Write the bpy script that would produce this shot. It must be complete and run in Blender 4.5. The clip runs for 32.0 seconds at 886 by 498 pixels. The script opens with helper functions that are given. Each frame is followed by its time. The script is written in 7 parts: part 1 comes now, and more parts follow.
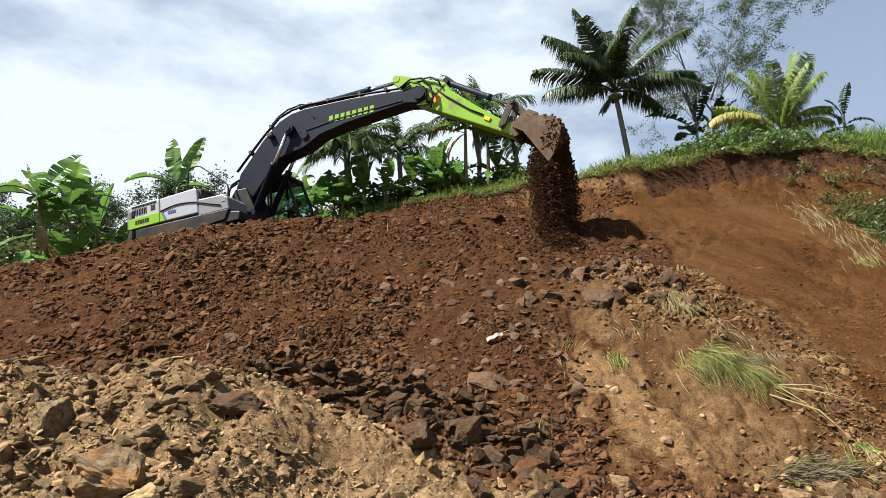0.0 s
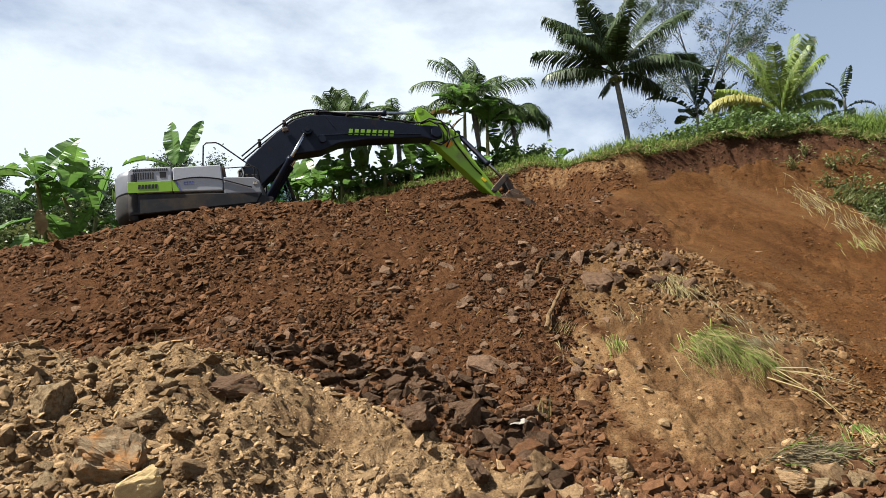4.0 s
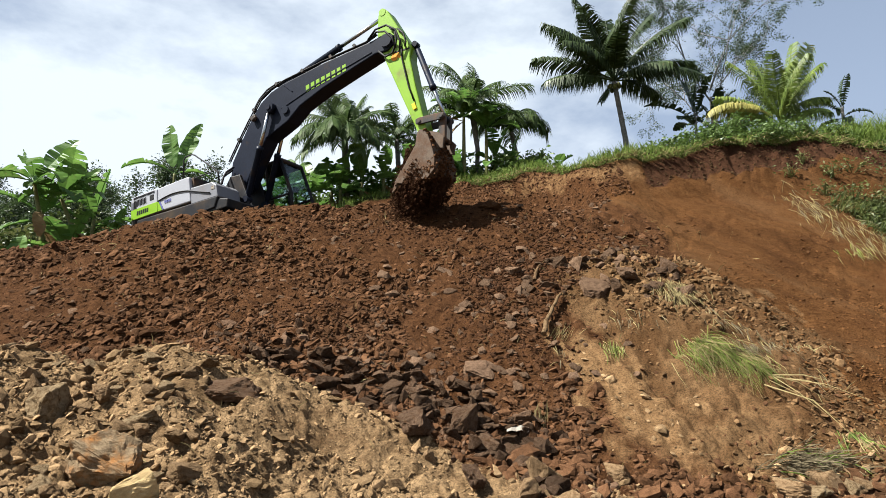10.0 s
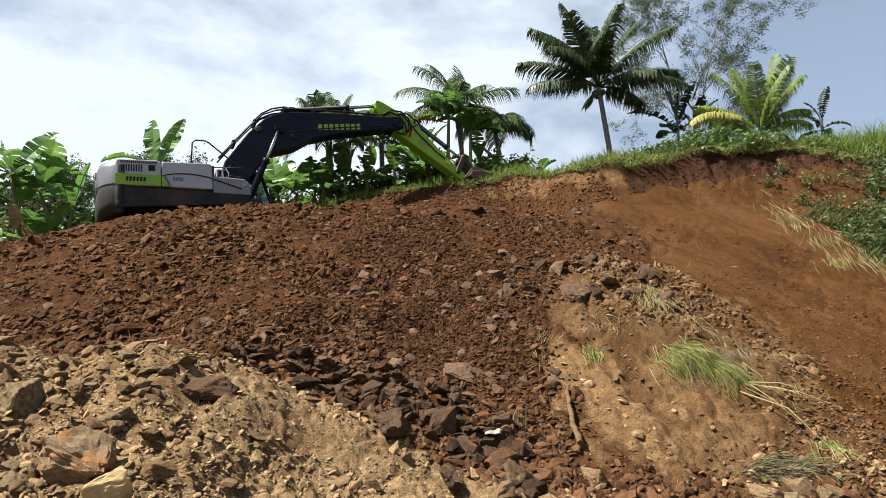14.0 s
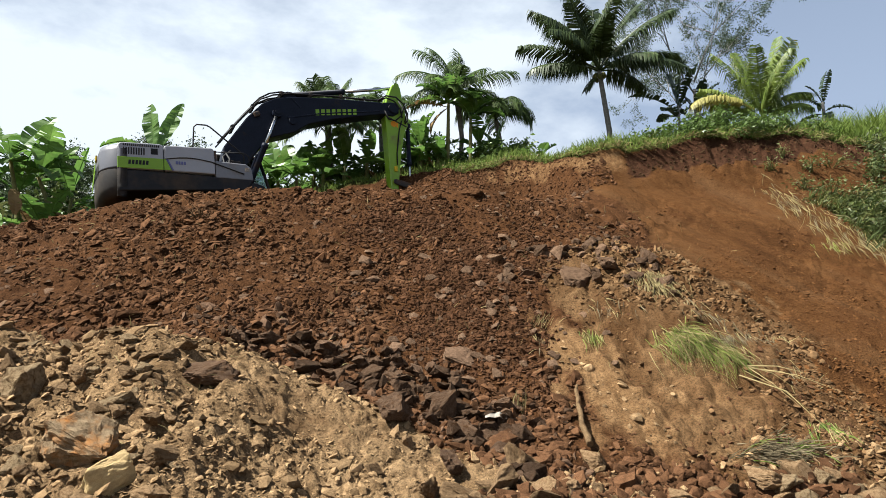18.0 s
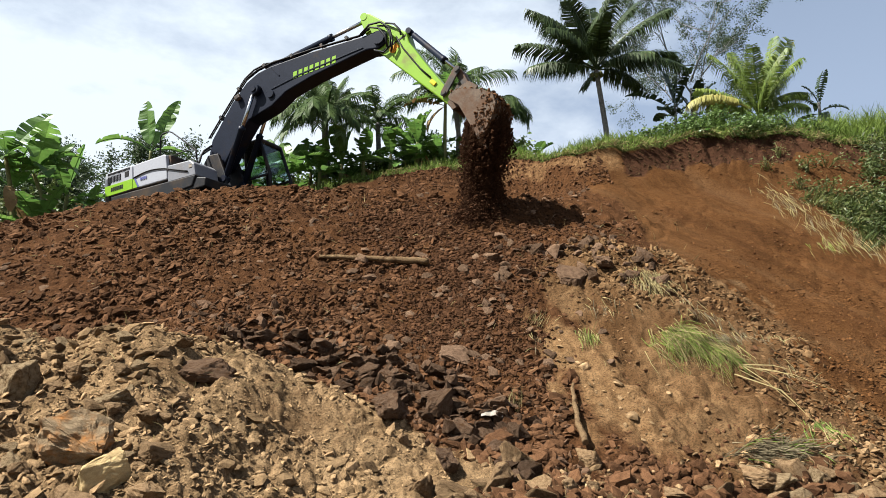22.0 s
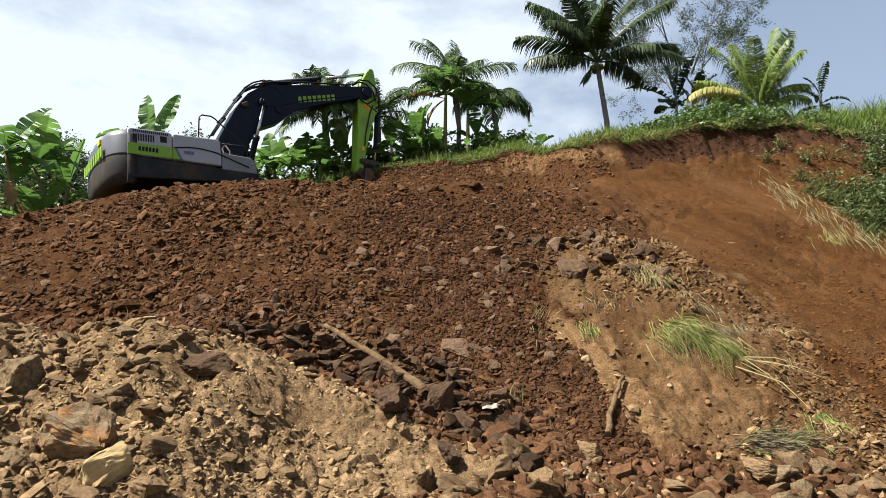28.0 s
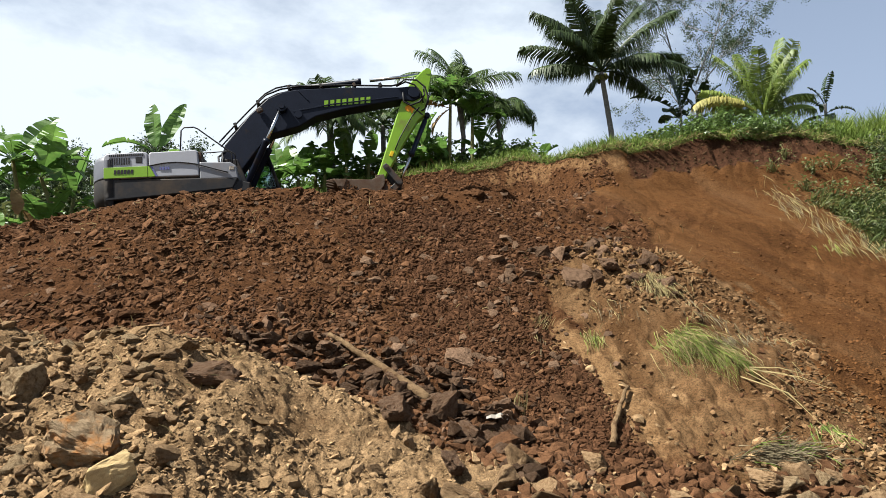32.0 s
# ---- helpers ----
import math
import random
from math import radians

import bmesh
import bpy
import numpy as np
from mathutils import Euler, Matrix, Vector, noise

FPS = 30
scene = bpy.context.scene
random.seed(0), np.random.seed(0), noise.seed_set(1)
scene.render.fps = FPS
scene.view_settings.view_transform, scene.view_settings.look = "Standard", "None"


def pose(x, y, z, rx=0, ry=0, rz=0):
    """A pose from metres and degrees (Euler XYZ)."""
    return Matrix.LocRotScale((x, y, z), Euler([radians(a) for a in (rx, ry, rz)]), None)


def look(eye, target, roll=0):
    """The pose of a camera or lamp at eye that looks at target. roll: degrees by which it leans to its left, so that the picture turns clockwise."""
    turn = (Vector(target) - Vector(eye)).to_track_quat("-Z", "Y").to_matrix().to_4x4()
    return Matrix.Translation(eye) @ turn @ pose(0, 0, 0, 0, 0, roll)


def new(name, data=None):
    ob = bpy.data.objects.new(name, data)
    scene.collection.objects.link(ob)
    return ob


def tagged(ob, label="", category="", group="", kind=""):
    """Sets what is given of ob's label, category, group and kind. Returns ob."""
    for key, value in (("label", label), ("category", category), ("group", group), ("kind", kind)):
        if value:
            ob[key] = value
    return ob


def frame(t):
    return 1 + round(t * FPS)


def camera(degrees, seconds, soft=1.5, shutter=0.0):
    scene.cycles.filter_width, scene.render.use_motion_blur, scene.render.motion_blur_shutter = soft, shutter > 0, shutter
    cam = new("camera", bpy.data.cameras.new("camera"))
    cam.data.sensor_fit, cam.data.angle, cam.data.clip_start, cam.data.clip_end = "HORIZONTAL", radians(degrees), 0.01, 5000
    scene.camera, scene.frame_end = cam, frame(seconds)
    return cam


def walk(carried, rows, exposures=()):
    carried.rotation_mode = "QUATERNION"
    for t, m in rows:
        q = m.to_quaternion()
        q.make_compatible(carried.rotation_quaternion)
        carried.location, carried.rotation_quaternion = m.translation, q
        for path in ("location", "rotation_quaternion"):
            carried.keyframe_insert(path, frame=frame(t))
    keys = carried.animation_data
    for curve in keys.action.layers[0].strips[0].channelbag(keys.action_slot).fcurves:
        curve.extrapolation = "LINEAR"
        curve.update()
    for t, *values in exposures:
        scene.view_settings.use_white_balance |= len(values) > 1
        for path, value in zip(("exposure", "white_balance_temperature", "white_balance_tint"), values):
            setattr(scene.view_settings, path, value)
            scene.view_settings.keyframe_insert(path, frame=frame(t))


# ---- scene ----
cam = camera(65.0, 32.0, soft=0.8)
EYE = (0.0, 0.0, 1.6)
walk(cam, [
    (0, pose(*EYE, 102.92, 0.25, 0.72)), (0.5, pose(*EYE, 100.64, -0.76, 0.87)), (1, pose(*EYE, 99.26, -0.73, 0.45)),
    (1.5, pose(*EYE, 101.65, 0.22, 1.00)), (2, pose(*EYE, 102.50, 0.12, 1.40)), (2.5, pose(*EYE, 101.90, 0.41, 1.18)),
    (3, pose(*EYE, 101.38, 0.29, 1.06)), (3.5, pose(*EYE, 101.65, 0.26, 0.80)), (5.5, pose(*EYE, 101.17, 0.26, 0.55)),
    (6, pose(*EYE, 101.33, 0.19, 0.54)), (6.5, pose(*EYE, 101.69, 0.20, 0.82)), (7, pose(*EYE, 100.97, 0.23, 0.45)),
    (7.5, pose(*EYE, 100.84, -0.02, 0.12)), (8, pose(*EYE, 101.70, -0.00, 0.42)), (8.5, pose(*EYE, 101.36, 0.05, 0.27)),
    (9, pose(*EYE, 100.89, -0.00, 0.00)), (9.5, pose(*EYE, 101.78, -0.03, 0.20)), (10, pose(*EYE, 101.97, -0.12, 0.42)),
    (10.5, pose(*EYE, 101.35, -0.24, 0.05)), (11, pose(*EYE, 101.91, -0.68, -0.42)), (11.5, pose(*EYE, 100.37, -1.14, -2.00)),
    (12, pose(*EYE, 100.30, -1.33, -3.00)), (12.5, pose(*EYE, 100.79, -1.62, -3.59)), (13, pose(*EYE, 101.28, -1.11, -1.96)),
    (13.5, pose(*EYE, 101.98, -0.94, -1.51)), (14, pose(*EYE, 102.14, -1.00, -1.27)), (14.5, pose(*EYE, 101.41, -0.97, -1.30)),
    (16.5, pose(*EYE, 101.09, -1.20, -1.70)), (17, pose(*EYE, 101.25, -1.04, -1.18)), (17.5, pose(*EYE, 100.92, -0.75, -0.92)),
    (18, pose(*EYE, 100.87, -0.91, -1.25)), (18.5, pose(*EYE, 101.16, -0.79, -1.23)), (19, pose(*EYE, 101.01, -0.79, -1.12)),
    (19.5, pose(*EYE, 100.44, -0.86, -1.29)), (20, pose(*EYE, 101.00, -0.88, -1.20)), (20.5, pose(*EYE, 101.03, -0.92, -1.29)),
    (21, pose(*EYE, 100.64, -0.94, -1.39)), (21.5, pose(*EYE, 101.19, -0.91, -1.36)), (22, pose(*EYE, 100.74, -1.04, -1.57)),
    (22.5, pose(*EYE, 99.86, -1.10, -1.57)), (23, pose(*EYE, 100.79, -0.88, -0.78)), (23.5, pose(*EYE, 101.01, -0.67, -0.83)),
    (24, pose(*EYE, 100.70, -0.62, -1.01)), (24.5, pose(*EYE, 101.43, -0.66, -0.68)), (25, pose(*EYE, 101.05, -0.57, -0.80)),
    (25.5, pose(*EYE, 100.70, -0.59, -0.82)), (27.5, pose(*EYE, 100.76, -0.63, -0.95)), (28, pose(*EYE, 100.19, -0.87, -1.47)),
    (28.5, pose(*EYE, 100.56, -0.91, -1.42)), (29, pose(*EYE, 100.63, -0.96, -1.06)), (29.5, pose(*EYE, 99.90, -1.12, -1.61)),
    (30, pose(*EYE, 100.20, -1.24, -1.41)), (30.5, pose(*EYE, 100.40, -1.19, -1.64)), (31, pose(*EYE, 100.13, -0.96, -1.48)),
    (31.5, pose(*EYE, 100.75, -1.16, -1.34)), (32, pose(*EYE, 100.93, -1.06, -1.15)),
])

# ---- light ----
SUN_DIR = Vector((-0.951, -0.309, 0)).normalized() * math.cos(radians(52)) + Vector((0, 0, math.sin(radians(52))))
sun_data = bpy.data.lights.new("sun", "SUN")
sun_data.energy, sun_data.angle, sun_data.color = 4.5, radians(0.6), (1.0, 0.972, 0.90)
sun = new("sun", sun_data)
sun.matrix_world = look(SUN_DIR * 100, (0, 0, 0))

world = bpy.data.worlds.new("sky")
scene.world = world
world.use_nodes = True
wn, wl = world.node_tree.nodes, world.node_tree.links
wn.clear()
w_out = wn.new("ShaderNodeOutputWorld")
w_bg = wn.new("ShaderNodeBackground")
w_sky = wn.new("ShaderNodeTexSky")
w_sky.sky_type, w_sky.sun_disc = "NISHITA", False
w_sky.sun_elevation, w_sky.sun_rotation = radians(52), radians(252)
w_sky.dust_density = 2.0
w_geo = wn.new("ShaderNodeTexCoord")
w_map = wn.new("ShaderNodeMapping")
w_map.inputs["Scale"].default_value = (1.0, 1.0, 2.2)
w_map.inputs["Location"].default_value = (0.35, 0.2, 0.15)
w_noise = wn.new("ShaderNodeTexNoise")
w_noise.inputs["Scale"].default_value, w_noise.inputs["Detail"].default_value, w_noise.inputs["Roughness"].default_value = 1.9, 8.0, 0.57
w_ramp = wn.new("ShaderNodeValToRGB")
w_ramp.color_ramp.elements[0].position, w_ramp.color_ramp.elements[1].position = 0.39, 0.56
w_gain = wn.new("ShaderNodeVectorMath")
w_gain.operation = "SCALE"
w_gain.inputs["Scale"].default_value = 0.10
w_mix = wn.new("ShaderNodeMix")
w_mix.data_type = "RGBA"
w_base = wn.new("ShaderNodeMix")
w_base.data_type = "RGBA"
wl.new(w_geo.outputs["Generated"], w_map.inputs["Vector"])
wl.new(w_map.outputs["Vector"], w_noise.inputs["Vector"])
w_sep = wn.new("ShaderNodeSeparateXYZ")
w_lean = wn.new("ShaderNodeMath")
w_lean.operation = "MULTIPLY_ADD"
w_lean.inputs[1].default_value = -0.13
wl.new(w_geo.outputs["Generated"], w_sep.inputs[0])
wl.new(w_sep.outputs["X"], w_lean.inputs[0])
wl.new(w_noise.outputs["Fac"], w_lean.inputs[2])
w_thin = wn.new("ShaderNodeMapRange")
w_thin.inputs["From Min"].default_value, w_thin.inputs["From Max"].default_value = 0.45, 1.0
w_thin.inputs["To Min"].default_value, w_thin.inputs["To Max"].default_value = 0.0, 0.22
wl.new(w_sep.outputs["Z"], w_thin.inputs["Value"])
w_cover = wn.new("ShaderNodeMath")
w_cover.operation = "SUBTRACT"
wl.new(w_lean.outputs[0], w_cover.inputs[0])
wl.new(w_thin.outputs["Result"], w_cover.inputs[1])
wl.new(w_cover.outputs[0], w_ramp.inputs["Fac"])
w_haze = wn.new("ShaderNodeMapRange")
w_haze.inputs["From Min"].default_value, w_haze.inputs["From Max"].default_value = 0.35, 0.95
w_haze.inputs["To Min"].default_value, w_haze.inputs["To Max"].default_value = 0.72, 0.10
wl.new(w_sep.outputs["Z"], w_haze.inputs["Value"])
wl.new(w_haze.outputs["Result"], w_base.inputs[0])
wl.new(w_sky.outputs["Color"], w_gain.inputs[0])
wl.new(w_gain.outputs["Vector"], w_base.inputs[6])
w_base.inputs[7].default_value = (0.49, 0.605, 0.80, 1)
wl.new(w_ramp.outputs["Color"], w_mix.inputs[0])
wl.new(w_base.outputs[2], w_mix.inputs[6])
w_mix.inputs[7].default_value = (0.885, 0.985, 1.09, 1)
wl.new(w_mix.outputs[2], w_bg.inputs["Color"])
w_bg.inputs["Strength"].default_value = 0.28
wl.new(w_bg.outputs["Background"], w_out.inputs["Surface"])
scene.view_settings.exposure = 1.9


# ---- materials ----
def material(name, rough=0.8, metal=0.0):
    m = bpy.data.materials.new(name)
    m.use_nodes = True
    b = m.node_tree.nodes["Principled BSDF"]
    b.inputs["Roughness"].default_value, b.inputs["Metallic"].default_value = rough, metal
    b.inputs["Specular IOR Level"].default_value = 0.35 if rough < 0.5 else (0.15 if rough < 0.8 else 0.03)
    return m, m.node_tree.nodes, m.node_tree.links, b


def noise_node(nodes, links, scale, detail=4.0, rough=0.55, coord=None, dim="3D"):
    n = nodes.new("ShaderNodeTexNoise")
    n.inputs["Scale"].default_value, n.inputs["Detail"].default_value, n.inputs["Roughness"].default_value = scale, detail, rough
    if coord is not None:
        links.new(coord, n.inputs["Vector"])
    return n


def ramp_node(nodes, links, fac, stops):
    r = nodes.new("ShaderNodeValToRGB")
    e = r.color_ramp.elements
    while len(e) < len(stops):
        e.new(0.5)
    for el, (p, c) in zip(e, stops):
        el.position, el.color = p, (*c, 1)
    links.new(fac, r.inputs["Fac"])
    return r


def mix_node(nodes, links, fac, a, b, kind="MIX"):
    m = nodes.new("ShaderNodeMix")
    m.data_type, m.blend_type = "RGBA", kind
    for sock, v in ((m.inputs[0], fac), (m.inputs[6], a), (m.inputs[7], b)):
        if isinstance(v, (int, float)):
            sock.default_value = v
        elif isinstance(v, tuple):
            sock.default_value = (*v, 1)
        else:
            links.new(v, sock)
    return m.outputs[2]


def bump(nodes, links, b, height, strength, distance):
    n = nodes.new("ShaderNodeBump")
    n.inputs["Strength"].default_value, n.inputs["Distance"].default_value = strength, distance
    links.new(height, n.inputs["Height"])
    links.new(n.outputs["Normal"], b.inputs["Normal"])


def attribute(nodes, name):
    a = nodes.new("ShaderNodeAttribute")
    a.attribute_name = name
    return a.outputs["Fac"]


def simple(name, lo, hi, scale=6.0, rough=0.7, metal=0.0, bump_strength=0.2, bump_dist=0.01, vary=0.0, dirt=None, dirt_amount=0.5, island=False, grain=0.35):
    """Two-scale noise between two colours, optional dirt patches, optional variation from object to object or island to island."""
    m, n, l, b = material(name, rough, metal)
    co = n.new("ShaderNodeTexCoord").outputs["Object"]
    big = noise_node(n, l, scale, 5, 0.6, co)
    fine = noise_node(n, l, scale * 9, 4, 0.6, co)
    col = ramp_node(n, l, big.outputs["Fac"], [(0.3, lo), (0.7, hi)]).outputs["Color"]
    col = mix_node(n, l, grain, col, ramp_node(n, l, fine.outputs["Fac"], [(0.3, tuple(c * 0.55 for c in lo)), (0.7, tuple(min(1, c * 1.25) for c in hi))]).outputs["Color"])
    if dirt:
        f = ramp_node(n, l, noise_node(n, l, scale * 0.7, 6, 0.65, co).outputs["Fac"], [(0.62 - 0.3 * dirt_amount, (0, 0, 0)), (0.75 - 0.15 * dirt_amount, (1, 1, 1))])
        col = mix_node(n, l, f.outputs["Color"], col, dirt)
    if vary:
        if island:
            rnd = n.new("ShaderNodeNewGeometry").outputs["Random Per Island"]
        else:
            rnd = n.new("ShaderNodeObjectInfo").outputs["Random"]
        v = n.new("ShaderNodeMapRange")
        v.inputs["To Min"].default_value, v.inputs["To Max"].default_value = 1 - vary, 1 + vary
        l.new(rnd, v.inputs["Value"])
        s = n.new("ShaderNodeVectorMath")
        s.operation = "SCALE"
        l.new(col, s.inputs[0])
        l.new(v.outputs["Result"], s.inputs["Scale"])
        col = s.outputs["Vector"]
    l.new(col, b.inputs["Base Color"])
    if bump_strength:
        h = n.new("ShaderNodeMath")
        h.operation = "MULTIPLY_ADD"
        l.new(noise_node(n, l, scale * 2.6, 6, 0.7, co).outputs["Fac"], h.inputs[0])
        h.inputs[1].default_value = 1.5
        l.new(fine.outputs["Fac"], h.inputs[2])
        bump(n, l, b, h.outputs[0], bump_strength, bump_dist)
    return m


def leafy(name, lo, hi, dry=None, rough=0.45, through_light=0.35, gloss=0.3):
    """Thin leaves: gloss on top and light let through from behind."""
    m, n, l, b = material(name, rough)
    co = n.new("ShaderNodeTexCoord").outputs["Object"]
    f = noise_node(n, l, 2.2, 4, 0.6, co)
    col = ramp_node(n, l, f.outputs["Fac"], [(0.3, lo), (0.7, hi)]).outputs["Color"]
    rnd = n.new("ShaderNodeNewGeometry").outputs["Random Per Island"]
    v = n.new("ShaderNodeMapRange")
    v.inputs["To Min"].default_value, v.inputs["To Max"].default_value = 0.7, 1.3
    l.new(rnd, v.inputs["Value"])
    s = n.new("ShaderNodeVectorMath")
    s.operation = "SCALE"
    l.new(col, s.inputs[0])
    l.new(v.outputs["Result"], s.inputs["Scale"])
    col = s.outputs["Vector"]
    if dry:
        d = ramp_node(n, l, noise_node(n, l, 5.0, 5, 0.65, co).outputs["Fac"], [(0.62, (0, 0, 0)), (0.72, (1, 1, 1))])
        col = mix_node(n, l, d.outputs["Color"], col, dry)
    l.new(col, b.inputs["Base Color"])
    b.inputs["Specular IOR Level"].default_value = gloss
    t = n.new("ShaderNodeBsdfTranslucent")
    l.new(col, t.inputs["Color"])
    mx = n.new("ShaderNodeMixShader")
    mx.inputs["Fac"].default_value = through_light
    l.new(b.outputs["BSDF"], mx.inputs[1])
    l.new(t.outputs["BSDF"], mx.inputs[2])
    l.new(mx.outputs["Shader"], n["Material Output"].inputs["Surface"])
    return m


RED_LO, RED_HI = (0.0290, 0.0127, 0.0055), (0.0830, 0.0390, 0.0175)
TAN_LO, TAN_HI = (0.0640, 0.0390, 0.0185), (0.3050, 0.2030, 0.1100)
BANK_LO, BANK_HI = (0.0500, 0.0220, 0.0080), (0.0980, 0.0455, 0.0172)


BANK_RUN = 0.72


def ground_material():
    m, n, l, b = material("soil_and_clay", 0.95)
    b.inputs["Specular IOR Level"].default_value = 0.02
    co = n.new("ShaderNodeTexCoord").outputs["Object"]
    big = noise_node(n, l, 0.9, 6, 0.62, co).outputs["Fac"]
    mid = noise_node(n, l, 6.0, 6, 0.65, co).outputs["Fac"]
    fine = noise_node(n, l, 38.0, 5, 0.65, co).outputs["Fac"]
    red = ramp_node(n, l, mid, [(0.30, RED_LO), (0.72, RED_HI)]).outputs["Color"]
    red = mix_node(n, l, ramp_node(n, l, big, [(0.45, (0, 0, 0)), (0.75, (0.6, 0.6, 0.6))]).outputs["Color"], red, (0.0680, 0.0300, 0.0120))
    tan = ramp_node(n, l, mid, [(0.28, TAN_LO), (0.70, TAN_HI)]).outputs["Color"]
    tan = mix_node(n, l, ramp_node(n, l, big, [(0.40, (0, 0, 0)), (0.70, (0.7, 0.7, 0.7))]).outputs["Color"], tan, (0.0860, 0.0480, 0.0230))
    bank = ramp_node(n, l, mid, [(0.25, BANK_LO), (0.75, BANK_HI)]).outputs["Color"]
    bank = mix_node(n, l, ramp_node(n, l, big, [(0.45, (0, 0, 0)), (0.8, (0.7, 0.7, 0.7))]).outputs["Color"], bank, (0.0480, 0.0200, 0.0085))
    shift = n.new("ShaderNodeMapping")
    shift.vector_type = "TEXTURE"
    shift.inputs["Rotation"].default_value, shift.inputs["Scale"].default_value = (0, 0, BANK_RUN), (0.62, 3.6, 3.6)
    l.new(co, shift.inputs["Vector"])
    streak = noise_node(n, l, 1.0, 5, 0.55, shift.outputs["Vector"]).outputs["Fac"]
    bank = mix_node(n, l, ramp_node(n, l, streak, [(0.48, (0, 0, 0)), (0.70, (0.55, 0.55, 0.55))]).outputs["Color"], bank, (0.1000, 0.0540, 0.0245))
    bank = mix_node(n, l, ramp_node(n, l, streak, [(0.32, (0.6, 0.6, 0.6)), (0.45, (0, 0, 0))]).outputs["Color"], bank, (0.0340, 0.0150, 0.0062))
    dust = ramp_node(n, l, mid, [(0.25, (0.0620, 0.0335, 0.0150)), (0.75, (0.1580, 0.0950, 0.0465))]).outputs["Color"]
    dust = mix_node(n, l, ramp_node(n, l, big, [(0.40, (0, 0, 0)), (0.58, (0.85, 0.85, 0.85))]).outputs["Color"], dust, (0.0660, 0.0335, 0.0142))
    clay = ramp_node(n, l, mid, [(0.28, (0.0860, 0.0460, 0.0198)), (0.72, (0.2000, 0.1200, 0.0585))]).outputs["Color"]
    turf = ramp_node(n, l, mid, [(0.25, (0.0192, 0.0243, 0.0064)), (0.75, (0.0512, 0.0544, 0.0160))]).outputs["Color"]
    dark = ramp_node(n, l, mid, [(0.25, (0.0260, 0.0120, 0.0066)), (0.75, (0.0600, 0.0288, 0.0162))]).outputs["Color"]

    def edge(name, lo=0.38, hi=0.62):
        a = n.new("ShaderNodeMath")
        a.operation = "MULTIPLY_ADD"
        l.new(mid, a.inputs[0])
        a.inputs[1].default_value = 0.7
        l.new(attribute(n, name), a.inputs[2])
        s = n.new("ShaderNodeMath")
        s.operation = "SUBTRACT"
        l.new(a.outputs[0], s.inputs[0])
        s.inputs[1].default_value = 0.35
        return ramp_node(n, l, s.outputs[0], [(lo, (0, 0, 0)), (hi, (1, 1, 1))]).outputs["Color"]

    col = mix_node(n, l, edge("bank"), red, bank)
    col = mix_node(n, l, edge("spur"), col, dust)
    col = mix_node(n, l, edge("clay", 0.26, 0.78), col, clay)
    col = mix_node(n, l, edge("mound"), col, tan)
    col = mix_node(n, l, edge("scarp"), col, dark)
    col = mix_node(n, l, edge("turf"), col, turf)
    col = mix_node(n, l, ramp_node(n, l, fine, [(0.36, (0.44, 0.44, 0.44)), (0.64, (1.26, 1.26, 1.26))]).outputs["Color"], (0, 0, 0), col)
    l.new(col, b.inputs["Base Color"])
    h = n.new("ShaderNodeMath")
    h.operation = "MULTIPLY_ADD"
    l.new(mid, h.inputs[0])
    h.inputs[1].default_value = 1.6
    l.new(fine, h.inputs[2])
    grit = noise_node(n, l, 110.0, 4, 0.7, co).outputs["Fac"]
    h2 = n.new("ShaderNodeMath")
    h2.operation = "MULTIPLY_ADD"
    l.new(grit, h2.inputs[0])
    h2.inputs[1].default_value = 0.6
    l.new(h.outputs[0], h2.inputs[2])
    bump(n, l, b, h2.outputs[0], 0.9, 0.026)
    return m


MAT_GROUND = ground_material()
MAT_CLOD = simple("red_soil_clod", (0.0280, 0.0132, 0.0066), (0.1060, 0.0535, 0.0270), 9, 0.95, bump_strength=0.8, bump_dist=0.016, vary=0.45, island=True)
MAT_RUBBLE = simple("brown_broken_rock", (0.036, 0.0205, 0.0125), (0.115, 0.070, 0.044), 8, 0.92, bump_strength=0.8, bump_dist=0.016, vary=0.5, island=True)
MAT_FRESH = simple("fresh_dark_soil", (0.0160, 0.0074, 0.0040), (0.0470, 0.0222, 0.0115), 9, 0.95, bump_strength=0.5, bump_dist=0.01, vary=0.35, island=True)
MAT_SLID = simple("slid_red_soil", (0.0205, 0.0096, 0.0050), (0.0680, 0.0330, 0.0168), 9, 0.95, bump_strength=0.5, bump_dist=0.01, vary=0.4, island=True)
MAT_DUST_CLOD = simple("dusty_brown_clod", (0.0540, 0.0295, 0.0135), (0.1450, 0.0870, 0.0430), 9, 0.95, bump_strength=0.4, bump_dist=0.008, vary=0.4, island=True)
MAT_DARK_CLOD = simple("dark_scarp_clod", (0.0260, 0.0148, 0.0076), (0.0640, 0.0390, 0.0205), 9, 0.95, bump_strength=0.5, bump_dist=0.01, vary=0.35, island=True)
MAT_TAN_CLOD = simple("tan_clay_clod", (0.0680, 0.0415, 0.0200), (0.2600, 0.1720, 0.0930), 9, 0.95, bump_strength=0.7, bump_dist=0.014, vary=0.55, island=True)
MAT_BANK_CLOD = simple("orange_soil_clod", BANK_LO, BANK_HI, 9, 0.95, bump_strength=0.5, bump_dist=0.01, vary=0.25, island=True)
MAT_ROCK_RED = simple("red_brown_rock", (0.042, 0.0250, 0.0155), (0.130, 0.084, 0.055), 5, 0.9, bump_strength=0.9, bump_dist=0.022, vary=0.4, dirt=(0.050, 0.024, 0.010), dirt_amount=0.45)
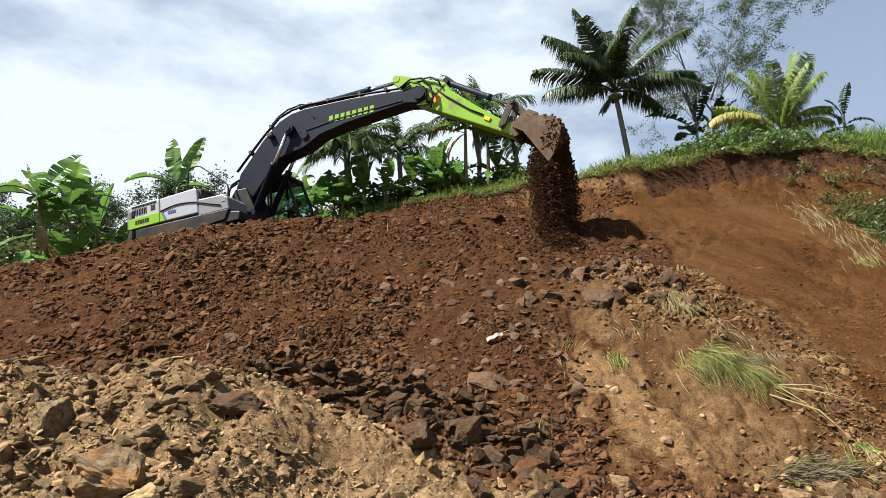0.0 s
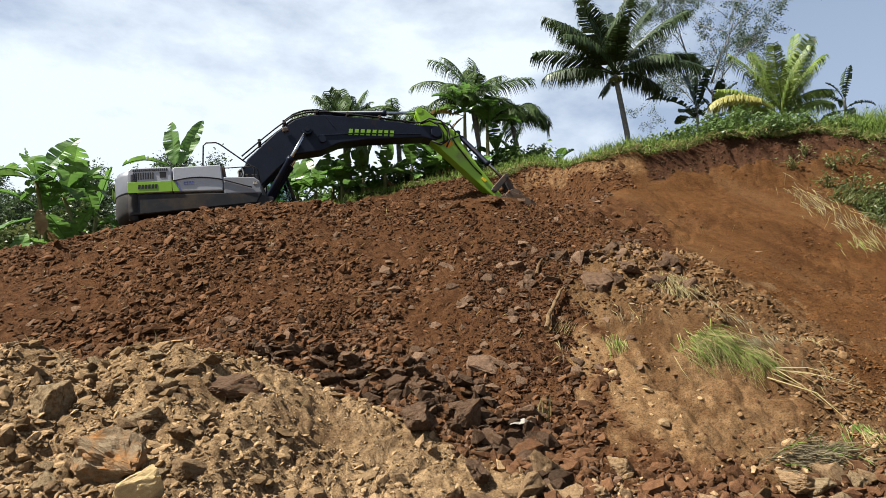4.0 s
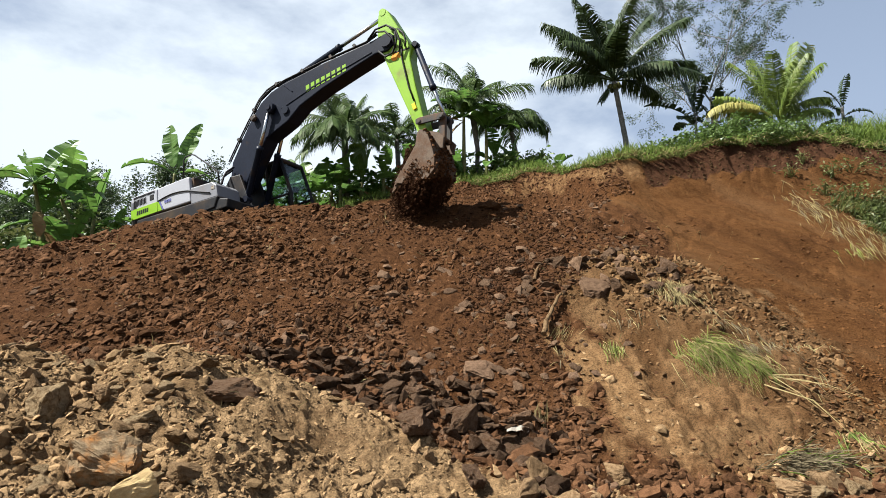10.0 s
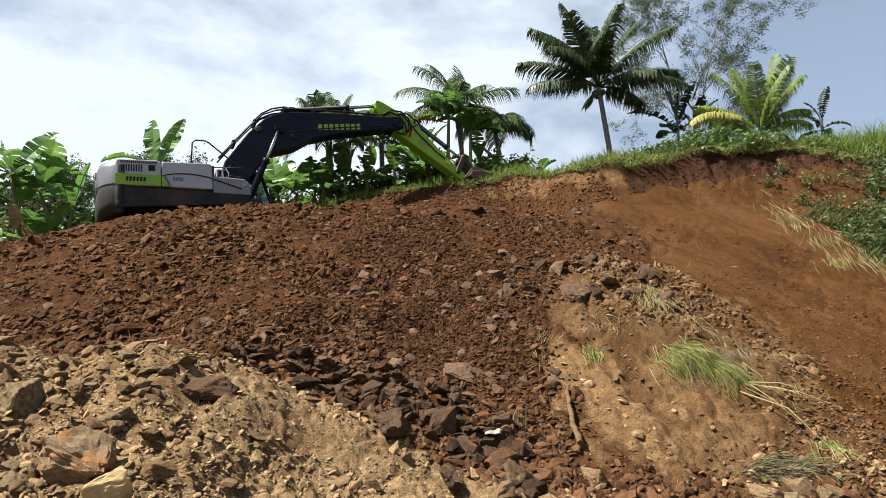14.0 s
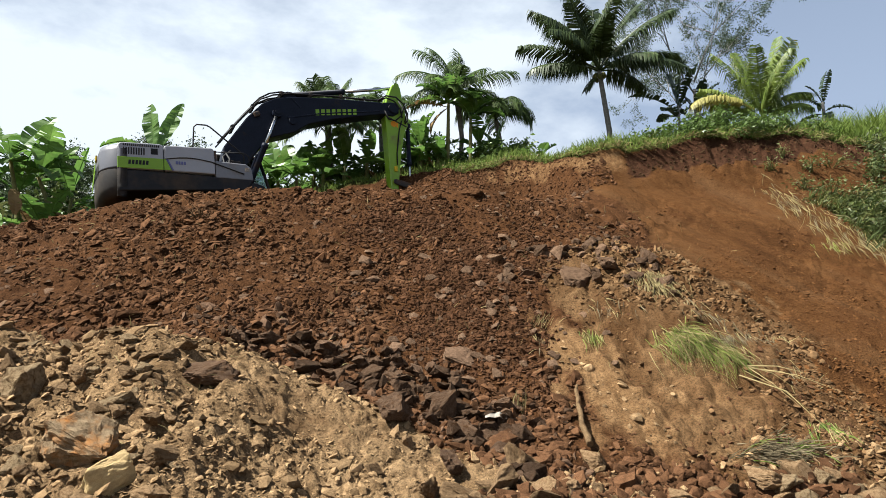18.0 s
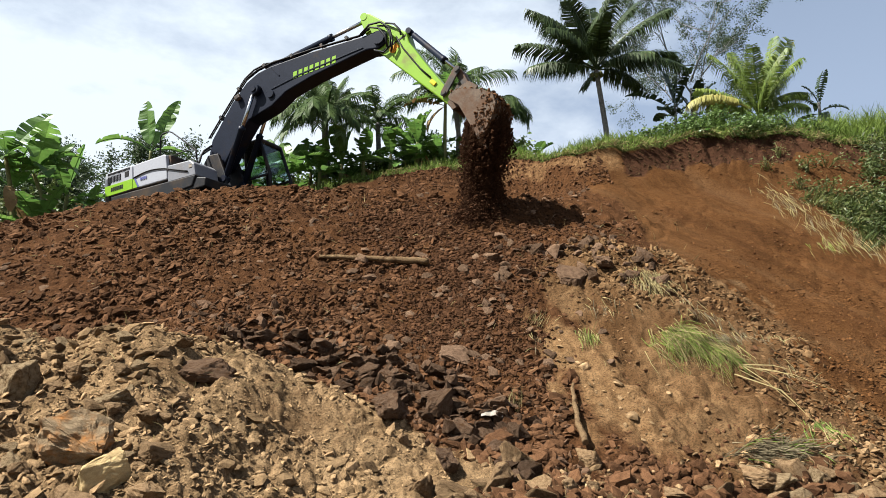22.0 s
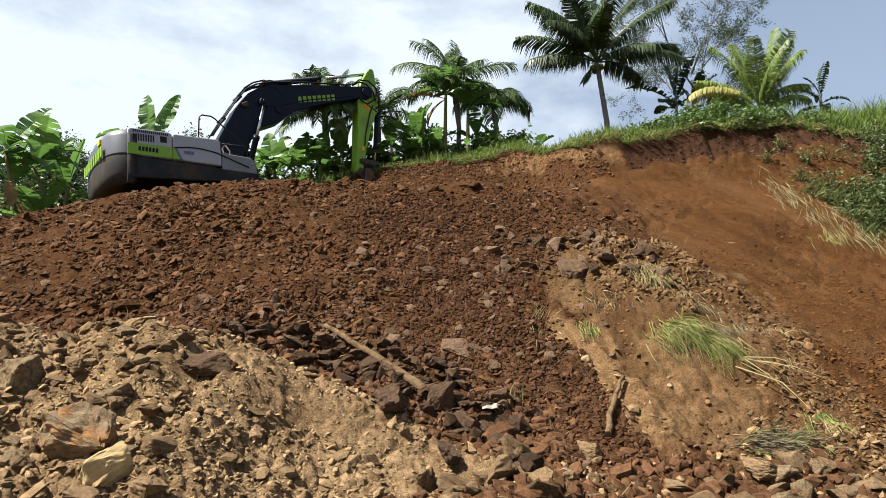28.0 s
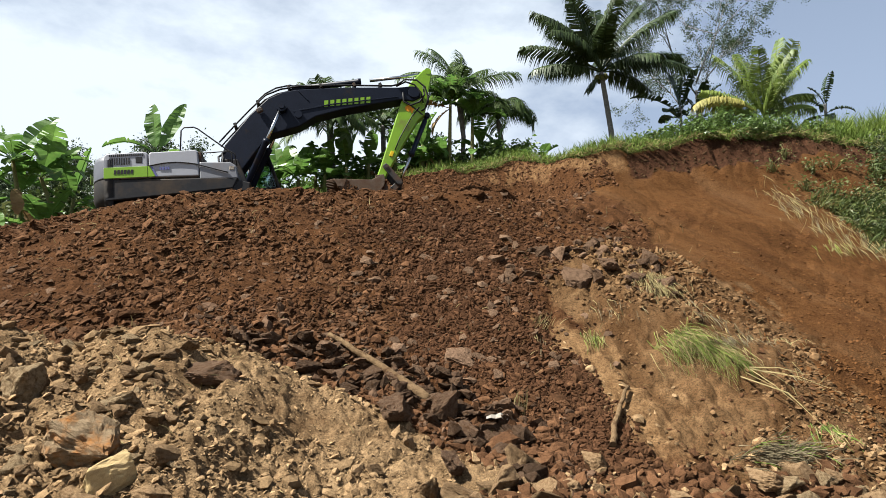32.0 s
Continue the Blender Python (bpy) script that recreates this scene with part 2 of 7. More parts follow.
MAT_ROCK_FLAKE = simple("red_tan_flake", (0.062, 0.036, 0.021), (0.170, 0.108, 0.070), 5, 0.9, bump_strength=0.9, bump_dist=0.022, vary=0.4)
MAT_ROCK_TAN = simple("tan_rock", (0.0850, 0.0530, 0.0275), (0.2550, 0.1690, 0.0950), 5, 0.9, bump_strength=0.9, bump_dist=0.022, vary=0.35, dirt=(0.085, 0.048, 0.023), dirt_amount=0.4)
MAT_ROCK_GREY = simple("grey_weathered_rock", (0.1050, 0.0740, 0.0420), (0.2900, 0.2120, 0.1250), 6, 0.85, bump_strength=0.9, bump_dist=0.022, dirt=(0.0832, 0.0480, 0.0224), dirt_amount=0.5)
MAT_ROCK_ORANGE = simple("orange_stained_rock", (0.1100, 0.0760, 0.0450), (0.2500, 0.1850, 0.1150), 3, 0.85, bump_strength=0.9, bump_dist=0.022, dirt=(0.2400, 0.1050, 0.0330), dirt_amount=0.6)
MAT_ROCK_PALE = simple("pale_yellow_rock", (0.3700, 0.2600, 0.1200), (0.5800, 0.4350, 0.2300), 6, 0.8, bump_strength=0.9, bump_dist=0.022)
MAT_SOIL_LUMP = simple("compact_soil_lump", (0.0420, 0.0200, 0.0095), (0.1150, 0.0560, 0.0270), 7, 0.95, bump_strength=0.9, bump_dist=0.03, dirt=(0.05, 0.023, 0.010), dirt_amount=0.5)
MAT_LOG = simple("stripped_branch_wood", (0.0560, 0.0320, 0.0165), (0.1450, 0.0940, 0.0520), 11, 0.85, bump_strength=0.9, bump_dist=0.02, dirt=(0.045, 0.022, 0.011), dirt_amount=0.4)
MAT_PALE_LOG = simple("pale_stripped_wood", (0.0800, 0.0490, 0.0250), (0.1850, 0.1240, 0.0690), 11, 0.85, bump_strength=0.9, bump_dist=0.02, dirt=(0.050, 0.027, 0.014), dirt_amount=0.4)
MAT_SCRAP = simple("white_scrap", (0.1300, 0.1150, 0.0950), (0.2800, 0.2550, 0.2200), 14, 0.6, dirt=(0.075, 0.043, 0.024), dirt_amount=0.5)
MAT_BLACK = simple("black_boom_paint", (0.0050, 0.0070, 0.0140), (0.0085, 0.0115, 0.0215), 3, 0.42, dirt=(0.0224, 0.0154, 0.0115), dirt_amount=0.1, bump_strength=0.05)
MAT_BLACK.node_tree.nodes["Principled BSDF"].inputs["Specular IOR Level"].default_value = 0.10
MAT_DARK = simple("dark_grey_steel", (0.0192, 0.0192, 0.0205), (0.0384, 0.0371, 0.0358), 4, 0.55, dirt=(0.0768, 0.0416, 0.0224), dirt_amount=0.5, bump_strength=0.1)
MAT_LIME = simple("lime_green_paint", (0.1280, 0.2500, 0.0100), (0.1500, 0.2750, 0.0140), 2, 0.36, dirt=(0.1200, 0.1250, 0.0288), dirt_amount=0.12, bump_strength=0.0, grain=0.06)
MAT_GREY = simple("light_grey_paint", (0.2350, 0.2430, 0.2700), (0.2500, 0.2580, 0.2880), 1.2, 0.38, dirt=(0.1920, 0.1600, 0.1280), dirt_amount=0.12, bump_strength=0.0, grain=0.06)
MAT_GREY2 = simple("mid_grey_paint", (0.1250, 0.1280, 0.1450), (0.1450, 0.1480, 0.1650), 1.5, 0.42, dirt=(0.1280, 0.0960, 0.0704), dirt_amount=0.2, bump_strength=0.0, grain=0.08)
MAT_BODY_DARK = simple("muddy_dark_paint", (0.0075, 0.0078, 0.0100), (0.0150, 0.0150, 0.0170), 2, 0.5, dirt=(0.0380, 0.0260, 0.0170), dirt_amount=0.45, bump_strength=0.05, grain=0.2)
MAT_SLATE = simple("slate_grey_paint", (0.0680, 0.0720, 0.0860), (0.0820, 0.0860, 0.1020), 1.5, 0.42, dirt=(0.0750, 0.0620, 0.0480), dirt_amount=0.3, bump_strength=0.0, grain=0.1)
MAT_DUSTY = simple("dust_streaked_dark_paint", (0.0180, 0.0170, 0.0175), (0.0320, 0.0290, 0.0270), 1.4, 0.6, dirt=(0.0560, 0.0450, 0.0330), dirt_amount=0.6, bump_strength=0.03, grain=0.2)
MAT_CHROME = simple("chrome_rod", (0.30, 0.31, 0.32), (0.42, 0.43, 0.45), 4, 0.24, 1.0, bump_strength=0, grain=0.1)
MAT_HOSE = simple("black_hose_rubber", (0.0077, 0.0077, 0.0083), (0.0154, 0.0154, 0.0166), 8, 0.6, bump_strength=0)
MAT_BUCKET = simple("soil_caked_bucket_steel", (0.0544, 0.0384, 0.0282), (0.1056, 0.0768, 0.0563), 4, 0.7, 0.2, dirt=(0.0640, 0.0294, 0.0128), dirt_amount=0.55, bump_strength=0.3)
MAT_YELLOW = simple("yellow_sticker", (0.4800, 0.3200, 0.0128), (0.5248, 0.3712, 0.0192), 6, 0.5, bump_strength=0)
MAT_ORANGE = simple("orange_sticker", (0.5120, 0.1920, 0.0128), (0.5504, 0.2304, 0.0192), 6, 0.5, bump_strength=0)
MAT_BLUE = simple("blue_stripe_paint", (0.0640, 0.0704, 0.1920), (0.0832, 0.0896, 0.2304), 6, 0.4, bump_strength=0)
MAT_GLASS, _n, _l, _b = material("tinted_cab_glass", 0.05)
_b.inputs["Base Color"].default_value = (0.45, 0.56, 0.58, 1)
_b.inputs["Transmission Weight"].default_value, _b.inputs["IOR"].default_value = 1.0, 1.3
MAT_PALM = leafy("coconut_leaf", (0.0300, 0.0580, 0.0190), (0.0780, 0.1130, 0.0360), (0.1200, 0.0950, 0.0400), 0.5, 0.35, 0.12)
# darker copy of the coconut leaf, with backlight shade put into its colour
MAT_PALM_BACKLIT = leafy("backlit_coconut_leaf", (0.0180, 0.0320, 0.0120), (0.0460, 0.0680, 0.0230), (0.0880, 0.0640, 0.0280), 0.45, 0.2)
MAT_PALM_YOUNG = leafy("young_coconut_leaf", (0.0816, 0.1306, 0.0240), (0.1632, 0.2067, 0.0435), (0.2829, 0.2176, 0.0653))
MAT_PALM_YELLOW = leafy("yellowed_palm_leaf", (0.1950, 0.1850, 0.0420), (0.3300, 0.3000, 0.1000))
MAT_BANANA = leafy("banana_leaf", (0.0400, 0.0920, 0.0180), (0.1050, 0.1850, 0.0400), (0.1523, 0.1254, 0.0538), 0.36, 0.45, 0.28)
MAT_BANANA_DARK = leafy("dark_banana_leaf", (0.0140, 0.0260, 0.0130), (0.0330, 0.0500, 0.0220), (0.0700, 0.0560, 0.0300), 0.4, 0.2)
MAT_BANANA_DRY = leafy("dry_banana_leaf", (0.1216, 0.0704, 0.0320), (0.2176, 0.1408, 0.0640), None, 0.8, 0.2)
MAT_BANANA_STEM = simple("banana_stem", (0.0640, 0.0768, 0.0224), (0.1408, 0.1280, 0.0512), 3, 0.6)
MAT_TREE_LEAF = leafy("small_tree_leaf", (0.0230, 0.0400, 0.0160), (0.0500, 0.0740, 0.0280))
MAT_SHRUB = leafy("shrub_leaf", (0.0420, 0.0800, 0.0180), (0.1050, 0.1600, 0.0390))
MAT_SHRUB_DARK = leafy("dark_weed_leaf", (0.0260, 0.0420, 0.0110), (0.0750, 0.0980, 0.0260), (0.0900, 0.0600, 0.0280), 0.5, 0.25)
MAT_WEED = leafy("bank_weed_leaf", (0.0420, 0.0560, 0.0140), (0.1100, 0.1250, 0.0360), (0.1300, 0.0950, 0.0450), 0.5, 0.3)
MAT_GRASS = leafy("green_grass", (0.0640, 0.1060, 0.0180), (0.1400, 0.1880, 0.0400), (0.1700, 0.1536, 0.0600), 0.6, 0.3, 0.12)
MAT_TUFT = leafy("pale_green_grass", (0.060, 0.092, 0.016), (0.165, 0.190, 0.045), (0.23, 0.19, 0.085), 0.65, 0.3, 0.10)
MAT_STRAW = leafy("dry_grass", (0.1350, 0.1080, 0.0480), (0.2500, 0.2050, 0.1020), None, 0.8, 0.25, 0.06)
MAT_STRAW_GREY = leafy("grey_dead_grass", (0.066, 0.053, 0.031), (0.150, 0.124, 0.078), None, 0.85, 0.2, 0.05)
MAT_BARK = simple("grey_palm_bark", (0.0560, 0.0530, 0.0510), (0.2300, 0.2200, 0.2100), 9, 0.9, bump_strength=0.7, bump_dist=0.02)


# ---- mesh helpers ----
def mesh_arrays(name, verts, quads_or_tris, mat, smooth=False):
    """A mesh from numpy arrays whose faces all have the same number of corners."""
    me = bpy.data.meshes.new(name)
    k = quads_or_tris.shape[1]
    me.vertices.add(len(verts))
    me.vertices.foreach_set("co", np.ascontiguousarray(verts, dtype=np.float32).ravel())
    me.loops.add(quads_or_tris.size)
    me.loops.foreach_set("vertex_index", np.ascontiguousarray(quads_or_tris, dtype=np.int32).ravel())
    me.polygons.add(len(quads_or_tris))
    me.polygons.foreach_set("loop_start", np.arange(0, quads_or_tris.size, k, dtype=np.int32))
    me.polygons.foreach_set("use_smooth", np.full(len(quads_or_tris), smooth))
    me.materials.append(mat)
    me.update(calc_edges=True)
    return me


def part(name, bm, mat, parent, label=""):
    """Links a bmesh as one mesh object under a thing or part."""
    me = bpy.data.meshes.new(name)
    bm.to_mesh(me)
    bm.free()
    me.materials.append(mat)
    ob = new(name, me)
    ob.parent = parent
    if label:
        tagged(ob, label)
    return ob


def thing(name, m, label, category, group="", kind=""):
    ob = new(name)
    ob.empty_display_size = 0.1
    ob.matrix_world = m
    return tagged(ob, label, category, group, kind)


def bevel(bm, width, segments=2, angle=30):
    edges = [e for e in bm.edges if len(e.link_faces) == 2 and e.calc_face_angle(0) > radians(angle)]
    if edges and width > 0:
        bmesh.ops.bevel(bm, geom=edges, offset=width, segments=segments, profile=0.5, affect="EDGES", clamp_overlap=True)
    return bm


def bm_box(x0, x1, y0, y1, z0, z1, width=0.02, segments=2, bm=None):
    b = bmesh.new()
    bmesh.ops.create_cube(b, size=1)
    bmesh.ops.transform(b, matrix=Matrix.Translation(((x0 + x1) / 2, (y0 + y1) / 2, (z0 + z1) / 2)) @ Matrix.Diagonal((x1 - x0, y1 - y0, z1 - z0, 1)), verts=b.verts)
    bevel(b, width, segments)
    return join(bm, b)


def join(bm, extra):
    if bm is None:
        return extra
    me = bpy.data.meshes.new("tmp")
    extra.to_mesh(me)
    extra.free()
    bm.from_mesh(me)
    bpy.data.meshes.remove(me)
    return bm


def bm_prism(profile, y0, y1, width=0.02, segments=2, bm=None):
    """A closed x-z outline drawn out from y0 to y1."""
    b = bmesh.new()
    lo = [b.verts.new((x, y0, z)) for x, z in profile]
    hi = [b.verts.new((x, y1, z)) for x, z in profile]
    b.faces.new(lo)
    b.faces.new(hi[::-1])
    n = len(profile)
    for i in range(n):
        b.faces.new((lo[i], hi[i], hi[(i + 1) % n], lo[(i + 1) % n]))
    bmesh.ops.recalc_face_normals(b, faces=b.faces)
    bevel(b, width, segments)
    return join(bm, b)


def bm_tube(points, radii, sides=10, bm=None, closed_ends=True):
    """A tube of the given radii along a line of points."""
    b = bm if bm is not None else bmesh.new()
    pts = [Vector(p) for p in points]
    if isinstance(radii, (int, float)):
        radii = [radii] * len(pts)
    rings = []
    side = None
    for i, p in enumerate(pts):
        d = (pts[min(i + 1, len(pts) - 1)] - pts[max(i - 1, 0)]).normalized()
        if side is None:
            side = d.orthogonal().normalized()
        side = (side - d * side.dot(d)).normalized()
        up = d.cross(side)
        rings.append([b.verts.new(p + (side * math.cos(a) + up * math.sin(a)) * radii[i]) for a in (2 * math.pi * k / sides for k in range(sides))])
    for r0, r1 in zip(rings, rings[1:]):
        for k in range(sides):
            f = b.faces.new((r0[k], r0[(k + 1) % sides], r1[(k + 1) % sides], r1[k]))
            f.smooth = True
    if closed_ends:
        b.faces.new(rings[0][::-1])
        b.faces.new(rings[-1])
    return b


def bm_pin(x, z, y0, y1, r, sides=16, bm=None):
    return bm_tube([(x, y0, z), (x, y1, z)], r, sides, bm)


# ---- numeric noise ----
def hash01(ix, iy, seed):
    h = (ix * 374761393 + iy * 668265263 + seed * 974711) & 0x7FFFFFFF
    h = ((h ^ (h >> 13)) * 1274126177) & 0x7FFFFFFF
    return ((h ^ (h >> 16)) & 0xFFFF) / 65535.0


def value_noise(x, y, seed):
    ix, iy = np.floor(x).astype(np.int64), np.floor(y).astype(np.int64)
    fx, fy = x - ix, y - iy
    fx, fy = fx * fx * (3 - 2 * fx), fy * fy * (3 - 2 * fy)
    a, b = hash01(ix, iy, seed), hash01(ix + 1, iy, seed)
    c, d = hash01(ix, iy + 1, seed), hash01(ix + 1, iy + 1, seed)
    return (a + (b - a) * fx) * (1 - fy) + (c + (d - c) * fx) * fy


def billow(x, y, seed):
    """Rounded lumps with sharp creases between them, turned and warped so that no grid shows."""
    a = 0.7 + 1.3 * seed
    u, v = math.cos(a) * x - math.sin(a) * y, math.sin(a) * x + math.cos(a) * y
    u, v = u + 0.6 * value_noise(v * 0.8, u * 0.8, seed + 50), v + 0.6 * value_noise(u * 0.9 + 7, v * 0.9, seed + 51)
    return np.abs(value_noise(u, v, seed) + value_noise(u * 0.77 - 0.64 * v, 0.64 * u + 0.77 * v, seed + 52) - 1)


# ---- the land ----
def lerp(x, xs, ys):
    return np.interp(x, xs, ys)


def smin(a, b, k):
    h = np.clip(0.5 + 0.5 * (b - a) / k, 0, 1)
    return b + (a - b) * h - k * h * (1 - h)


def smax(a, b, k):
    return -smin(-a, -b, k)


def sstep(a, b, v):
    t = np.clip((v - a) / (b - a), 0, 1)
    return t * t * (3 - 2 * t)


def crest_height(x):
    return lerp(x, [-30, -12, -9.2, -7.3, -5.9, -3.8, -0.6, 1.5, 3.0, 30], [3.6, 4.1, 4.7, 5.4, 6.0, 6.35, 6.38, 6.40, 6.3, 6.6])


def crest_right(x):
    return lerp(x, [-2, -0.9, 0.1, 1.0, 1.8, 2.4, 3.1, 3.9, 4.8, 6.5, 9, 14, 60], [6.95, 7.11, 7.29, 7.49, 7.68, 7.85, 7.95, 8.0, 8.2, 8.42, 8.72, 9.35, 13.5])


def cut_line(x):
    return lerp(x, [-20, 0.5, 1.6, 2.6, 3.2, 3.9, 4.6, 5.4], [21.1, 21.1, 21.1, 20.9, 20.1, 18.4, 16.4, 12.0])


def hill_height(x):
    return lerp(x, [-60, -14, -8, -3.3, -1.8, 0.1, 1.8, 3.1, 5.5, 9, 14, 60], [3.0, 5.2, 6.2, 7.6, 8.3, 8.65, 9.0, 8.95, 8.75, 8.95, 9.7, 13.5])


def terrain(x, y):
    """Large form of the land: near floor, spoil mound, dumped face, berm, working platform and hill."""
    floor = 0.04 * np.clip(y, 0, 30) + 0.0 * x
    mound = 2.15 - 0.19 * (y - 10) ** 2 - 0.45 * np.clip(x + 2.6, 0, 20) + 0.12 * np.sin(1.3 * x + 0.6) + 0.10 * np.sin(2.3 * x + y)
    mound = np.where(y > 10, mound, np.minimum(mound, 2.15 - 0.57 * (10 - y) - 0.45 * np.clip(x + 2.6, 0, 20) + 0.12 * np.sin(1.3 * x + 0.6) + 0.10 * np.sin(2.3 * x + y)))
    face = -6.18 + 0.75 * y - 0.03 * x + 0.12 * np.sin(0.7 * x + 0.4 * y)
    # right-hand spur of pale clay that runs down across the face
    across = (x - 4.4) + 0.28 * (y - 12)
    face = face + 0.28 * np.exp(-(across / 1.5) ** 2) * sstep(15.5, 13.0, y) * sstep(6.5, 9, y)
    low = smax(floor, face, 0.9)
    # the mound dips where a boulder lies and swells again beside it, and rises at its far end
    shape = -0.20 * np.exp(-((x + 3.0) / 0.36) ** 2) + 0.16 * np.exp(-((x + 2.25) / 0.42) ** 2) + 0.30 * sstep(-4.9, -6.2, x)
    low = smax(low, mound + shape * sstep(8.2, 9.2, y), 0.35)
    cr = crest_height(x)
    hill = hill_height(x) + 0.03 * (y - 22)
    # loose berm, bench on which the machine stands, and the cut behind it
    berm = smin(low, cr + 0.02 * (y - 16), 0.35)
    bench = 5.08 + 0.124 * (x + 5.8) - 0.036 * (y - 18.7)
    # heap of loose soil in which the bucket digs
    heap = 1.52 + 0.28 * y
    bench = bench + sstep(-3.5, -2.2, x) * sstep(2.6, 1.2, x) * sstep(21.8, 20.6, y) * np.clip(heap - bench, 0, 3)
    back = np.minimum(hill, cr + 0.9 * np.clip(y - 17.8, 0, 40))
    left = np.where(y < 17.0, berm + (bench - berm) * sstep(16.75, 17.25, y), bench + (berm - bench) * sstep(17.25, 16.75, y))
    wild = sstep(-9.6, -11.0, x)
    left = left * (1 - wild) + np.where(y > 17, np.maximum(np.minimum(back, cr + 0.25 * np.clip(y - 17, 0, 3)), 0), berm) * wild
    # past the cut the face runs on up, steeper under the turf, to the hill top
    steep = low + lerp(x, [3, 5], [0.0, 0.8]) * np.clip(y - 17.5, 0, 1.2)
    edge = crest_right(x)
    right = smin(steep, np.minimum(edge + (0.13 + 0.15 * (sstep(7.5, 10.5, x) + sstep(4.2, 2.6, x))) * np.clip(y - 18.0, 0, 6), np.maximum(hill, edge)), 0.18)
    line = cut_line(x)
    cut = sstep(-1, 0.6, (y - line) / (0.85 + 0.9 * sstep(0.3, 1.8, x)))
    z = left * (1 - cut) + right * cut
    far = sstep(30, 90, np.hypot(x, y))
    ahead = np.where(y > 0, 1, 0)
    return z * (1 - far) + far * (5.0 * ahead) + 0 * x


def zones(x, y):
    """How far each kind of soil covers a spot: the smooth orange bank, the pale clay spur, the tan spoil mound, the dark scarp under the turf, the turf."""
    wob = value_noise(x * 1.1, y * 1.1, 5) - 0.5 + 0.6 * (value_noise(x * 3.1, y * 3.1, 6) - 0.5)
    bank = sstep(-0.7, 0.9, (x - 4.35) - 0.10 * (18 - y) + 1.2 * wob) * sstep(8.0, 10.5, y)
    bank = np.maximum(bank, 0.3 * sstep(-0.6, 0.2, y - cut_line(x)) * sstep(0.5, 2.5, x + wob))
    bank = np.maximum(bank, sstep(15.8, 17.0, y + wob) * sstep(3.6, 5.0, x + wob))
    ridge = np.abs((x - 4.15) + 0.36 * (y - 12) + 0.5 * wob)
    spur = sstep(2.3, 1.2, ridge + 0.9 * wob) * sstep(13.9, 12.9, y + wob) * sstep(8.2, 9.4, y + wob)
    run = x - 2.2 - 0.31 * (11.8 - y)
    clay = sstep(1.08, 0.34, np.abs(run - 0.12) + 0.55 * wob + 0.8 * (value_noise(run * 3.0, y * 0.6, 8) - 0.42)) * sstep(12.4, 11.6, y + wob) * sstep(8.9, 10.0, y + wob)
    clay = np.maximum(clay, 0.5 * sstep(0.35, 0.1, np.abs(x - 3.55 - 0.75 * (11.2 - y)) + 0.7 * wob) * sstep(11.6, 11.2, y) * sstep(9.6, 10.1, y))
    gap = y - cut_line(x)
    lip = 0.55 * sstep(-0.25, 0.1, gap + 0.3 * wob) * sstep(1.0, 0.4, gap) * sstep(0.9, 1.9, x) * sstep(4.9, 4.2, x) * sstep(17.5, 18.5, y)
    clay = np.maximum(clay, lip * sstep(0.25, 0.5, value_noise(x * 5.0, y * 0.8, 82)))
    low = (-6.18 + 0.75 * y - 0.03 * x)
    mound_z = 2.15 - 0.19 * (y - 10) ** 2 - 0.45 * np.clip(x + 2.6, 0, 20)
    mound = sstep(-0.25, 0.15, mound_z - np.maximum(low, 0.3) + 0.25 * wob) * sstep(11.3, 10.9, y + 0.4 * wob)
    near = np.maximum(sstep(8.0, 7.2, y + 0.5 * wob) * sstep(-1.2, 0.2, x), 0.9 * sstep(9.7, 8.7, y + 0.8 * wob) * sstep(0.9, 2.2, x + wob))
    mound = np.clip(np.maximum(mound, np.where(y < 7.4, 1.0, 0.0)) + 0.55 * near, 0, 1)
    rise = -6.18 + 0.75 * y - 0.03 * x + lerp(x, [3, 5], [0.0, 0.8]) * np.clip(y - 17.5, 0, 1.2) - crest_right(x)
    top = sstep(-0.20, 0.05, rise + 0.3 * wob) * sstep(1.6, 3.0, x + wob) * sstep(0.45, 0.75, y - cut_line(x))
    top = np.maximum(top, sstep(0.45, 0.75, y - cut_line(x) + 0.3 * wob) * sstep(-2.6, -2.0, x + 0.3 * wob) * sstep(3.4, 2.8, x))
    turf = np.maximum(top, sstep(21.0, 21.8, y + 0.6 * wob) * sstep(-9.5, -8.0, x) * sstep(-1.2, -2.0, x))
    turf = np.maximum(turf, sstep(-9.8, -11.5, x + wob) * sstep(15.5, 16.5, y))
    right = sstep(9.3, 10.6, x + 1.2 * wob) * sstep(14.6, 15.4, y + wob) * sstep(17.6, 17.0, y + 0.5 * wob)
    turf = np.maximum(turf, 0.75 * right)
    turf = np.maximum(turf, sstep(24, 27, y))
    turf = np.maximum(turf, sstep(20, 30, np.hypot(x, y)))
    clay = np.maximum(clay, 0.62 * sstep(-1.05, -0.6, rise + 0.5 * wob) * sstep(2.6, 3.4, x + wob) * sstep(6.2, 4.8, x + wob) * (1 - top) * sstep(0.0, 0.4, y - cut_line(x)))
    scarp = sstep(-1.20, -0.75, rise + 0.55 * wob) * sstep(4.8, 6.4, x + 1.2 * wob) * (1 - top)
    return bank, clay, mound, scarp, turf, spur


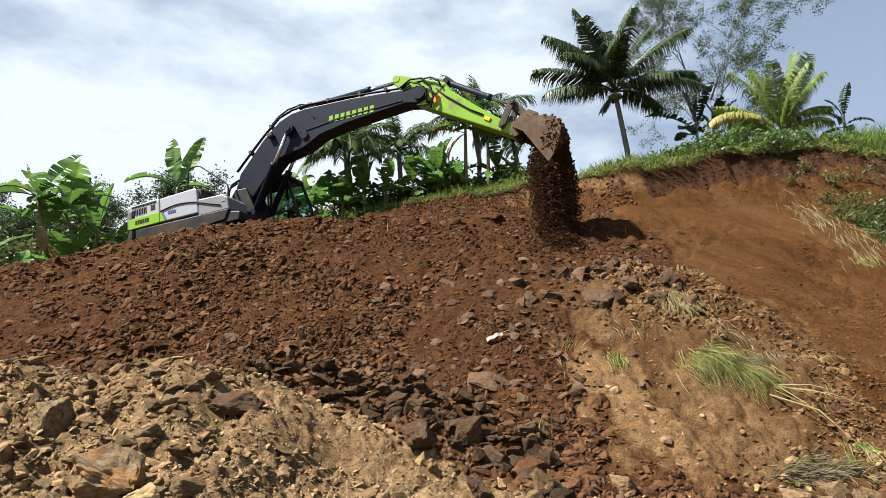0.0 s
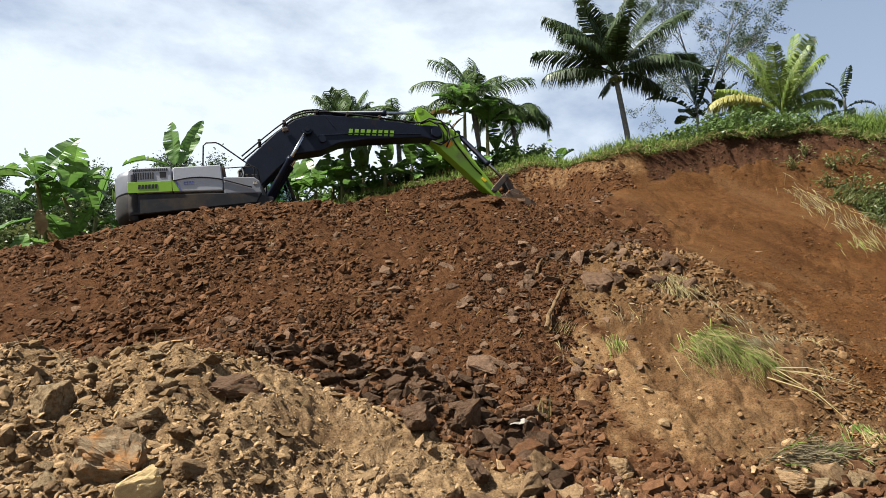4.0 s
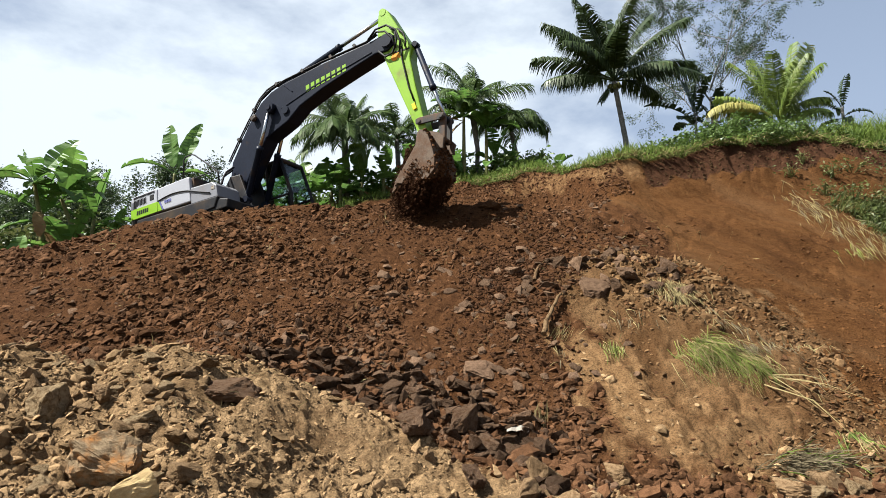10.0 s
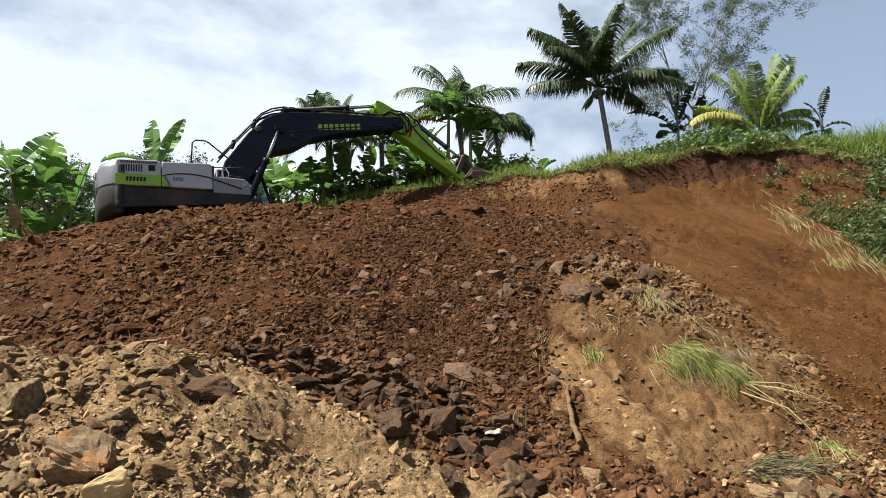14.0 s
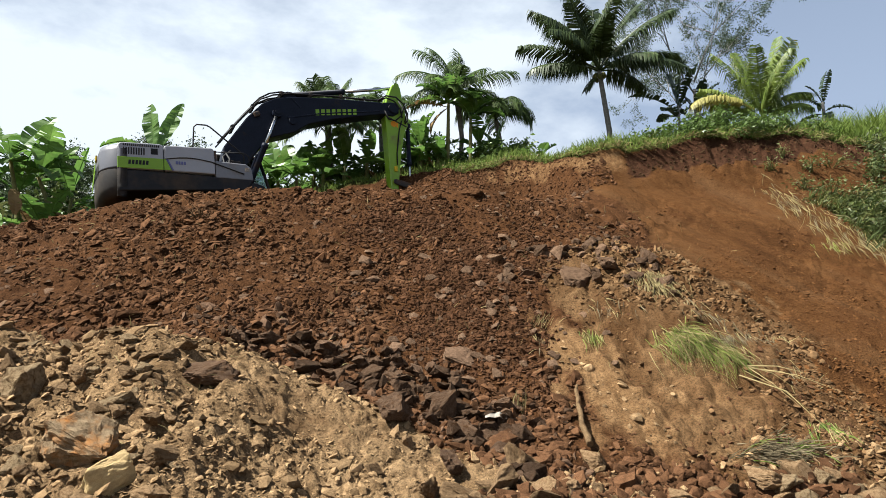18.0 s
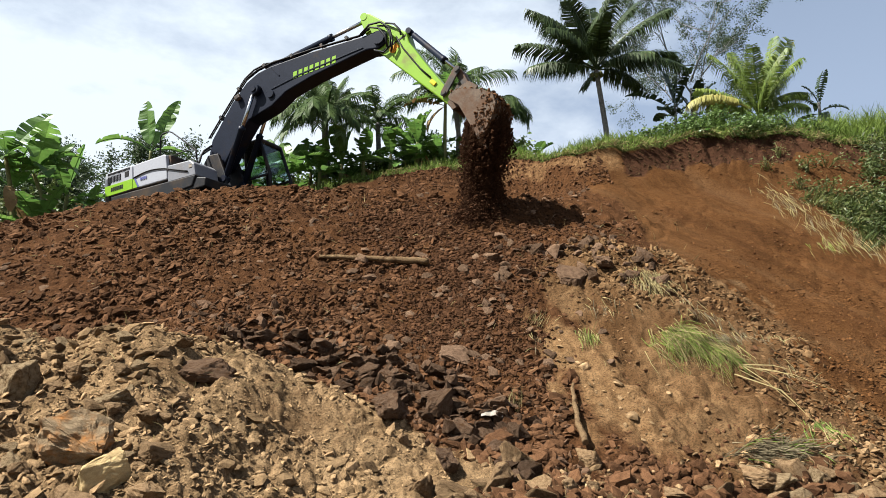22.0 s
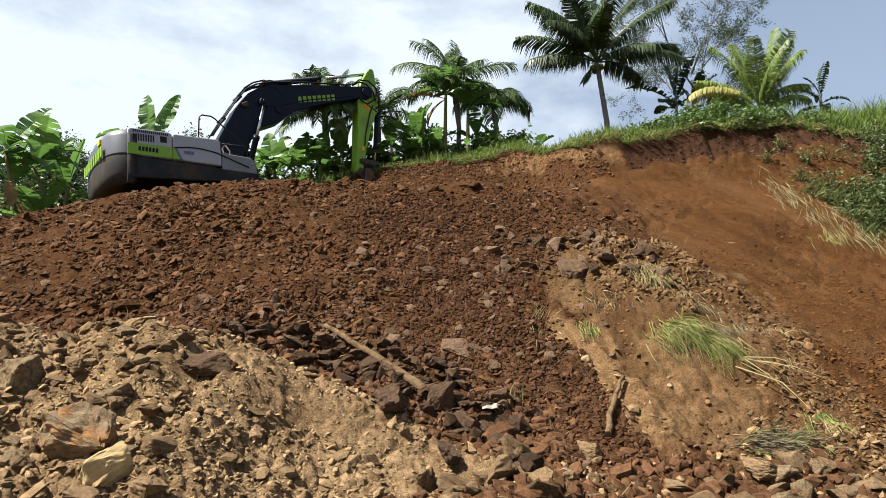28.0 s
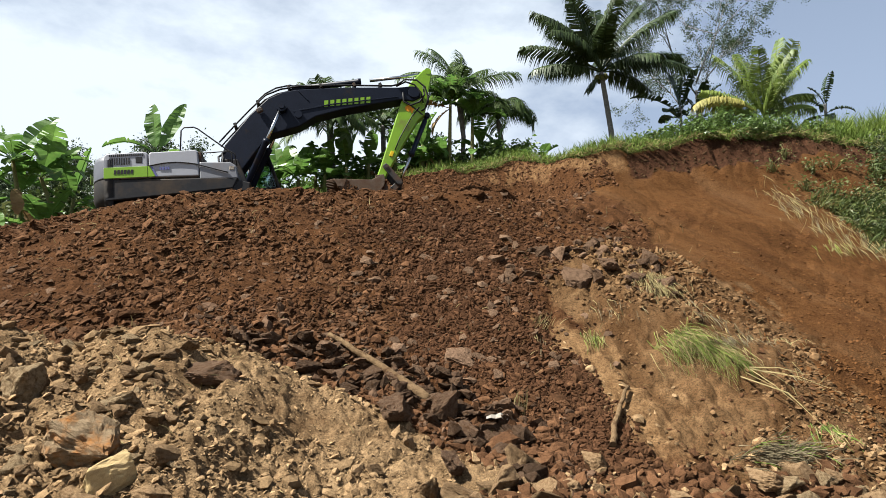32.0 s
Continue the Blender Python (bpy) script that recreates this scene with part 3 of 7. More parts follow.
def relief(x, y):
    bank, clay, mound, scarp, turf, spur = zones(x, y)
    patch = sstep(0.40, 0.62, value_noise(x * 0.85 + 4, y * 1.05, 19) + 0.35 * (value_noise(x * 1.9, y * 1.9, 20) - 0.5))
    rough = np.clip(0.55 + 0.75 * patch - 0.50 * bank - 0.65 * clay + 0.45 * spur - 0.5 * turf + 0.8 * scarp + 0.45 * mound, 0.2, 1.5)
    x2, y2 = 1.2 * value_noise(x * 2.3, y * 2.3, 24), 1.2 * value_noise(x * 2.3, y * 2.3, 25)
    r = 0.16 * (value_noise(x * 0.9, y * 0.9, 11) - 0.5) + 0.12 * (billow(x * 1.7 + y * 1.2, y * 1.7 - x * 1.2, 12) - 0.5) * rough
    smooth = r
    r = r + rough * (0.12 * (billow(x * 3.9 - y * 1.9 + x2, y * 3.9 + x * 1.9 + y2, 13) - 0.5) + 0.05 * (billow(x * 5.6 + y * 6.6 + 2 * x2, y * 5.6 - x * 6.6, 14) - 0.5))
    rut = ((value_noise((x + 0.87 * y) * 1.5, (y - 0.87 * x) * 0.22, 17) - 0.5) * 0.16 + (value_noise((x + 0.87 * y) * 4.0, (y - 0.87 * x) * 0.6, 16) - 0.5) * 0.05) * bank * sstep(0.3, 1.2, y - cut_line(x) + 8.0 * sstep(2.5, 4.0, x))
    ledge = scarp * (0.24 * (billow(x * 1.9, y * 0.7, 18) - 0.4) + 0.12 * (billow(x * 5.5, y * 3.1, 23) - 0.5))
    run = x - 2.2 - 0.31 * (11.8 - y)
    gully = clay * (0.13 * (value_noise(run * 3.0, y * 0.6, 8) - 0.5) + 0.05 * (value_noise(run * 7.0, y * 1.3, 9) - 0.5))
    lump = np.clip(mound * 1.1 + 1.3 * spur * (1 - clay) + 0.55 * (1 - bank) * (1 - turf) * (1 - clay) * (1 - mound), 0, 1.1) * sstep(22, 18, y)
    crumb = 0.055 * (billow(x * 7.9 + 0.7 * y2, y * 7.9 - 0.7 * x2, 28) - 0.45) + 0.030 * (billow(x * 15.0 - y * 6.0 + x2, y * 15.0 + x * 6.0 + y2, 29) - 0.45)
    # the trodden ground about the eye, and that behind it, is smoother
    plain = sstep(4.6, 6.2, y) * sstep(0.80, 0.74, np.abs(x) / np.maximum(y, 0.1))
    return (r - smooth) * plain + smooth + rut + ledge + gully + lump * crumb * plain


def ground_z(x, y):
    x, y = np.asarray(x, dtype=float), np.asarray(y, dtype=float)
    fade = sstep(45, 30, np.hypot(x, y))
    return terrain(x, y) + relief(x, y) * fade


def gz(x, y):
    return float(ground_z(np.array([x]), np.array([y]))[0])


def build_ground():
    ang = np.unique(np.concatenate([np.radians(np.linspace(-37, 37, 560)), np.radians(np.linspace(37, 323, 72))]))
    rad = np.concatenate([np.linspace(0.0, 5.6, 50), np.linspace(5.7, 12.0, 230), np.linspace(12.04, 24.0, 290), np.geomspace(24.1, 40, 50), np.geomspace(42, 1500, 26)])
    a, r = np.meshgrid(ang, rad)
    x, y = r * np.sin(a), r * np.cos(a)
    z = ground_z(x, y)
    n, k = len(rad), len(ang)
    verts = np.stack([x, y, z], -1).reshape(-1, 3)
    i, j = np.meshgrid(np.arange(n - 1), np.arange(k - 1), indexing="ij")
    v = (i * k + j).ravel()
    quads = np.stack([v, v + 1, v + k + 1, v + k], -1)[:, ::-1]
    me = mesh_arrays("ground", verts, quads, MAT_GROUND, True)
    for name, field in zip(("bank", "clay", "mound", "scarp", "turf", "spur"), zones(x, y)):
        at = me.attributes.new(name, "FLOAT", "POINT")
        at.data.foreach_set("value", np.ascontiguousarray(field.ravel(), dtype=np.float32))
    return tagged(new("ground", me), "red-brown excavated hillside with tan spoil and grassy top", "ground", kind="structure")


build_ground()

# ---- clods ----
ICO_V = np.array(sum([[(0, s, t * 1.618), (s, t * 1.618, 0), (t * 1.618, 0, s)] for s in (-1, 1) for t in (-1, 1)], [])) / 1.9


def hull_faces(v):
    bm = bmesh.new()
    vs = [bm.verts.new(p) for p in v]
    bmesh.ops.convex_hull(bm, input=vs)
    bmesh.ops.triangulate(bm, faces=bm.faces)
    bm.verts.index_update()
    f = [[w.index for w in face.verts] for face in bm.faces]
    bm.free()
    return np.array(f)


ICO_V = 0.55 * ICO_V + 0.45 * ICO_V / np.abs(ICO_V).max(axis=1)[:, None] * 0.8
ICO_F = hull_faces(ICO_V)


def random_turns(rng, n):
    q = rng.normal(size=(n, 4))
    q /= np.linalg.norm(q, axis=1)[:, None]
    w, x, y, z = q.T
    return np.stack([1 - 2 * (y * y + z * z), 2 * (x * y - z * w), 2 * (x * z + y * w), 2 * (x * y + z * w), 1 - 2 * (x * x + z * z), 2 * (y * z - x * w), 2 * (x * z - y * w), 2 * (y * z + x * w), 1 - 2 * (x * x + y * y)], -1).reshape(n, 3, 3)


def lying_turns(rng, n, lean):
    """Turns that lay flat lumps on a slope that rises towards +y, each a little askew."""
    a, b, c = rng.uniform(0, 6.283, n), rng.normal(0, 0.38, n) + math.atan(lean), rng.normal(0, 0.38, n)
    ca, sa, cb, sb, cc, sc = np.cos(a), np.sin(a), np.cos(b), np.sin(b), np.cos(c), np.sin(c)
    o, l = np.zeros(n), np.ones(n)
    rz = np.stack([ca, -sa, o, sa, ca, o, o, o, l], -1).reshape(n, 3, 3)
    rx = np.stack([l, o, o, o, cb, -sb, o, sb, cb], -1).reshape(n, 3, 3)
    ry = np.stack([cc, o, sc, o, l, o, -sc, o, cc], -1).reshape(n, 3, 3)
    return rx @ ry @ rz


OCT_V = np.array([(1, 0, 0), (-1, 0, 0), (0, 1, 0), (0, -1, 0), (0, 0, 1), (0, 0, -1)], dtype=float)
OCT_F = np.array([(0, 2, 4), (2, 1, 4), (1, 3, 4), (3, 0, 4), (2, 0, 5), (1, 2, 5), (3, 1, 5), (0, 3, 5)])


def lumps(rng, centres, sizes, shape_v, shape_f, flat, lean, first):
    n, k = len(centres), len(shape_v)
    v = shape_v[None] * (1 + rng.uniform(-0.34, 0.26, (n, k, 1)))
    v = v * np.stack([rng.uniform(0.7, 1.75, n), rng.uniform(0.5, 1.05, n), rng.uniform(flat - 0.15, flat + 0.25, n)], -1)[:, None, :]
    turn = random_turns(rng, n) if lean is None else lying_turns(rng, n, lean)
    v = np.einsum("nij,nkj->nki", turn, v) * sizes[:, None, None] + centres[:, None, :]
    return v.reshape(-1, 3), (shape_f[None] + (np.arange(n) * k)[:, None, None] + first).reshape(-1, 3)


def clod_mesh(name, rng, centres, sizes, mat, flat=0.6, lean=None, small=0.036):
    """Many angular lumps in one mesh, the smallest with the fewest faces."""
    big = sizes >= small
    v0, f0 = lumps(rng, centres[big], sizes[big], ICO_V, ICO_F, flat, lean, 0)
    v1, f1 = lumps(rng, centres[~big], sizes[~big] * 1.15, OCT_V, OCT_F, flat, lean, len(v0))
    return mesh_arrays(name, np.concatenate([v0, v1]), np.concatenate([f0, f1]), mat)


def scatter(rng, n, x0, x1, y0, y1):
    return rng.uniform(x0, x1, n), rng.uniform(y0, y1, n)


def spread_clods():
    rng = np.random.default_rng(3)
    x, y = scatter(rng, 290000, -12, 11, 6.2, 22.9)
    keep = np.abs(x) < 0.66 * y + 0.6
    x, y = x[keep], y[keep]
    bank, clay, mound, scarp, turf, spur = zones(x, y)
    u, big = rng.uniform(size=len(x)), rng.uniform(size=len(x))
    patch = sstep(0.36, 0.62, value_noise(x * 0.85 + 4, y * 1.05, 19) + 0.45 * (value_noise(x * 1.9, y * 1.9, 20) - 0.5) + 0.16 * sstep(13.0, 10.8, y) + 0.14 * sstep(-3.0, -6.0, x) - 0.26 * sstep(-1.5, 0.8, x) * sstep(10.6, 11.6, y))
    s = 0.014 + 0.135 * rng.beta(0.75, 7.0, len(x))
    s = s * (0.85 + 0.5 * sstep(12, 9.5, y)) * (0.75 + 0.45 * patch)
    s = np.where((big < 0.04 + 0.075 * patch) & (bank < 0.5) & (mound < 0.5) & (clay < 0.3), s + 0.025 + 0.06 * rng.beta(1.2, 4, len(x)), s)
    s = np.where((spur > 0.4) | (bank > 0.4), np.minimum(s, 0.020 + 0.4 * (s - 0.012)), s)
    z = ground_z(x, y)
    pts = np.stack([x, y, z + 0.25 * s], -1)
    free = (mound < 0.5) & (turf < 0.3) & ~((y > 16.9) & (y < 20.4) & (x < 0.6)) & ~((y > 17.5) & (x < -3)) & ~((y > 20) & (x > 5.5))
    red = (u < (0.26 + 0.46 * patch) * (0.50 + 0.50 * sstep(15.6, 12.4, y + 1.6 * (value_noise(x * 0.6, y * 0.6, 35) - 0.5))) * (1 - 0.985 * bank * sstep(0.15, 0.4, value_noise(x * 0.7 + 9, y * 0.7, 33) + 0.3 * bank)) * (1 - np.minimum(1, 1.6 * clay)) * (1 - 0.90 * spur)) & free
    tan = ((u < 0.34 + 0.26 * patch) & (mound >= 0.5)) | ((clay > 0.6) & (u < 0.05) & (y < 15))
    s = np.where((mound >= 0.5) & (u > (0.035 + 0.11 * patch) * (0.45 + 0.55 * sstep(-2.4, -3.4, x))), 0.010 + 0.35 * (s - 0.010), s)
    pts[:, 2] = z + np.where(s > 0.045, 0.26, 0.16) * s
    dusty = (spur > 0.5) & (clay < 0.15) & (mound < 0.5) & (u > 0.3) & (u < 0.30 + 0.30 * sstep(0.35, 0.6, value_noise(x * 1.2, y * 1.2, 71)) + 0.06)
    orange = (bank > 0.5) & (u < 0.02 + 0.10 * patch + 0.34 * sstep(15.2, 13.4, y + 1.5 * (value_noise(x * 0.8, y * 0.8, 73) - 0.5)) * value_noise(x * 1.1, y * 1.1, 74)) & ~tan & ~red & (turf < 0.5)
    for name, mask, mat, label in (("soil_clods", red, MAT_CLOD, "loose red-brown soil clods covering the dumped slope"), ("clay_clods", tan, MAT_TAN_CLOD, "loose tan clay lumps on the spoil mound"), ("spur_clods", dusty & ~red & ~tan & ~orange, MAT_DUST_CLOD, "dusty brown soil lumps over the clay spur"), ("bank_clods", orange, MAT_BANK_CLOD, "scattered orange soil crumbs on the smooth bank")):
        me = clod_mesh(name, rng, pts[mask], s[mask], mat, 0.36, 0.72 if name == "soil_clods" else 0.5)
        tagged(new(name, me), label, "soil", kind="stuff")
    x, y = scatter(rng, 26000, -1.6, 5.6, 17.2, 23.0)
    gap = y - cut_line(x)
    keep = (gap > -1.9) & (gap < 2.6) & (zones(x, y)[4] < 0.4) & (rng.uniform(size=len(x)) < 0.2 + 0.6 * value_noise(x * 1.3, y * 1.3, 61)) & (y > 17.5)
    x, y = x[keep], y[keep]
    s = 0.018 + 0.11 * rng.beta(0.9, 6.0, len(x))
    me = clod_mesh("cut_clods", rng, np.stack([x, y - 0.01, ground_z(x, y) + 0.1 * s], -1), s, MAT_CLOD, 0.5, 1.2)
    tagged(new("cut_clods", me), "loose red-brown clods on the freshly dug cut", "soil", kind="stuff")
    x, y = scatter(rng, 26000, 3.2, 12.5, 15.5, 19.4)
    sc = zones(x, y)[3]
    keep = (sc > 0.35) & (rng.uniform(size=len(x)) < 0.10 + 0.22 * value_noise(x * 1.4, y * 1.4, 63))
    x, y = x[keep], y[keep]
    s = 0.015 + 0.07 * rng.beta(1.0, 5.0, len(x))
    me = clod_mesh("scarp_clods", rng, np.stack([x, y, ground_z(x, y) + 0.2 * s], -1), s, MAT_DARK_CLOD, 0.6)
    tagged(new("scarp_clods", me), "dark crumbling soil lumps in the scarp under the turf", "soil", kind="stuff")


spread_clods()


# ---- excavator ----
EXC = Matrix.Translation((-5.794, 18.698, 5.529)) @ Matrix.Rotation(0.1291, 4, Vector((-0.036, -0.124, 0)).normalized())
FOOT = Vector((0.418, 0, 1.75))
BOOM_LEN, STICK_LEN = 5.68, 2.9
SIDE = -1.36


def louvres(bm, x0, x1, z0, z1, n, y):
    for i in range(n):
        x = x0 + (x1 - x0) * (i + 0.5) / n
        bm = bm_box(x - 0.014, x + 0.014, y - 0.012, y + 0.01, z0, z1, 0.004, 1, bm)
    return bm


def glyph_bars(n, x0, x1, z0, z1, y, slant=0.0, gap=0.30):
    """Lettering stood in for by plain slanted bars."""
    bm = None
    step = (x1 - x0) / n
    for i in range(n):
        a, c = x0 + i * step, x0 + (i + 1 - gap) * step
        bm = bm_prism([(a, z0), (c, z0), (c + slant, z1), (a + slant, z1)], y - 0.004, y + 0.004, 0, 1, bm)
    return bm


def build_undercarriage(exc):
    base = part("undercarriage", bm_prism([(-1.6, -0.1), (1.6, -0.1), (1.3, 0.3), (-1.3, 0.3)], -0.85, 0.85, 0.05), MAT_BODY_DARK, exc, "muddy black undercarriage frame")
    part("slewing_ring", bm_tube([(0, 0, 0.28), (0, 0, 0.62)], 0.62, 32), MAT_DARK, base)
    for side in (-1, 1):
        loop = [(-1.65 + 0.44 * math.cos(a), 0.02 + 0.44 * math.sin(a)) for a in np.linspace(math.pi / 2, 3 * math.pi / 2, 9)] + [(1.65 + 0.44 * math.cos(a), 0.02 + 0.44 * math.sin(a)) for a in np.linspace(-math.pi / 2, math.pi / 2, 9)]
        y = side * 1.16
        belt = bm_prism(loop, y - 0.27, y + 0.27, 0.01, 1)
        for k in range(22):
            for z, s in ((-0.435, -1), (0.475, 1)):
                x = -1.65 + 3.3 * k / 21
                bm_box(x - 0.065, x + 0.065, y - 0.3, y + 0.3, z - 0.02, z + 0.02, 0.005, 1, belt)
                bm_box(x - 0.012, x + 0.012, y - 0.3, y + 0.3, min(z, z + s * 0.05), max(z, z + s * 0.05), 0.003, 1, belt)
        part("track", belt, MAT_BODY_DARK, exc, "muddy steel crawler track")
    return base


def weight_shell(levels, out=0.0):
    """The rounded back of the machine between the given heights."""
    cw = bmesh.new()
    rows = []
    for z, inset in levels:
        r = 0.62
        inset = inset - out
        ring = [(-2.58, SIDE + inset * 0.5)]
        for a in np.linspace(0, math.pi / 2, 8):
            ring.append((-2.36 - r * math.sin(a) + inset * math.sin(a), SIDE + r - r * math.cos(a) + inset * math.cos(a)))
        ring = ring + [(-2.98 + inset - 0.05, 0.0)] + [(x, -yy) for x, yy in ring[::-1]]
        rows.append([cw.verts.new((x, yy, z + (0.03 if z < 0.6 else 0) * (x + 2.98))) for x, yy in ring])
    for r0, r1 in zip(rows, rows[1:]):
        for k in range(len(r0) - 1):
            f = cw.faces.new((r0[k], r0[k + 1], r1[k + 1], r1[k]))
            f.smooth = True
        cw.faces.new((r0[-1], r0[0], r1[0], r1[-1]))
    cw.faces.new(rows[0][::-1])
    cw.faces.new(rows[-1])
    bmesh.ops.recalc_face_normals(cw, faces=cw.faces)
    return cw


def build_upper(exc):
    up = part("upper_structure", bm_prism([(-2.6, 0.72), (0.95, 0.72), (1.0, 0.95), (0.72, 1.02), (-2.6, 1.02)], SIDE + 0.05, -SIDE - 0.05, 0.03), MAT_BODY_DARK, exc, "slewing upper structure of the excavator")
    part("lower_skirt", bm_prism([(-2.55, 0.62), (0.55, 0.80), (0.70, 1.09), (-2.58, 1.19)], SIDE + 0.01, SIDE + 0.09, 0.03), MAT_BODY_DARK, up, "muddy dark lower side skirt")
    # counterweight, round at the back corners
    weight = part("counterweight", weight_shell(((0.50, 0.20), (0.56, 0.08), (0.75, 0.0), (1.15, 0.0), (1.70, 0.02), (1.82, 0.06), (1.86, 0.16))), MAT_DUSTY, up, "dark muddy rounded counterweight")
    part("counterweight_cap", weight_shell(((1.22, 0.0), (1.26, 0.0), (1.70, 0.0), (1.84, 0.04), (1.88, 0.14)), 0.006), MAT_SLATE, weight, "slate grey painted upper band")
    # rear hood with louvres
    part("rear_side_panel", bm_prism([(-2.57, 1.20), (-1.53, 1.20), (-1.53, 1.86), (-1.62, 1.90), (-2.52, 1.88), (-2.57, 1.82)], SIDE, SIDE + 0.45, 0.025), MAT_GREY, up, "light grey engine side panel")
    part("engine_hood", bm_prism([(-2.56, 1.55), (-1.45, 1.55), (-1.45, 1.93), (-1.60, 1.97), (-2.40, 1.94), (-2.56, 1.86)], SIDE + 0.40, 1.30, 0.04), MAT_GREY, up, "light grey engine hood")
    # black bars stand for the shade in the slits between pale slats
    part("louvre", louvres(None, -2.47, -1.95, 1.57, 1.75, 9, SIDE - 0.004), MAT_HOSE, up, "upright bars coloured black for the shade in the louvre slits")
    part("upper_louvre", louvres(None, -2.47, -1.62, 1.79, 1.85, 18, SIDE - 0.004), MAT_HOSE, up)
    part("door_latch", bm_box(-1.82, -1.66, SIDE - 0.008, SIDE + 0.01, 1.60, 1.76, 0.008), MAT_HOSE, up, "black recessed latch")
    part("model_panel", bm_box(-2.58, -1.53, SIDE - 0.012, SIDE + 0.01, 1.21, 1.50, 0.006), MAT_LIME, up, "lime green side panel")
    part("panel_wedge", bm_prism([(-1.515, 1.21), (-1.34, 1.21), (-1.48, 1.50), (-1.515, 1.50)], SIDE - 0.012, SIDE + 0.01, 0.004, 1), MAT_LIME, up)
    part("panel_stripe", bm_prism([(-1.33, 1.21), (-1.28, 1.21), (-1.42, 1.50), (-1.47, 1.50)], SIDE - 0.011, SIDE + 0.008, 0.003, 1), MAT_BLUE, up, "dark blue slanted stripe")
    part("model_lettering", glyph_bars(6, -2.34, -1.86, 1.31, 1.42, SIDE - 0.016, 0.01), MAT_BODY_DARK, up, "dark lettering on the lime panel")
    part("sticker", glyph_bars(4, -1.24, -0.98, 1.38, 1.46, SIDE - 0.008, 0.0), MAT_BLUE, up, "faded blue sticker")
    # front side door, tank and boom side
    part("front_side_door", bm_prism([(-1.51, 1.20), (-0.28, 1.18), (-0.28, 1.50), (-0.30, 1.86), (-0.36, 1.90), (-1.45, 1.88), (-1.51, 1.86)], SIDE + 0.004, SIDE + 0.5, 0.03), MAT_GREY, up, "light grey side door with dark curved trim")
    arc = [(-1.50 + 1.95 * k / 12, SIDE - 0.012, 1.50 + 0.07 * math.sin(math.pi * min(1, k / 7)) - (0.0 if k < 7 else 0.055 * (k - 7))) for k in range(13)]
    part("door_trim", bm_tube(arc, 0.016, 6), MAT_HOSE, up)
    part("fuel_tank_top", bm_prism([(-1.45, 1.55), (-0.34, 1.55), (-0.34, 1.90), (-1.45, 1.94)], SIDE + 0.5, -0.35, 0.04), MAT_GREY, up)
    part("tool_box", bm_prism([(-0.27, 1.08), (0.70, 1.06), (0.66, 1.40), (0.52, 1.52), (-0.27, 1.56)], SIDE + 0.008, -0.52, 0.035), MAT_GREY2, up, "grey front tool box with step")
    part("reflector", bm_box(0.48, 0.60, SIDE - 0.003, SIDE + 0.02, 1.30, 1.40, 0.01), MAT_SCRAP, up, "small white reflector")
    part("tank_wall", bm_box(-0.34, -0.22, SIDE + 0.1, -0.45, 1.5, 1.88, 0.02), MAT_DARK, up)
    part("boom_bracket", bm_prism([(-0.2, 0.95), (0.85, 0.95), (0.85, 1.25), (0.6, 1.95), (0.25, 1.98), (-0.2, 1.4)], -0.42, -0.31, 0.03), MAT_BODY_DARK, up)
    part("boom_bracket", bm_prism([(-0.2, 0.95), (0.85, 0.95), (0.85, 1.25), (0.6, 1.95), (0.25, 1.98), (-0.2, 1.4)], 0.31, 0.42, 0.03), MAT_BODY_DARK, up)
    # handrail on the hood
    part("handrail", bm_tube([(-0.78, SIDE + 0.25, 1.86), (-0.74, SIDE + 0.25, 2.55), (-0.66, SIDE + 0.25, 2.63), (-0.42, SIDE + 0.25, 2.63), (-0.32, SIDE + 0.25, 2.58), (0.42, SIDE + 0.25, 1.95), (0.52, SIDE + 0.25, 1.85), (0.55, SIDE + 0.25, 1.2)], 0.02, 8), MAT_HOSE, up, "thin black bent handrail")
    part("front_rail", bm_tube([(-0.25, SIDE + 0.12, 1.84), (0.5, SIDE + 0.12, 1.86), (0.62, SIDE + 0.12, 1.78), (0.66, SIDE + 0.12, 1.45)], 0.016, 8), MAT_HOSE, up)
    part("hydraulic_hose", bm_tube([(-0.22, -0.7, 1.62), (0.05, -0.72, 1.58), (0.22, -0.7, 1.72), (0.25, -0.66, 1.9), (0.2, -0.5, 2.1), (0.35, -0.35, 2.25)], 0.03, 8), MAT_HOSE, up)
    part("hydraulic_hose", bm_tube([(-0.22, -0.6, 1.66), (0.0, -0.62, 1.66), (0.12, -0.6, 1.8), (0.1, -0.5, 2.0), (0.25, -0.3, 2.2)], 0.03, 8), MAT_HOSE, up)
    part("exhaust_pipe", bm_tube([(-2.05, 0.75, 1.9), (-2.05, 0.75, 2.12), (-2.16, 0.75, 2.2)], 0.06, 10), MAT_DARK, up)
    part("hood_rail", bm_tube([(-2.5, 1.1, 1.9), (-2.5, 1.1, 2.08), (-2.0, 1.1, 2.08), (-2.0, 1.1, 1.9)], 0.016, 8), MAT_HOSE, up)
    part("warning_sticker", bm_box(-3.03, -2.99, -0.62, -0.42, 1.64, 1.76, 0), MAT_YELLOW, weight, "yellow warning sticker")
    part("rear_lettering", glyph_bars(8, -0.95, 0.95, 1.25, 1.52, 0, 0.0), MAT_LIME, weight, "lime green lettering").matrix_basis = pose(-3.043, 0, 0, 0, 0, -90)
    return up


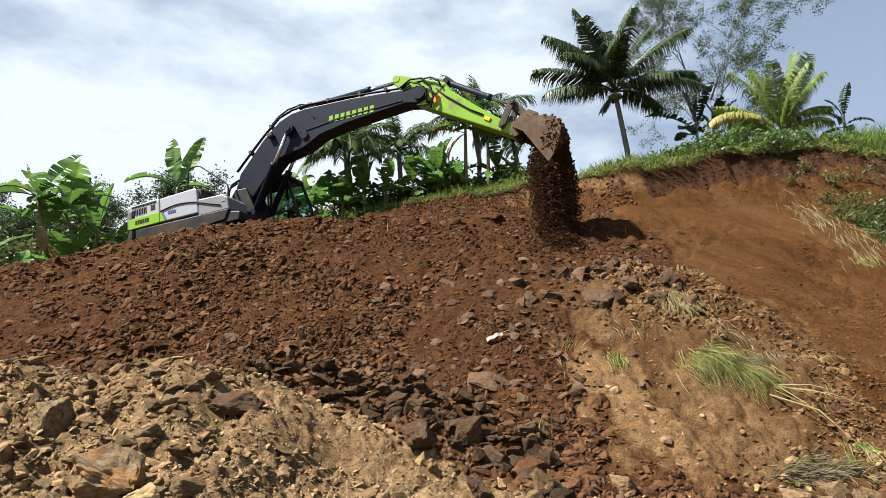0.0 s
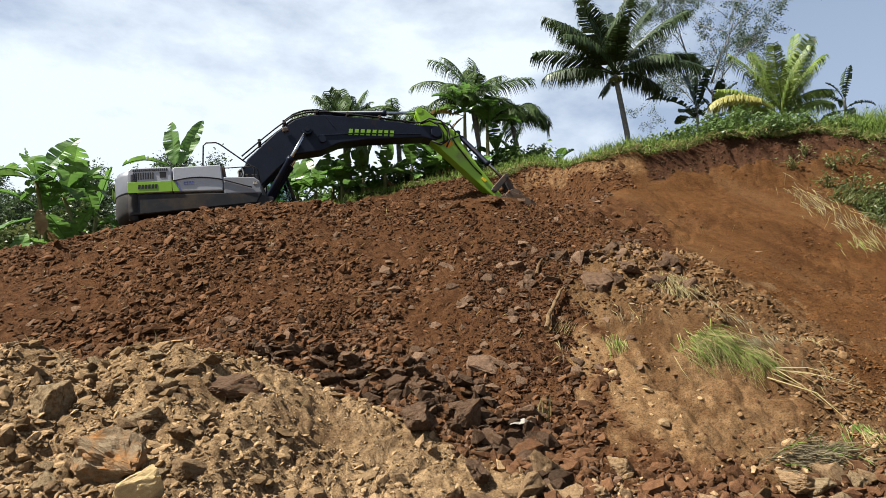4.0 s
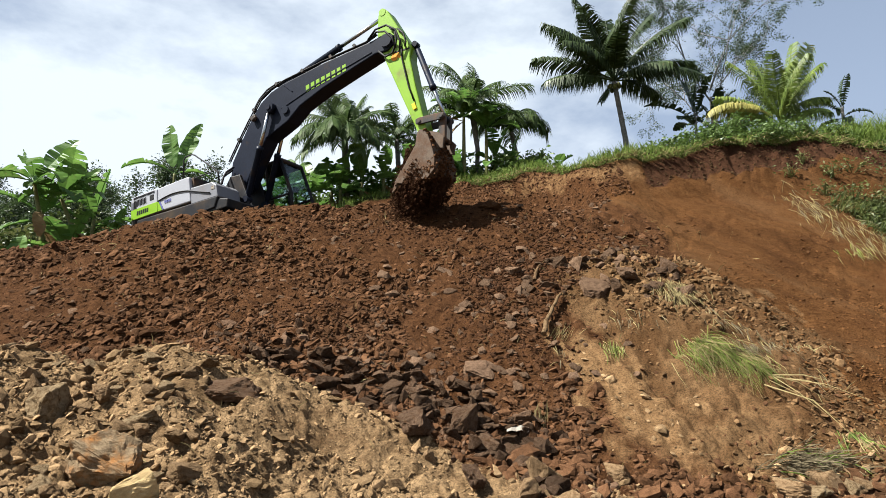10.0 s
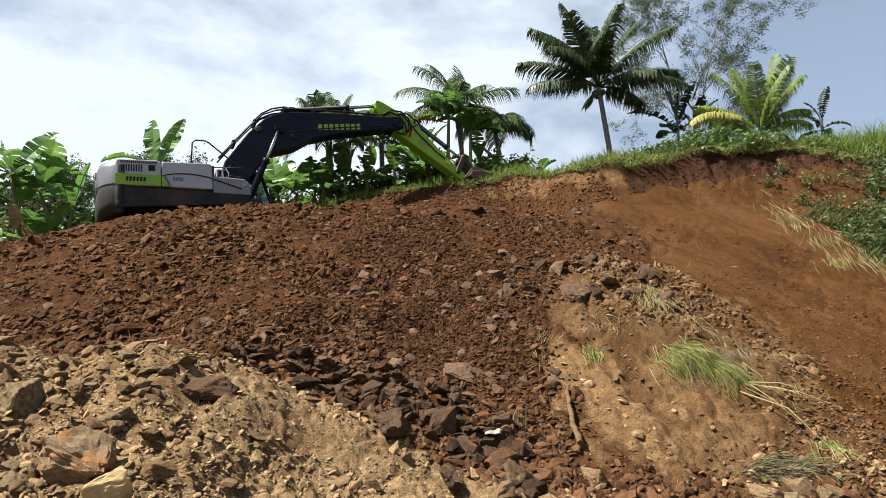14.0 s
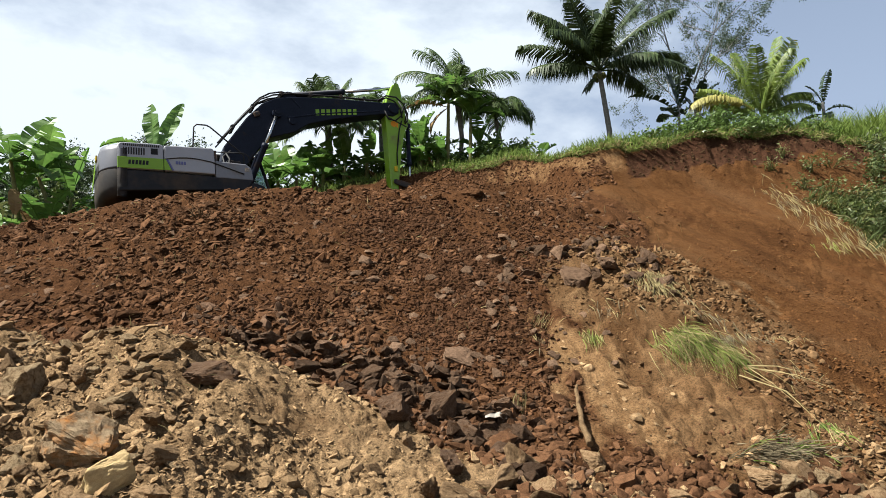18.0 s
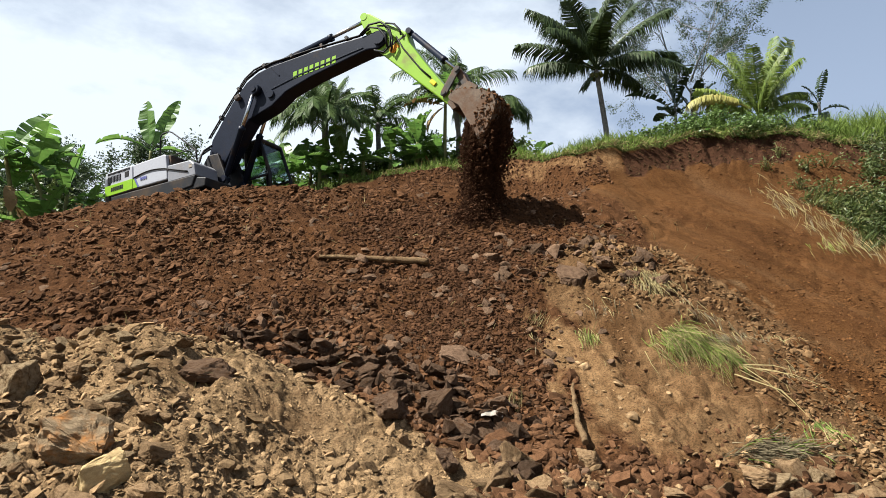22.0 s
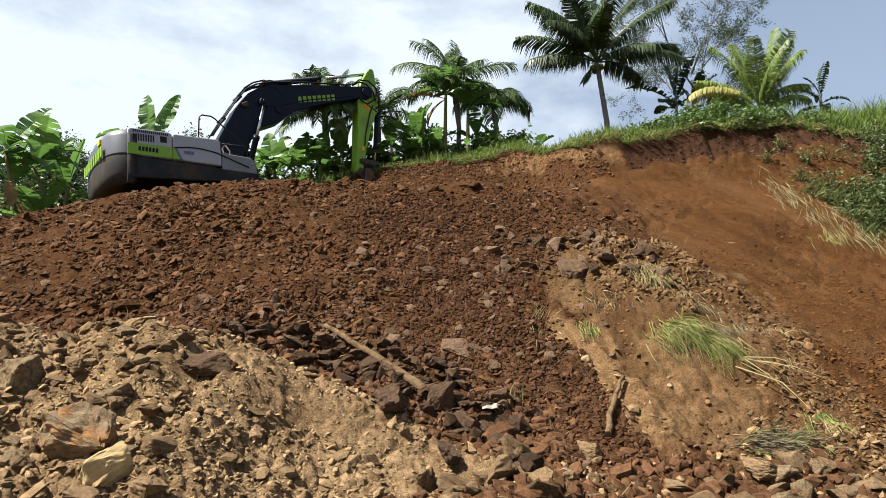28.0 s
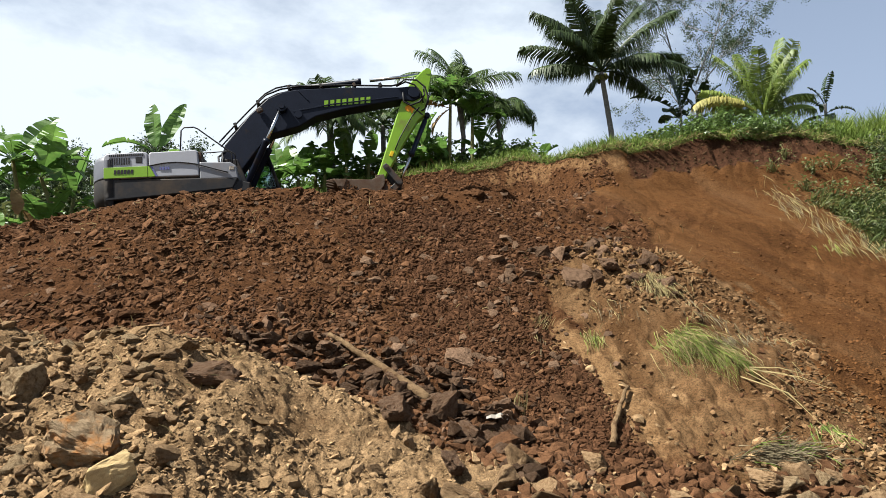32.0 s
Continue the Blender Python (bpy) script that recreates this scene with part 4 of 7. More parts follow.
def build_cab(up):
    """Cab on the machine's far side: posts, roof, floor and real panes."""
    x0, x1, y0, y1, z0, z1 = 0.10, 1.62, 0.46, 1.36, 0.78, 2.42
    prof = [(x0, z0), (x1 - 0.10, z0), (x1, z0 + 0.35), (x1 - 0.02, 1.35), (x1 - 0.30, z1), (x0, z1)]
    cab = part("cab", bm_box(x0, x1 - 0.06, y0, y1, z0 - 0.05, z0 + 0.10, 0.03), MAT_BODY_DARK, up, "black operator cab with tinted panes")
    return cab, prof, (x0, x1, y0, y1, z0, z1)


def finish_cab(exc, up):
    cab, prof, (x0, x1, y0, y1, z0, z1) = build_cab(up)
    cab.parent = exc
    part("roof", bm_box(x0 - 0.03, x1 - 0.24, y0 - 0.02, y1 + 0.02, z1 - 0.06, z1 + 0.05, 0.04), MAT_DARK, cab)
    for y in (y0, y1):
        s = 0.05
        part("post", bm_tube([(x1 - 0.02, y, z0 + 0.05), (x1, y, 1.35), (x1 - 0.30, y, z1)], s, 8), MAT_BODY_DARK, cab)
        part("post", bm_tube([(x0, y, z0), (x0, y, z1)], s, 8), MAT_BODY_DARK, cab)
        part("post", bm_tube([(0.80, y, z0), (0.80, y, z1)], s * 0.8, 8), MAT_BODY_DARK, cab)
        part("sill", bm_tube([(x0, y, 1.35), (x1, y, 1.35)], s * 0.7, 8), MAT_BODY_DARK, cab)
        part("pane", bm_prism([(x0 + 0.05, 1.38), (x1 - 0.06, 1.38), (x1 - 0.32, z1 - 0.07), (x0 + 0.05, z1 - 0.07)], y - 0.006, y + 0.006, 0), MAT_GLASS, cab, "tinted side window")
        part("side_wall", bm_box(x0 + 0.04, 0.80, y - 0.015, y + 0.015, z0 + 0.1, 1.36, 0.01), MAT_BODY_DARK, cab)
    part("windscreen", bm_prism([(x1 - 0.012, 1.40), (x1 + 0.0, 1.40), (x1 - 0.29, z1 - 0.07), (x1 - 0.302, z1 - 0.07)], y0 + 0.06, y1 - 0.06, 0), MAT_GLASS, cab, "tinted windscreen")
    part("back_wall", bm_box(x0 - 0.02, x0 + 0.02, y0, y1, z0, z1 - 0.5, 0.01), MAT_BODY_DARK, cab)
    part("operator_seat", bm_prism([(0.35, 1.0), (0.85, 1.0), (0.85, 1.14), (0.52, 1.16), (0.42, 1.85), (0.30, 1.85)], 0.70, 1.12, 0.05), MAT_DARK, cab, "empty black seat")
    return cab


def build_boom(exc):
    lower = [(-0.22, -0.02), (-0.05, -0.20), (0.18, -0.18), (0.80, 0.20), (1.40, 0.50), (1.85, 0.44), (2.20, 0.40), (2.75, 0.48), (3.57, 0.36), (4.6, 0.12), (5.25, -0.04), (5.55, -0.22), (5.80, -0.20), (5.90, 0.0)]
    upper = [(5.86, 0.16), (5.70, 0.24), (5.37, 0.34), (3.90, 0.98), (2.60, 1.46), (2.20, 1.55), (1.75, 1.53), (1.10, 1.28), (0.10, 0.72), (-0.22, 0.30)]
    boom = part("boom", bm_prism(lower + upper, -0.25, 0.25, 0.03), MAT_BLACK, exc, "black bent boom with lime lettering")
    part("boom_lettering", glyph_bars(8, 3.12, 4.52, -0.095, 0.095, 0, 0.03, 0.34), MAT_LIME, boom, "lime green lettering").matrix_basis = Matrix.Translation((3.147, -0.253, 0.735)) @ Matrix.Rotation(radians(18.3), 4, "Y") @ Matrix.Translation((-3.147, 0, 0))
    part("stiffener", bm_prism([(2.22, 0.85), (3.3, 0.62), (5.2, 0.06), (5.2, 0.09), (3.3, 0.66), (2.22, 0.89)], -0.268, -0.252, 0.004, 1), MAT_BLACK, boom)
    part("rib", bm_prism([(2.62, 1.40), (2.66, 1.40), (2.78, 1.02), (2.74, 1.02)], -0.268, -0.252, 0.004, 1), MAT_BLACK, boom)
    for y in (-0.33, 0.33):
        part("cylinder_boss", bm_pin(1.98, 1.08, y - 0.09, y + 0.09, 0.15), MAT_BLACK, boom)
    part("lower_boss", bm_pin(2.32, 0.72, -0.30, 0.30, 0.11), MAT_BLACK, boom)
    part("boom_nose_boss", bm_pin(5.68, 0.0, -0.32, 0.32, 0.17), MAT_BLACK, boom)
    part("cylinder_bracket", bm_prism([(2.35, 1.45), (2.95, 1.28), (2.80, 1.62), (2.58, 1.68)], -0.14, 0.14, 0.03), MAT_BLACK, boom)
    part("boom_lamp", bm_box(1.30, 1.48, -0.38, -0.27, 1.18, 1.32, 0.03), MAT_DARK, boom)
    # pipes along the top edge
    line = [(0.0, 0.86), (0.6, 1.16), (1.15, 1.42), (1.75, 1.66), (2.2, 1.66), (2.7, 1.54), (3.9, 1.06), (5.2, 0.48), (5.55, 0.42)]
    for y, lift in ((-0.22, 0.0), (-0.14, 0.03), (0.16, 0.02)):
        part("hydraulic_pipe", bm_tube([(x, y, z + lift) for x, z in line], 0.022, 6), MAT_HOSE, boom)
    for x, z in ((0.6, 1.14), (1.45, 1.52), (2.45, 1.60), (3.3, 1.28), (4.2, 0.92), (4.9, 0.62)):
        part("pipe_clamp", bm_box(x - 0.04, x + 0.04, -0.26, 0.2, z - 0.03, z + 0.08, 0.01), MAT_DARK, boom)
    part("looped_hose", bm_tube([(1.5, -0.2, 1.60), (1.75, -0.2, 1.71), (2.1, -0.2, 1.75), (2.5, -0.15, 1.70), (2.7, -0.1, 1.58)], 0.025, 8), MAT_HOSE, boom)
    part("looped_hose", bm_tube([(1.4, 0.1, 1.55), (1.7, 0.1, 1.68), (2.1, 0.1, 1.71), (2.6, 0.1, 1.62)], 0.025, 8), MAT_HOSE, boom)
    part("nose_hose", bm_tube([(5.3, -0.28, 0.42), (5.62, -0.32, 0.46), (5.92, -0.34, 0.30), (6.05, -0.34, 0.0), (5.98, -0.32, -0.35), (5.80, -0.28, -0.55)], 0.026, 8), MAT_HOSE, boom)
    part("nose_hose", bm_tube([(5.3, -0.24, 0.40), (5.60, -0.30, 0.40), (5.80, -0.32, 0.20), (5.86, -0.32, -0.1), (5.78, -0.3, -0.4)], 0.026, 8), MAT_HOSE, boom)
    return boom


def build_stick(exc):
    outline = [(-0.97, 0.10), (-0.93, 0.24), (-0.80, 0.30), (-0.45, 0.36), (0.10, 0.46), (0.48, 0.54), (0.75, 0.40), (1.6, 0.26), (2.55, 0.15), (2.95, 0.12), (3.02, 0.0), (2.95, -0.11), (2.55, -0.12), (0.6, -0.24), (0.05, -0.27), (-0.35, -0.20), (-0.85, 0.0)]
    stick = part("stick", bm_prism(outline, -0.19, 0.19, 0.03), MAT_LIME, exc, "lime green dipper stick")
    part("stick_seam", bm_prism([(0.25, -0.235), (0.29, -0.235), (0.55, 0.47), (0.51, 0.49)], -0.197, -0.188, 0.002, 1), MAT_BODY_DARK, stick)
    part("pivot_boss", bm_pin(0.0, 0.0, -0.30, 0.30, 0.16), MAT_BLACK, stick)
    part("cylinder_boss", bm_pin(-0.87, 0.148, -0.2, 0.2, 0.10), MAT_LIME, stick)
    part("bucket_boss", bm_pin(2.9, 0.0, -0.27, 0.27, 0.12), MAT_DARK, stick)
    part("grease_bracket", bm_box(1.95, 2.12, -0.22, -0.185, 0.0, 0.10, 0.01), MAT_YELLOW, stick, "small yellow bracket")
    part("warning_sticker", bm_tube([(0.50, -0.196, 0.02), (0.50, -0.187, 0.02)], 0.10, 14), MAT_ORANGE, stick, "round orange warning sticker")
    part("warning_sticker", bm_box(0.44, 0.60, -0.194, -0.187, 0.12, 0.18, 0), MAT_ORANGE, stick)
    part("hydraulic_pipe", bm_tube([(0.35, -0.21, 0.30), (0.7, -0.215, 0.20), (1.5, -0.215, 0.10), (1.9, -0.215, 0.10)], 0.02, 6), MAT_HOSE, stick)
    part("hydraulic_hose", bm_tube([(-0.30, -0.24, 0.20), (-0.05, -0.30, 0.32), (0.22, -0.30, 0.26), (0.42, -0.27, 0.05), (0.38, -0.25, -0.18), (0.12, -0.26, -0.30)], 0.026, 8), MAT_HOSE, stick)
    part("hydraulic_hose", bm_tube([(-0.15, -0.23, 0.38), (0.1, -0.27, 0.50), (0.35, -0.26, 0.48), (0.45, -0.24, 0.40)], 0.024, 8), MAT_HOSE, stick)
    return stick


def build_bucket(exc):
    """Bucket with its pin at the origin and its teeth along +x; the bowl bulges to +z."""
    outer = [(-0.10, 0.02), (-0.14, 0.16), (-0.06, 0.32), (0.14, 0.53), (0.42, 0.77), (0.70, 0.89), (0.95, 0.82), (1.17, 0.56), (1.32, 0.25), (1.40, 0.0)]
    w = 0.52
    bm = bmesh.new()
    inner = [(x * 0.94 + 0.03, z * 0.93) for x, z in outer]
    rings = [[bm.verts.new((x, y, z)) for x, z in line] for line, y in ((outer, -w), (outer, w), (inner, w), (inner, -w))]
    for a, b in ((0, 1), (1, 2), (2, 3), (3, 0)):
        for k in range(len(outer) - 1):
            bm.faces.new((rings[a][k], rings[b][k], rings[b][k + 1], rings[a][k + 1]))
    for k in (0, len(outer) - 1):
        bm.faces.new((rings[0][k], rings[1][k], rings[2][k], rings[3][k]))
    bmesh.ops.recalc_face_normals(bm, faces=bm.faces)
    bucket = part("bucket", bm, MAT_BUCKET, exc, "soil-caked steel bucket with teeth")
    for s in (-1, 1):
        prof = outer + [(0.9, 0.04), (0.3, 0.10), (0.0, 0.0)]
        part("side_plate", bm_prism(prof, s * w - 0.02, s * w + 0.02, 0.008, 1), MAT_BUCKET, bucket)
        part("pin_ear", bm_prism([(-0.14, -0.12), (0.12, -0.12), (0.25, 0.3), (0.10, 0.72), (-0.18, 0.62), (-0.24, 0.40)], s * 0.28 - 0.03, s * 0.28 + 0.03, 0.01, 1), MAT_BUCKET, bucket)
        part("side_cutter", bm_prism([(1.05, 0.02), (1.42, 0.0), (1.36, 0.22), (1.18, 0.26)], s * (w + 0.03) - 0.015, s * (w + 0.03) + 0.015, 0.006, 1), MAT_BUCKET, bucket)
    part("lip", bm_prism([(1.30, -0.03), (1.50, 0.0), (1.40, 0.10), (1.32, 0.12)], -w, w, 0.01, 1), MAT_BUCKET, bucket)
    for k in range(5):
        y = -w + 0.08 + (2 * w - 0.16) * k / 4
        part("tooth", bm_prism([(1.40, -0.05), (1.68, -0.01), (1.68, 0.02), (1.42, 0.10)], y - 0.05, y + 0.05, 0.01, 1), MAT_BUCKET, bucket)
    for k in range(4):
        y = -w + 0.2 + (2 * w - 0.4) * k / 3
        part("wear_strip", bm_prism([(0.95, 0.82), (1.17, 0.56), (1.32, 0.25), (1.35, 0.26), (1.20, 0.58), (0.97, 0.85)], y - 0.03, y + 0.03, 0.004, 1), MAT_BUCKET, bucket)
    # soil stuck on the bowl
    rng = np.random.default_rng(8)
    n = 620
    t = rng.uniform(0.05, 0.95, n) * (len(outer) - 1)
    px, pz = np.interp(t, range(len(outer)), [p[0] for p in outer]), np.interp(t, range(len(outer)), [p[1] for p in outer])
    c = np.stack([px, rng.uniform(-w, w, n), pz + rng.uniform(-0.02, 0.06, n) * sstep(0.2, 0.6, pz)], -1)
    caked = rng.uniform(size=(1500, 2)) * (1.1, 0.8) + (0.25, 0.08)
    # soil clings to the rear half of both side plates
    rim = np.interp(caked[:, 0], [p[0] for p in outer[1:]], [p[1] for p in outer[1:]])
    caked = caked[(caked[:, 1] < rim + 0.02) & (caked[:, 0] + 0.55 * caked[:, 1] > 0.98 + 0.20 * (value_noise(caked[:, 0] * 7, caked[:, 1] * 7, 95) - 0.5))]
    k = len(caked)
    c = np.concatenate([c, np.stack([caked[:, 0], np.where(rng.uniform(size=k) < 0.5, -w - 0.005, w + 0.005), caked[:, 1]], -1)])
    me = clod_mesh("stuck_soil", rng, c, np.concatenate([0.02 + 0.06 * rng.beta(1, 3, n), 0.012 + 0.055 * rng.beta(1, 3, k)]), MAT_CLOD)
    soil = new("stuck_soil", me)
    soil.parent = bucket
    tagged(soil, "red soil stuck to the bucket")
    for ob in (bucket, *bucket.children):
        ob.data.transform(Matrix.Diagonal((0.9, 1.0, 0.95, 1)))
    return bucket


def cylinder_parts(exc, name, length, r_barrel, r_rod):
    """A ram in two keyed pieces that both lie along +x from their own pin."""
    b = bm_tube([(0, 0, 0), (0.14, 0, 0), (0.16, 0, 0), (length, 0, 0), (length + 0.01, 0, 0), (length + 0.12, 0, 0)], [r_barrel * 0.7, r_barrel * 0.7, r_barrel, r_barrel, r_barrel * 1.18, r_barrel * 1.18], 14)
    bm_tube([(0, -r_barrel * 1.2, 0), (0, r_barrel * 1.2, 0)], r_barrel * 1.05, 14, b)
    barrel = part(name + "_barrel", b, MAT_BLACK, exc, "black hydraulic cylinder barrel")
    b = bm_tube([(0, 0, 0), (length, 0, 0)], r_rod, 12)
    rod = part(name + "_rod", b, MAT_CHROME, exc, "polished steel cylinder rod")
    part("rod_eye", bm_tube([(0, -r_barrel * 1.1, 0), (0, r_barrel * 1.1, 0)], r_barrel * 0.95, 14), MAT_BLACK, rod)
    return barrel, rod


def link_part(exc, name, length, half, thick):
    bm = None
    for s in (-1, 1):
        bm = bm_prism([(-0.09, -0.06), (0.0, -0.09), (length, -0.09), (length + 0.09, -0.05), (length + 0.09, 0.05), (length, 0.09), (0, 0.09), (-0.09, 0.06)], s * half - thick, s * half + thick, 0.015, 1, bm)
    bm_pin(0, 0, -half - 0.05, half + 0.05, 0.055, 12, bm)
    bm_pin(length, 0, -half - 0.05, half + 0.05, 0.055, 12, bm)
    return part(name, bm, MAT_DARK, exc)


def build_excavator():
    exc = thing("excavator", EXC, "lime green, grey and black crawler excavator on the earth bench", "excavator")
    build_undercarriage(exc)
    up = build_upper(exc)
    p = {"upper": up, "cab": finish_cab(exc, up), "boom": build_boom(exc), "stick": build_stick(exc), "bucket": build_bucket(exc)}
    for s, key in ((-1, "r"), (1, "l")):
        p["lift_" + key] = cylinder_parts(exc, "boom_cylinder", 1.35, 0.085, 0.05)
    p["arm"] = cylinder_parts(exc, "stick_cylinder", 1.75, 0.085, 0.05)
    p["curl"] = cylinder_parts(exc, "bucket_cylinder", 1.25, 0.075, 0.045)
    p["rocker"] = link_part(exc, "rocker_link", 0.60, 0.24, 0.025)
    p["link"] = link_part(exc, "bucket_link", 0.52, 0.14, 0.05)
    return exc, p


excavator, machine = build_excavator()


# ---- plants ----
def leaf_mesh(name, verts, faces, mat):
    me = bpy.data.meshes.new(name)
    me.from_pydata([tuple(v) for v in verts], [], faces)
    me.materials.append(mat)
    return me


def frond_mesh(rng, length, start, droop, mat, leaflet=0.5, pairs=40, hang=0.5, width=0.045):
    """A feather frond along +x: a tapering rib that arches over and two rows of hanging leaflets."""
    verts, faces = [], []
    n = 22
    pts = [Vector((0, 0, 0))]
    sway = rng.uniform(-0.25, 0.25)
    for i in range(n):
        s = (i + 0.5) / n
        e = radians(start - droop * s ** 1.4)
        a = sway * s * s
        pts.append(pts[-1] + Vector((math.cos(e) * math.cos(a), math.cos(e) * math.sin(a), math.sin(e))) * (length / n))

    def at(s):
        u = s * n
        i = min(n - 1, int(u))
        return pts[i].lerp(pts[i + 1], u - i), (pts[i + 1] - pts[i]).normalized()

    for i, p in enumerate(pts):
        d = at(min(0.999, i / n))[1]
        side = d.cross(Vector((0, 0, 1)))
        side = side.normalized() if side.length > 1e-4 else Vector((0, 1, 0))
        up = side.cross(d)
        r = 0.035 * (1 - i / n) ** 0.7 + 0.006
        k = len(verts)
        verts += [p + side * r, p + up * r, p - side * r, p - up * r]
        if i:
            for q in range(4):
                faces.append((k - 4 + q, k - 4 + (q + 1) % 4, k + (q + 1) % 4, k + q))
    for i in range(pairs):
        s = 0.16 + 0.83 * (i + rng.uniform(-0.3, 0.3)) / pairs
        s = min(0.995, max(0.1, s))
        p, d = at(s)
        side0 = d.cross(Vector((0, 0, 1)))
        side0 = side0.normalized() if side0.length > 1e-4 else Vector((0, 1, 0))
        env = math.sin(math.pi * min(1, 0.12 + 0.86 * s)) ** 0.55
        for sg in (-1, 1):
            if rng.uniform() < 0.14:
                continue
            ll = leaflet * (0.35 + 0.75 * env) * rng.uniform(0.8, 1.15)
            side = side0 * sg
            d1 = (side * 0.75 + d * 0.65 + Vector((0, 0, 0.12 - 0.35 * hang + rng.uniform(-0.12, 0.12)))).normalized()
            d2 = (d1 + Vector((0, 0, -hang - rng.uniform(0, 0.5)))).normalized()
            m = p + d1 * ll * 0.5
            t = m + d2 * ll * 0.5
            w = d.cross(d1).cross(d1).normalized() * width * rng.uniform(0.8, 1.2)
            k = len(verts)
            verts += [p + w * 0.4, p - w * 0.4, m + w * 0.5, m - w * 0.5, t]
            faces += [(k, k + 1, k + 3, k + 2), (k + 2, k + 3, k + 4)]
    return leaf_mesh("frond", verts, faces, mat)


def trunk_bm(points, r0, r1, ringed=True, sides=12):
    pts, radii = [], []
    n = 26
    ctrl = [Vector(p) for p in points]
    for i in range(n + 1):
        s = i / n * (len(ctrl) - 1)
        k = min(len(ctrl) - 2, int(s))
        pts.append(ctrl[k].lerp(ctrl[k + 1], s - k))
        r = r0 + (r1 - r0) * (i / n)
        radii.append(r * (1.0 + (0.07 if ringed and i % 2 else 0.0)))
    radii[0] *= 1.3
    return bm_tube(pts, radii, sides)


def add_frond(tree, rng, at_, heading, length, start, droop, mat, leaflet=0.5, pairs=40, hang=0.5, label="", width=0.036):
    me = frond_mesh(rng, length, start, droop, mat, leaflet, pairs, hang, width)
    ob = new("frond", me)
    ob.parent = tree
    ob.matrix_basis = Matrix.Translation(at_) @ Matrix.Rotation(radians(heading), 4, "Z") @ Matrix.Rotation(rng.uniform(-0.35, 0.35), 4, "X")
    if label:
        tagged(ob, label)
    return ob


def coconut_palm(seed, x, y, crown, height_base, n, length, mat, label, r=(0.16, 0.11), elev=(-15, 80), leaflet=0.55, pairs=42, hang=0.5, nuts=True, droop=(55, 95), width=0.034, fronds=None):
    rng = np.random.default_rng(seed)
    base = Vector((x, y, height_base))
    tree = thing("coconut_palm", Matrix.Translation(base), label, "palm tree")
    top = Vector(crown) - base
    mid = Vector((top.x * 0.35 + 0.1, top.y * 0.4, top.z * 0.5))
    part("trunk", trunk_bm([(0, 0, -0.3), mid, top], r[0], r[1]), MAT_BARK, tree, "grey ringed palm trunk")
    for heading, rise, fall, ln in fronds or ():
        add_frond(tree, rng, top + Vector((0, 0, 0.1 * rise / 90)), heading + rng.uniform(-4, 4), ln, rise, fall, mat, leaflet, pairs, hang, "", width)
    for i in range(0 if fronds else n):
        f = i / max(1, n - 1)
        e = elev[1] + (elev[0] - elev[1]) * f + rng.uniform(-8, 8)
        add_frond(tree, rng, top + Vector((0, 0, 0.12 * (1 - f))), i * 137.5 + rng.uniform(-14, 14), length * rng.uniform(0.85, 1.08), e, rng.uniform(*droop), mat, leaflet, pairs, hang, "", width)
    if nuts:
        for i in range(7):
            a = i * 0.9
            bm = bmesh.new()
            bmesh.ops.create_icosphere(bm, subdivisions=1, radius=0.10)
            bmesh.ops.transform(bm, matrix=Matrix.Translation(top + Vector((0.2 * math.cos(a), 0.2 * math.sin(a), -0.2 - 0.05 * (i % 3)))) @ Matrix.Diagonal((1, 1, 1.25, 1)), verts=bm.verts)
            part("coconut", bm, MAT_BANANA_STEM, tree)
    return tree


def banana_leaf_mesh(rng, length, width, start, droop, mat, torn=0.3):
    """A long paddle leaf along +x with a raised rib, a fold along it and torn edges."""
    verts, faces = [], []
    n = 16
    stalk = 0.16
    p = Vector((0, 0, 0))
    rows = []
    for i in range(n + 1):
        s = i / n
        e = radians(start - droop * s ** 1.5)
        if i:
            p = p + Vector((math.cos(e), 0, math.sin(e))) * (length / n)
        up = Vector((-math.sin(e), 0, math.cos(e)))
        u = max(0.0, (s - stalk) / (1 - stalk))
        w = width * 0.5 * (math.sin(math.pi * min(1.0, u * 0.93 + 0.05)) ** 0.6 if u > 0 else 0.03)
        fold = rng.uniform(0.15, 0.45)
        k = len(verts)
        verts += [p + Vector((0, w, 0)) + up * w * fold, p + up * 0.012, p + Vector((0, -w, 0)) + up * w * fold, p - up * 0.02]
        rows.append(k)
    for i in range(n):
        a, b = rows[i], rows[i + 1]
        for c0, c1, edge in ((0, 1, 0), (1, 2, 2)):
            if i > 2 and rng.uniform() < torn:
                # a tear: the strip hangs free and narrows away from its neighbour
                k = len(verts)
                o0, o1 = verts[a + edge], verts[b + edge]
                q = Vector(o0).lerp(o1, rng.uniform(0.5, 0.8)) + Vector((0, 0, -0.10 * rng.uniform(0, 1)))
                verts.append(q)
                if edge == 0:
                    faces.append((a + 0, a + 1, b + 1, k))
                else:
                    faces.append((a + 1, a + 2, k, b + 1))
            else:
                faces.append((a + c0, a + c1, b + c1, b + c0))
        faces.append((a + 1, a + 3, b + 3, b + 1))
    return leaf_mesh("leaf", verts, faces, mat)


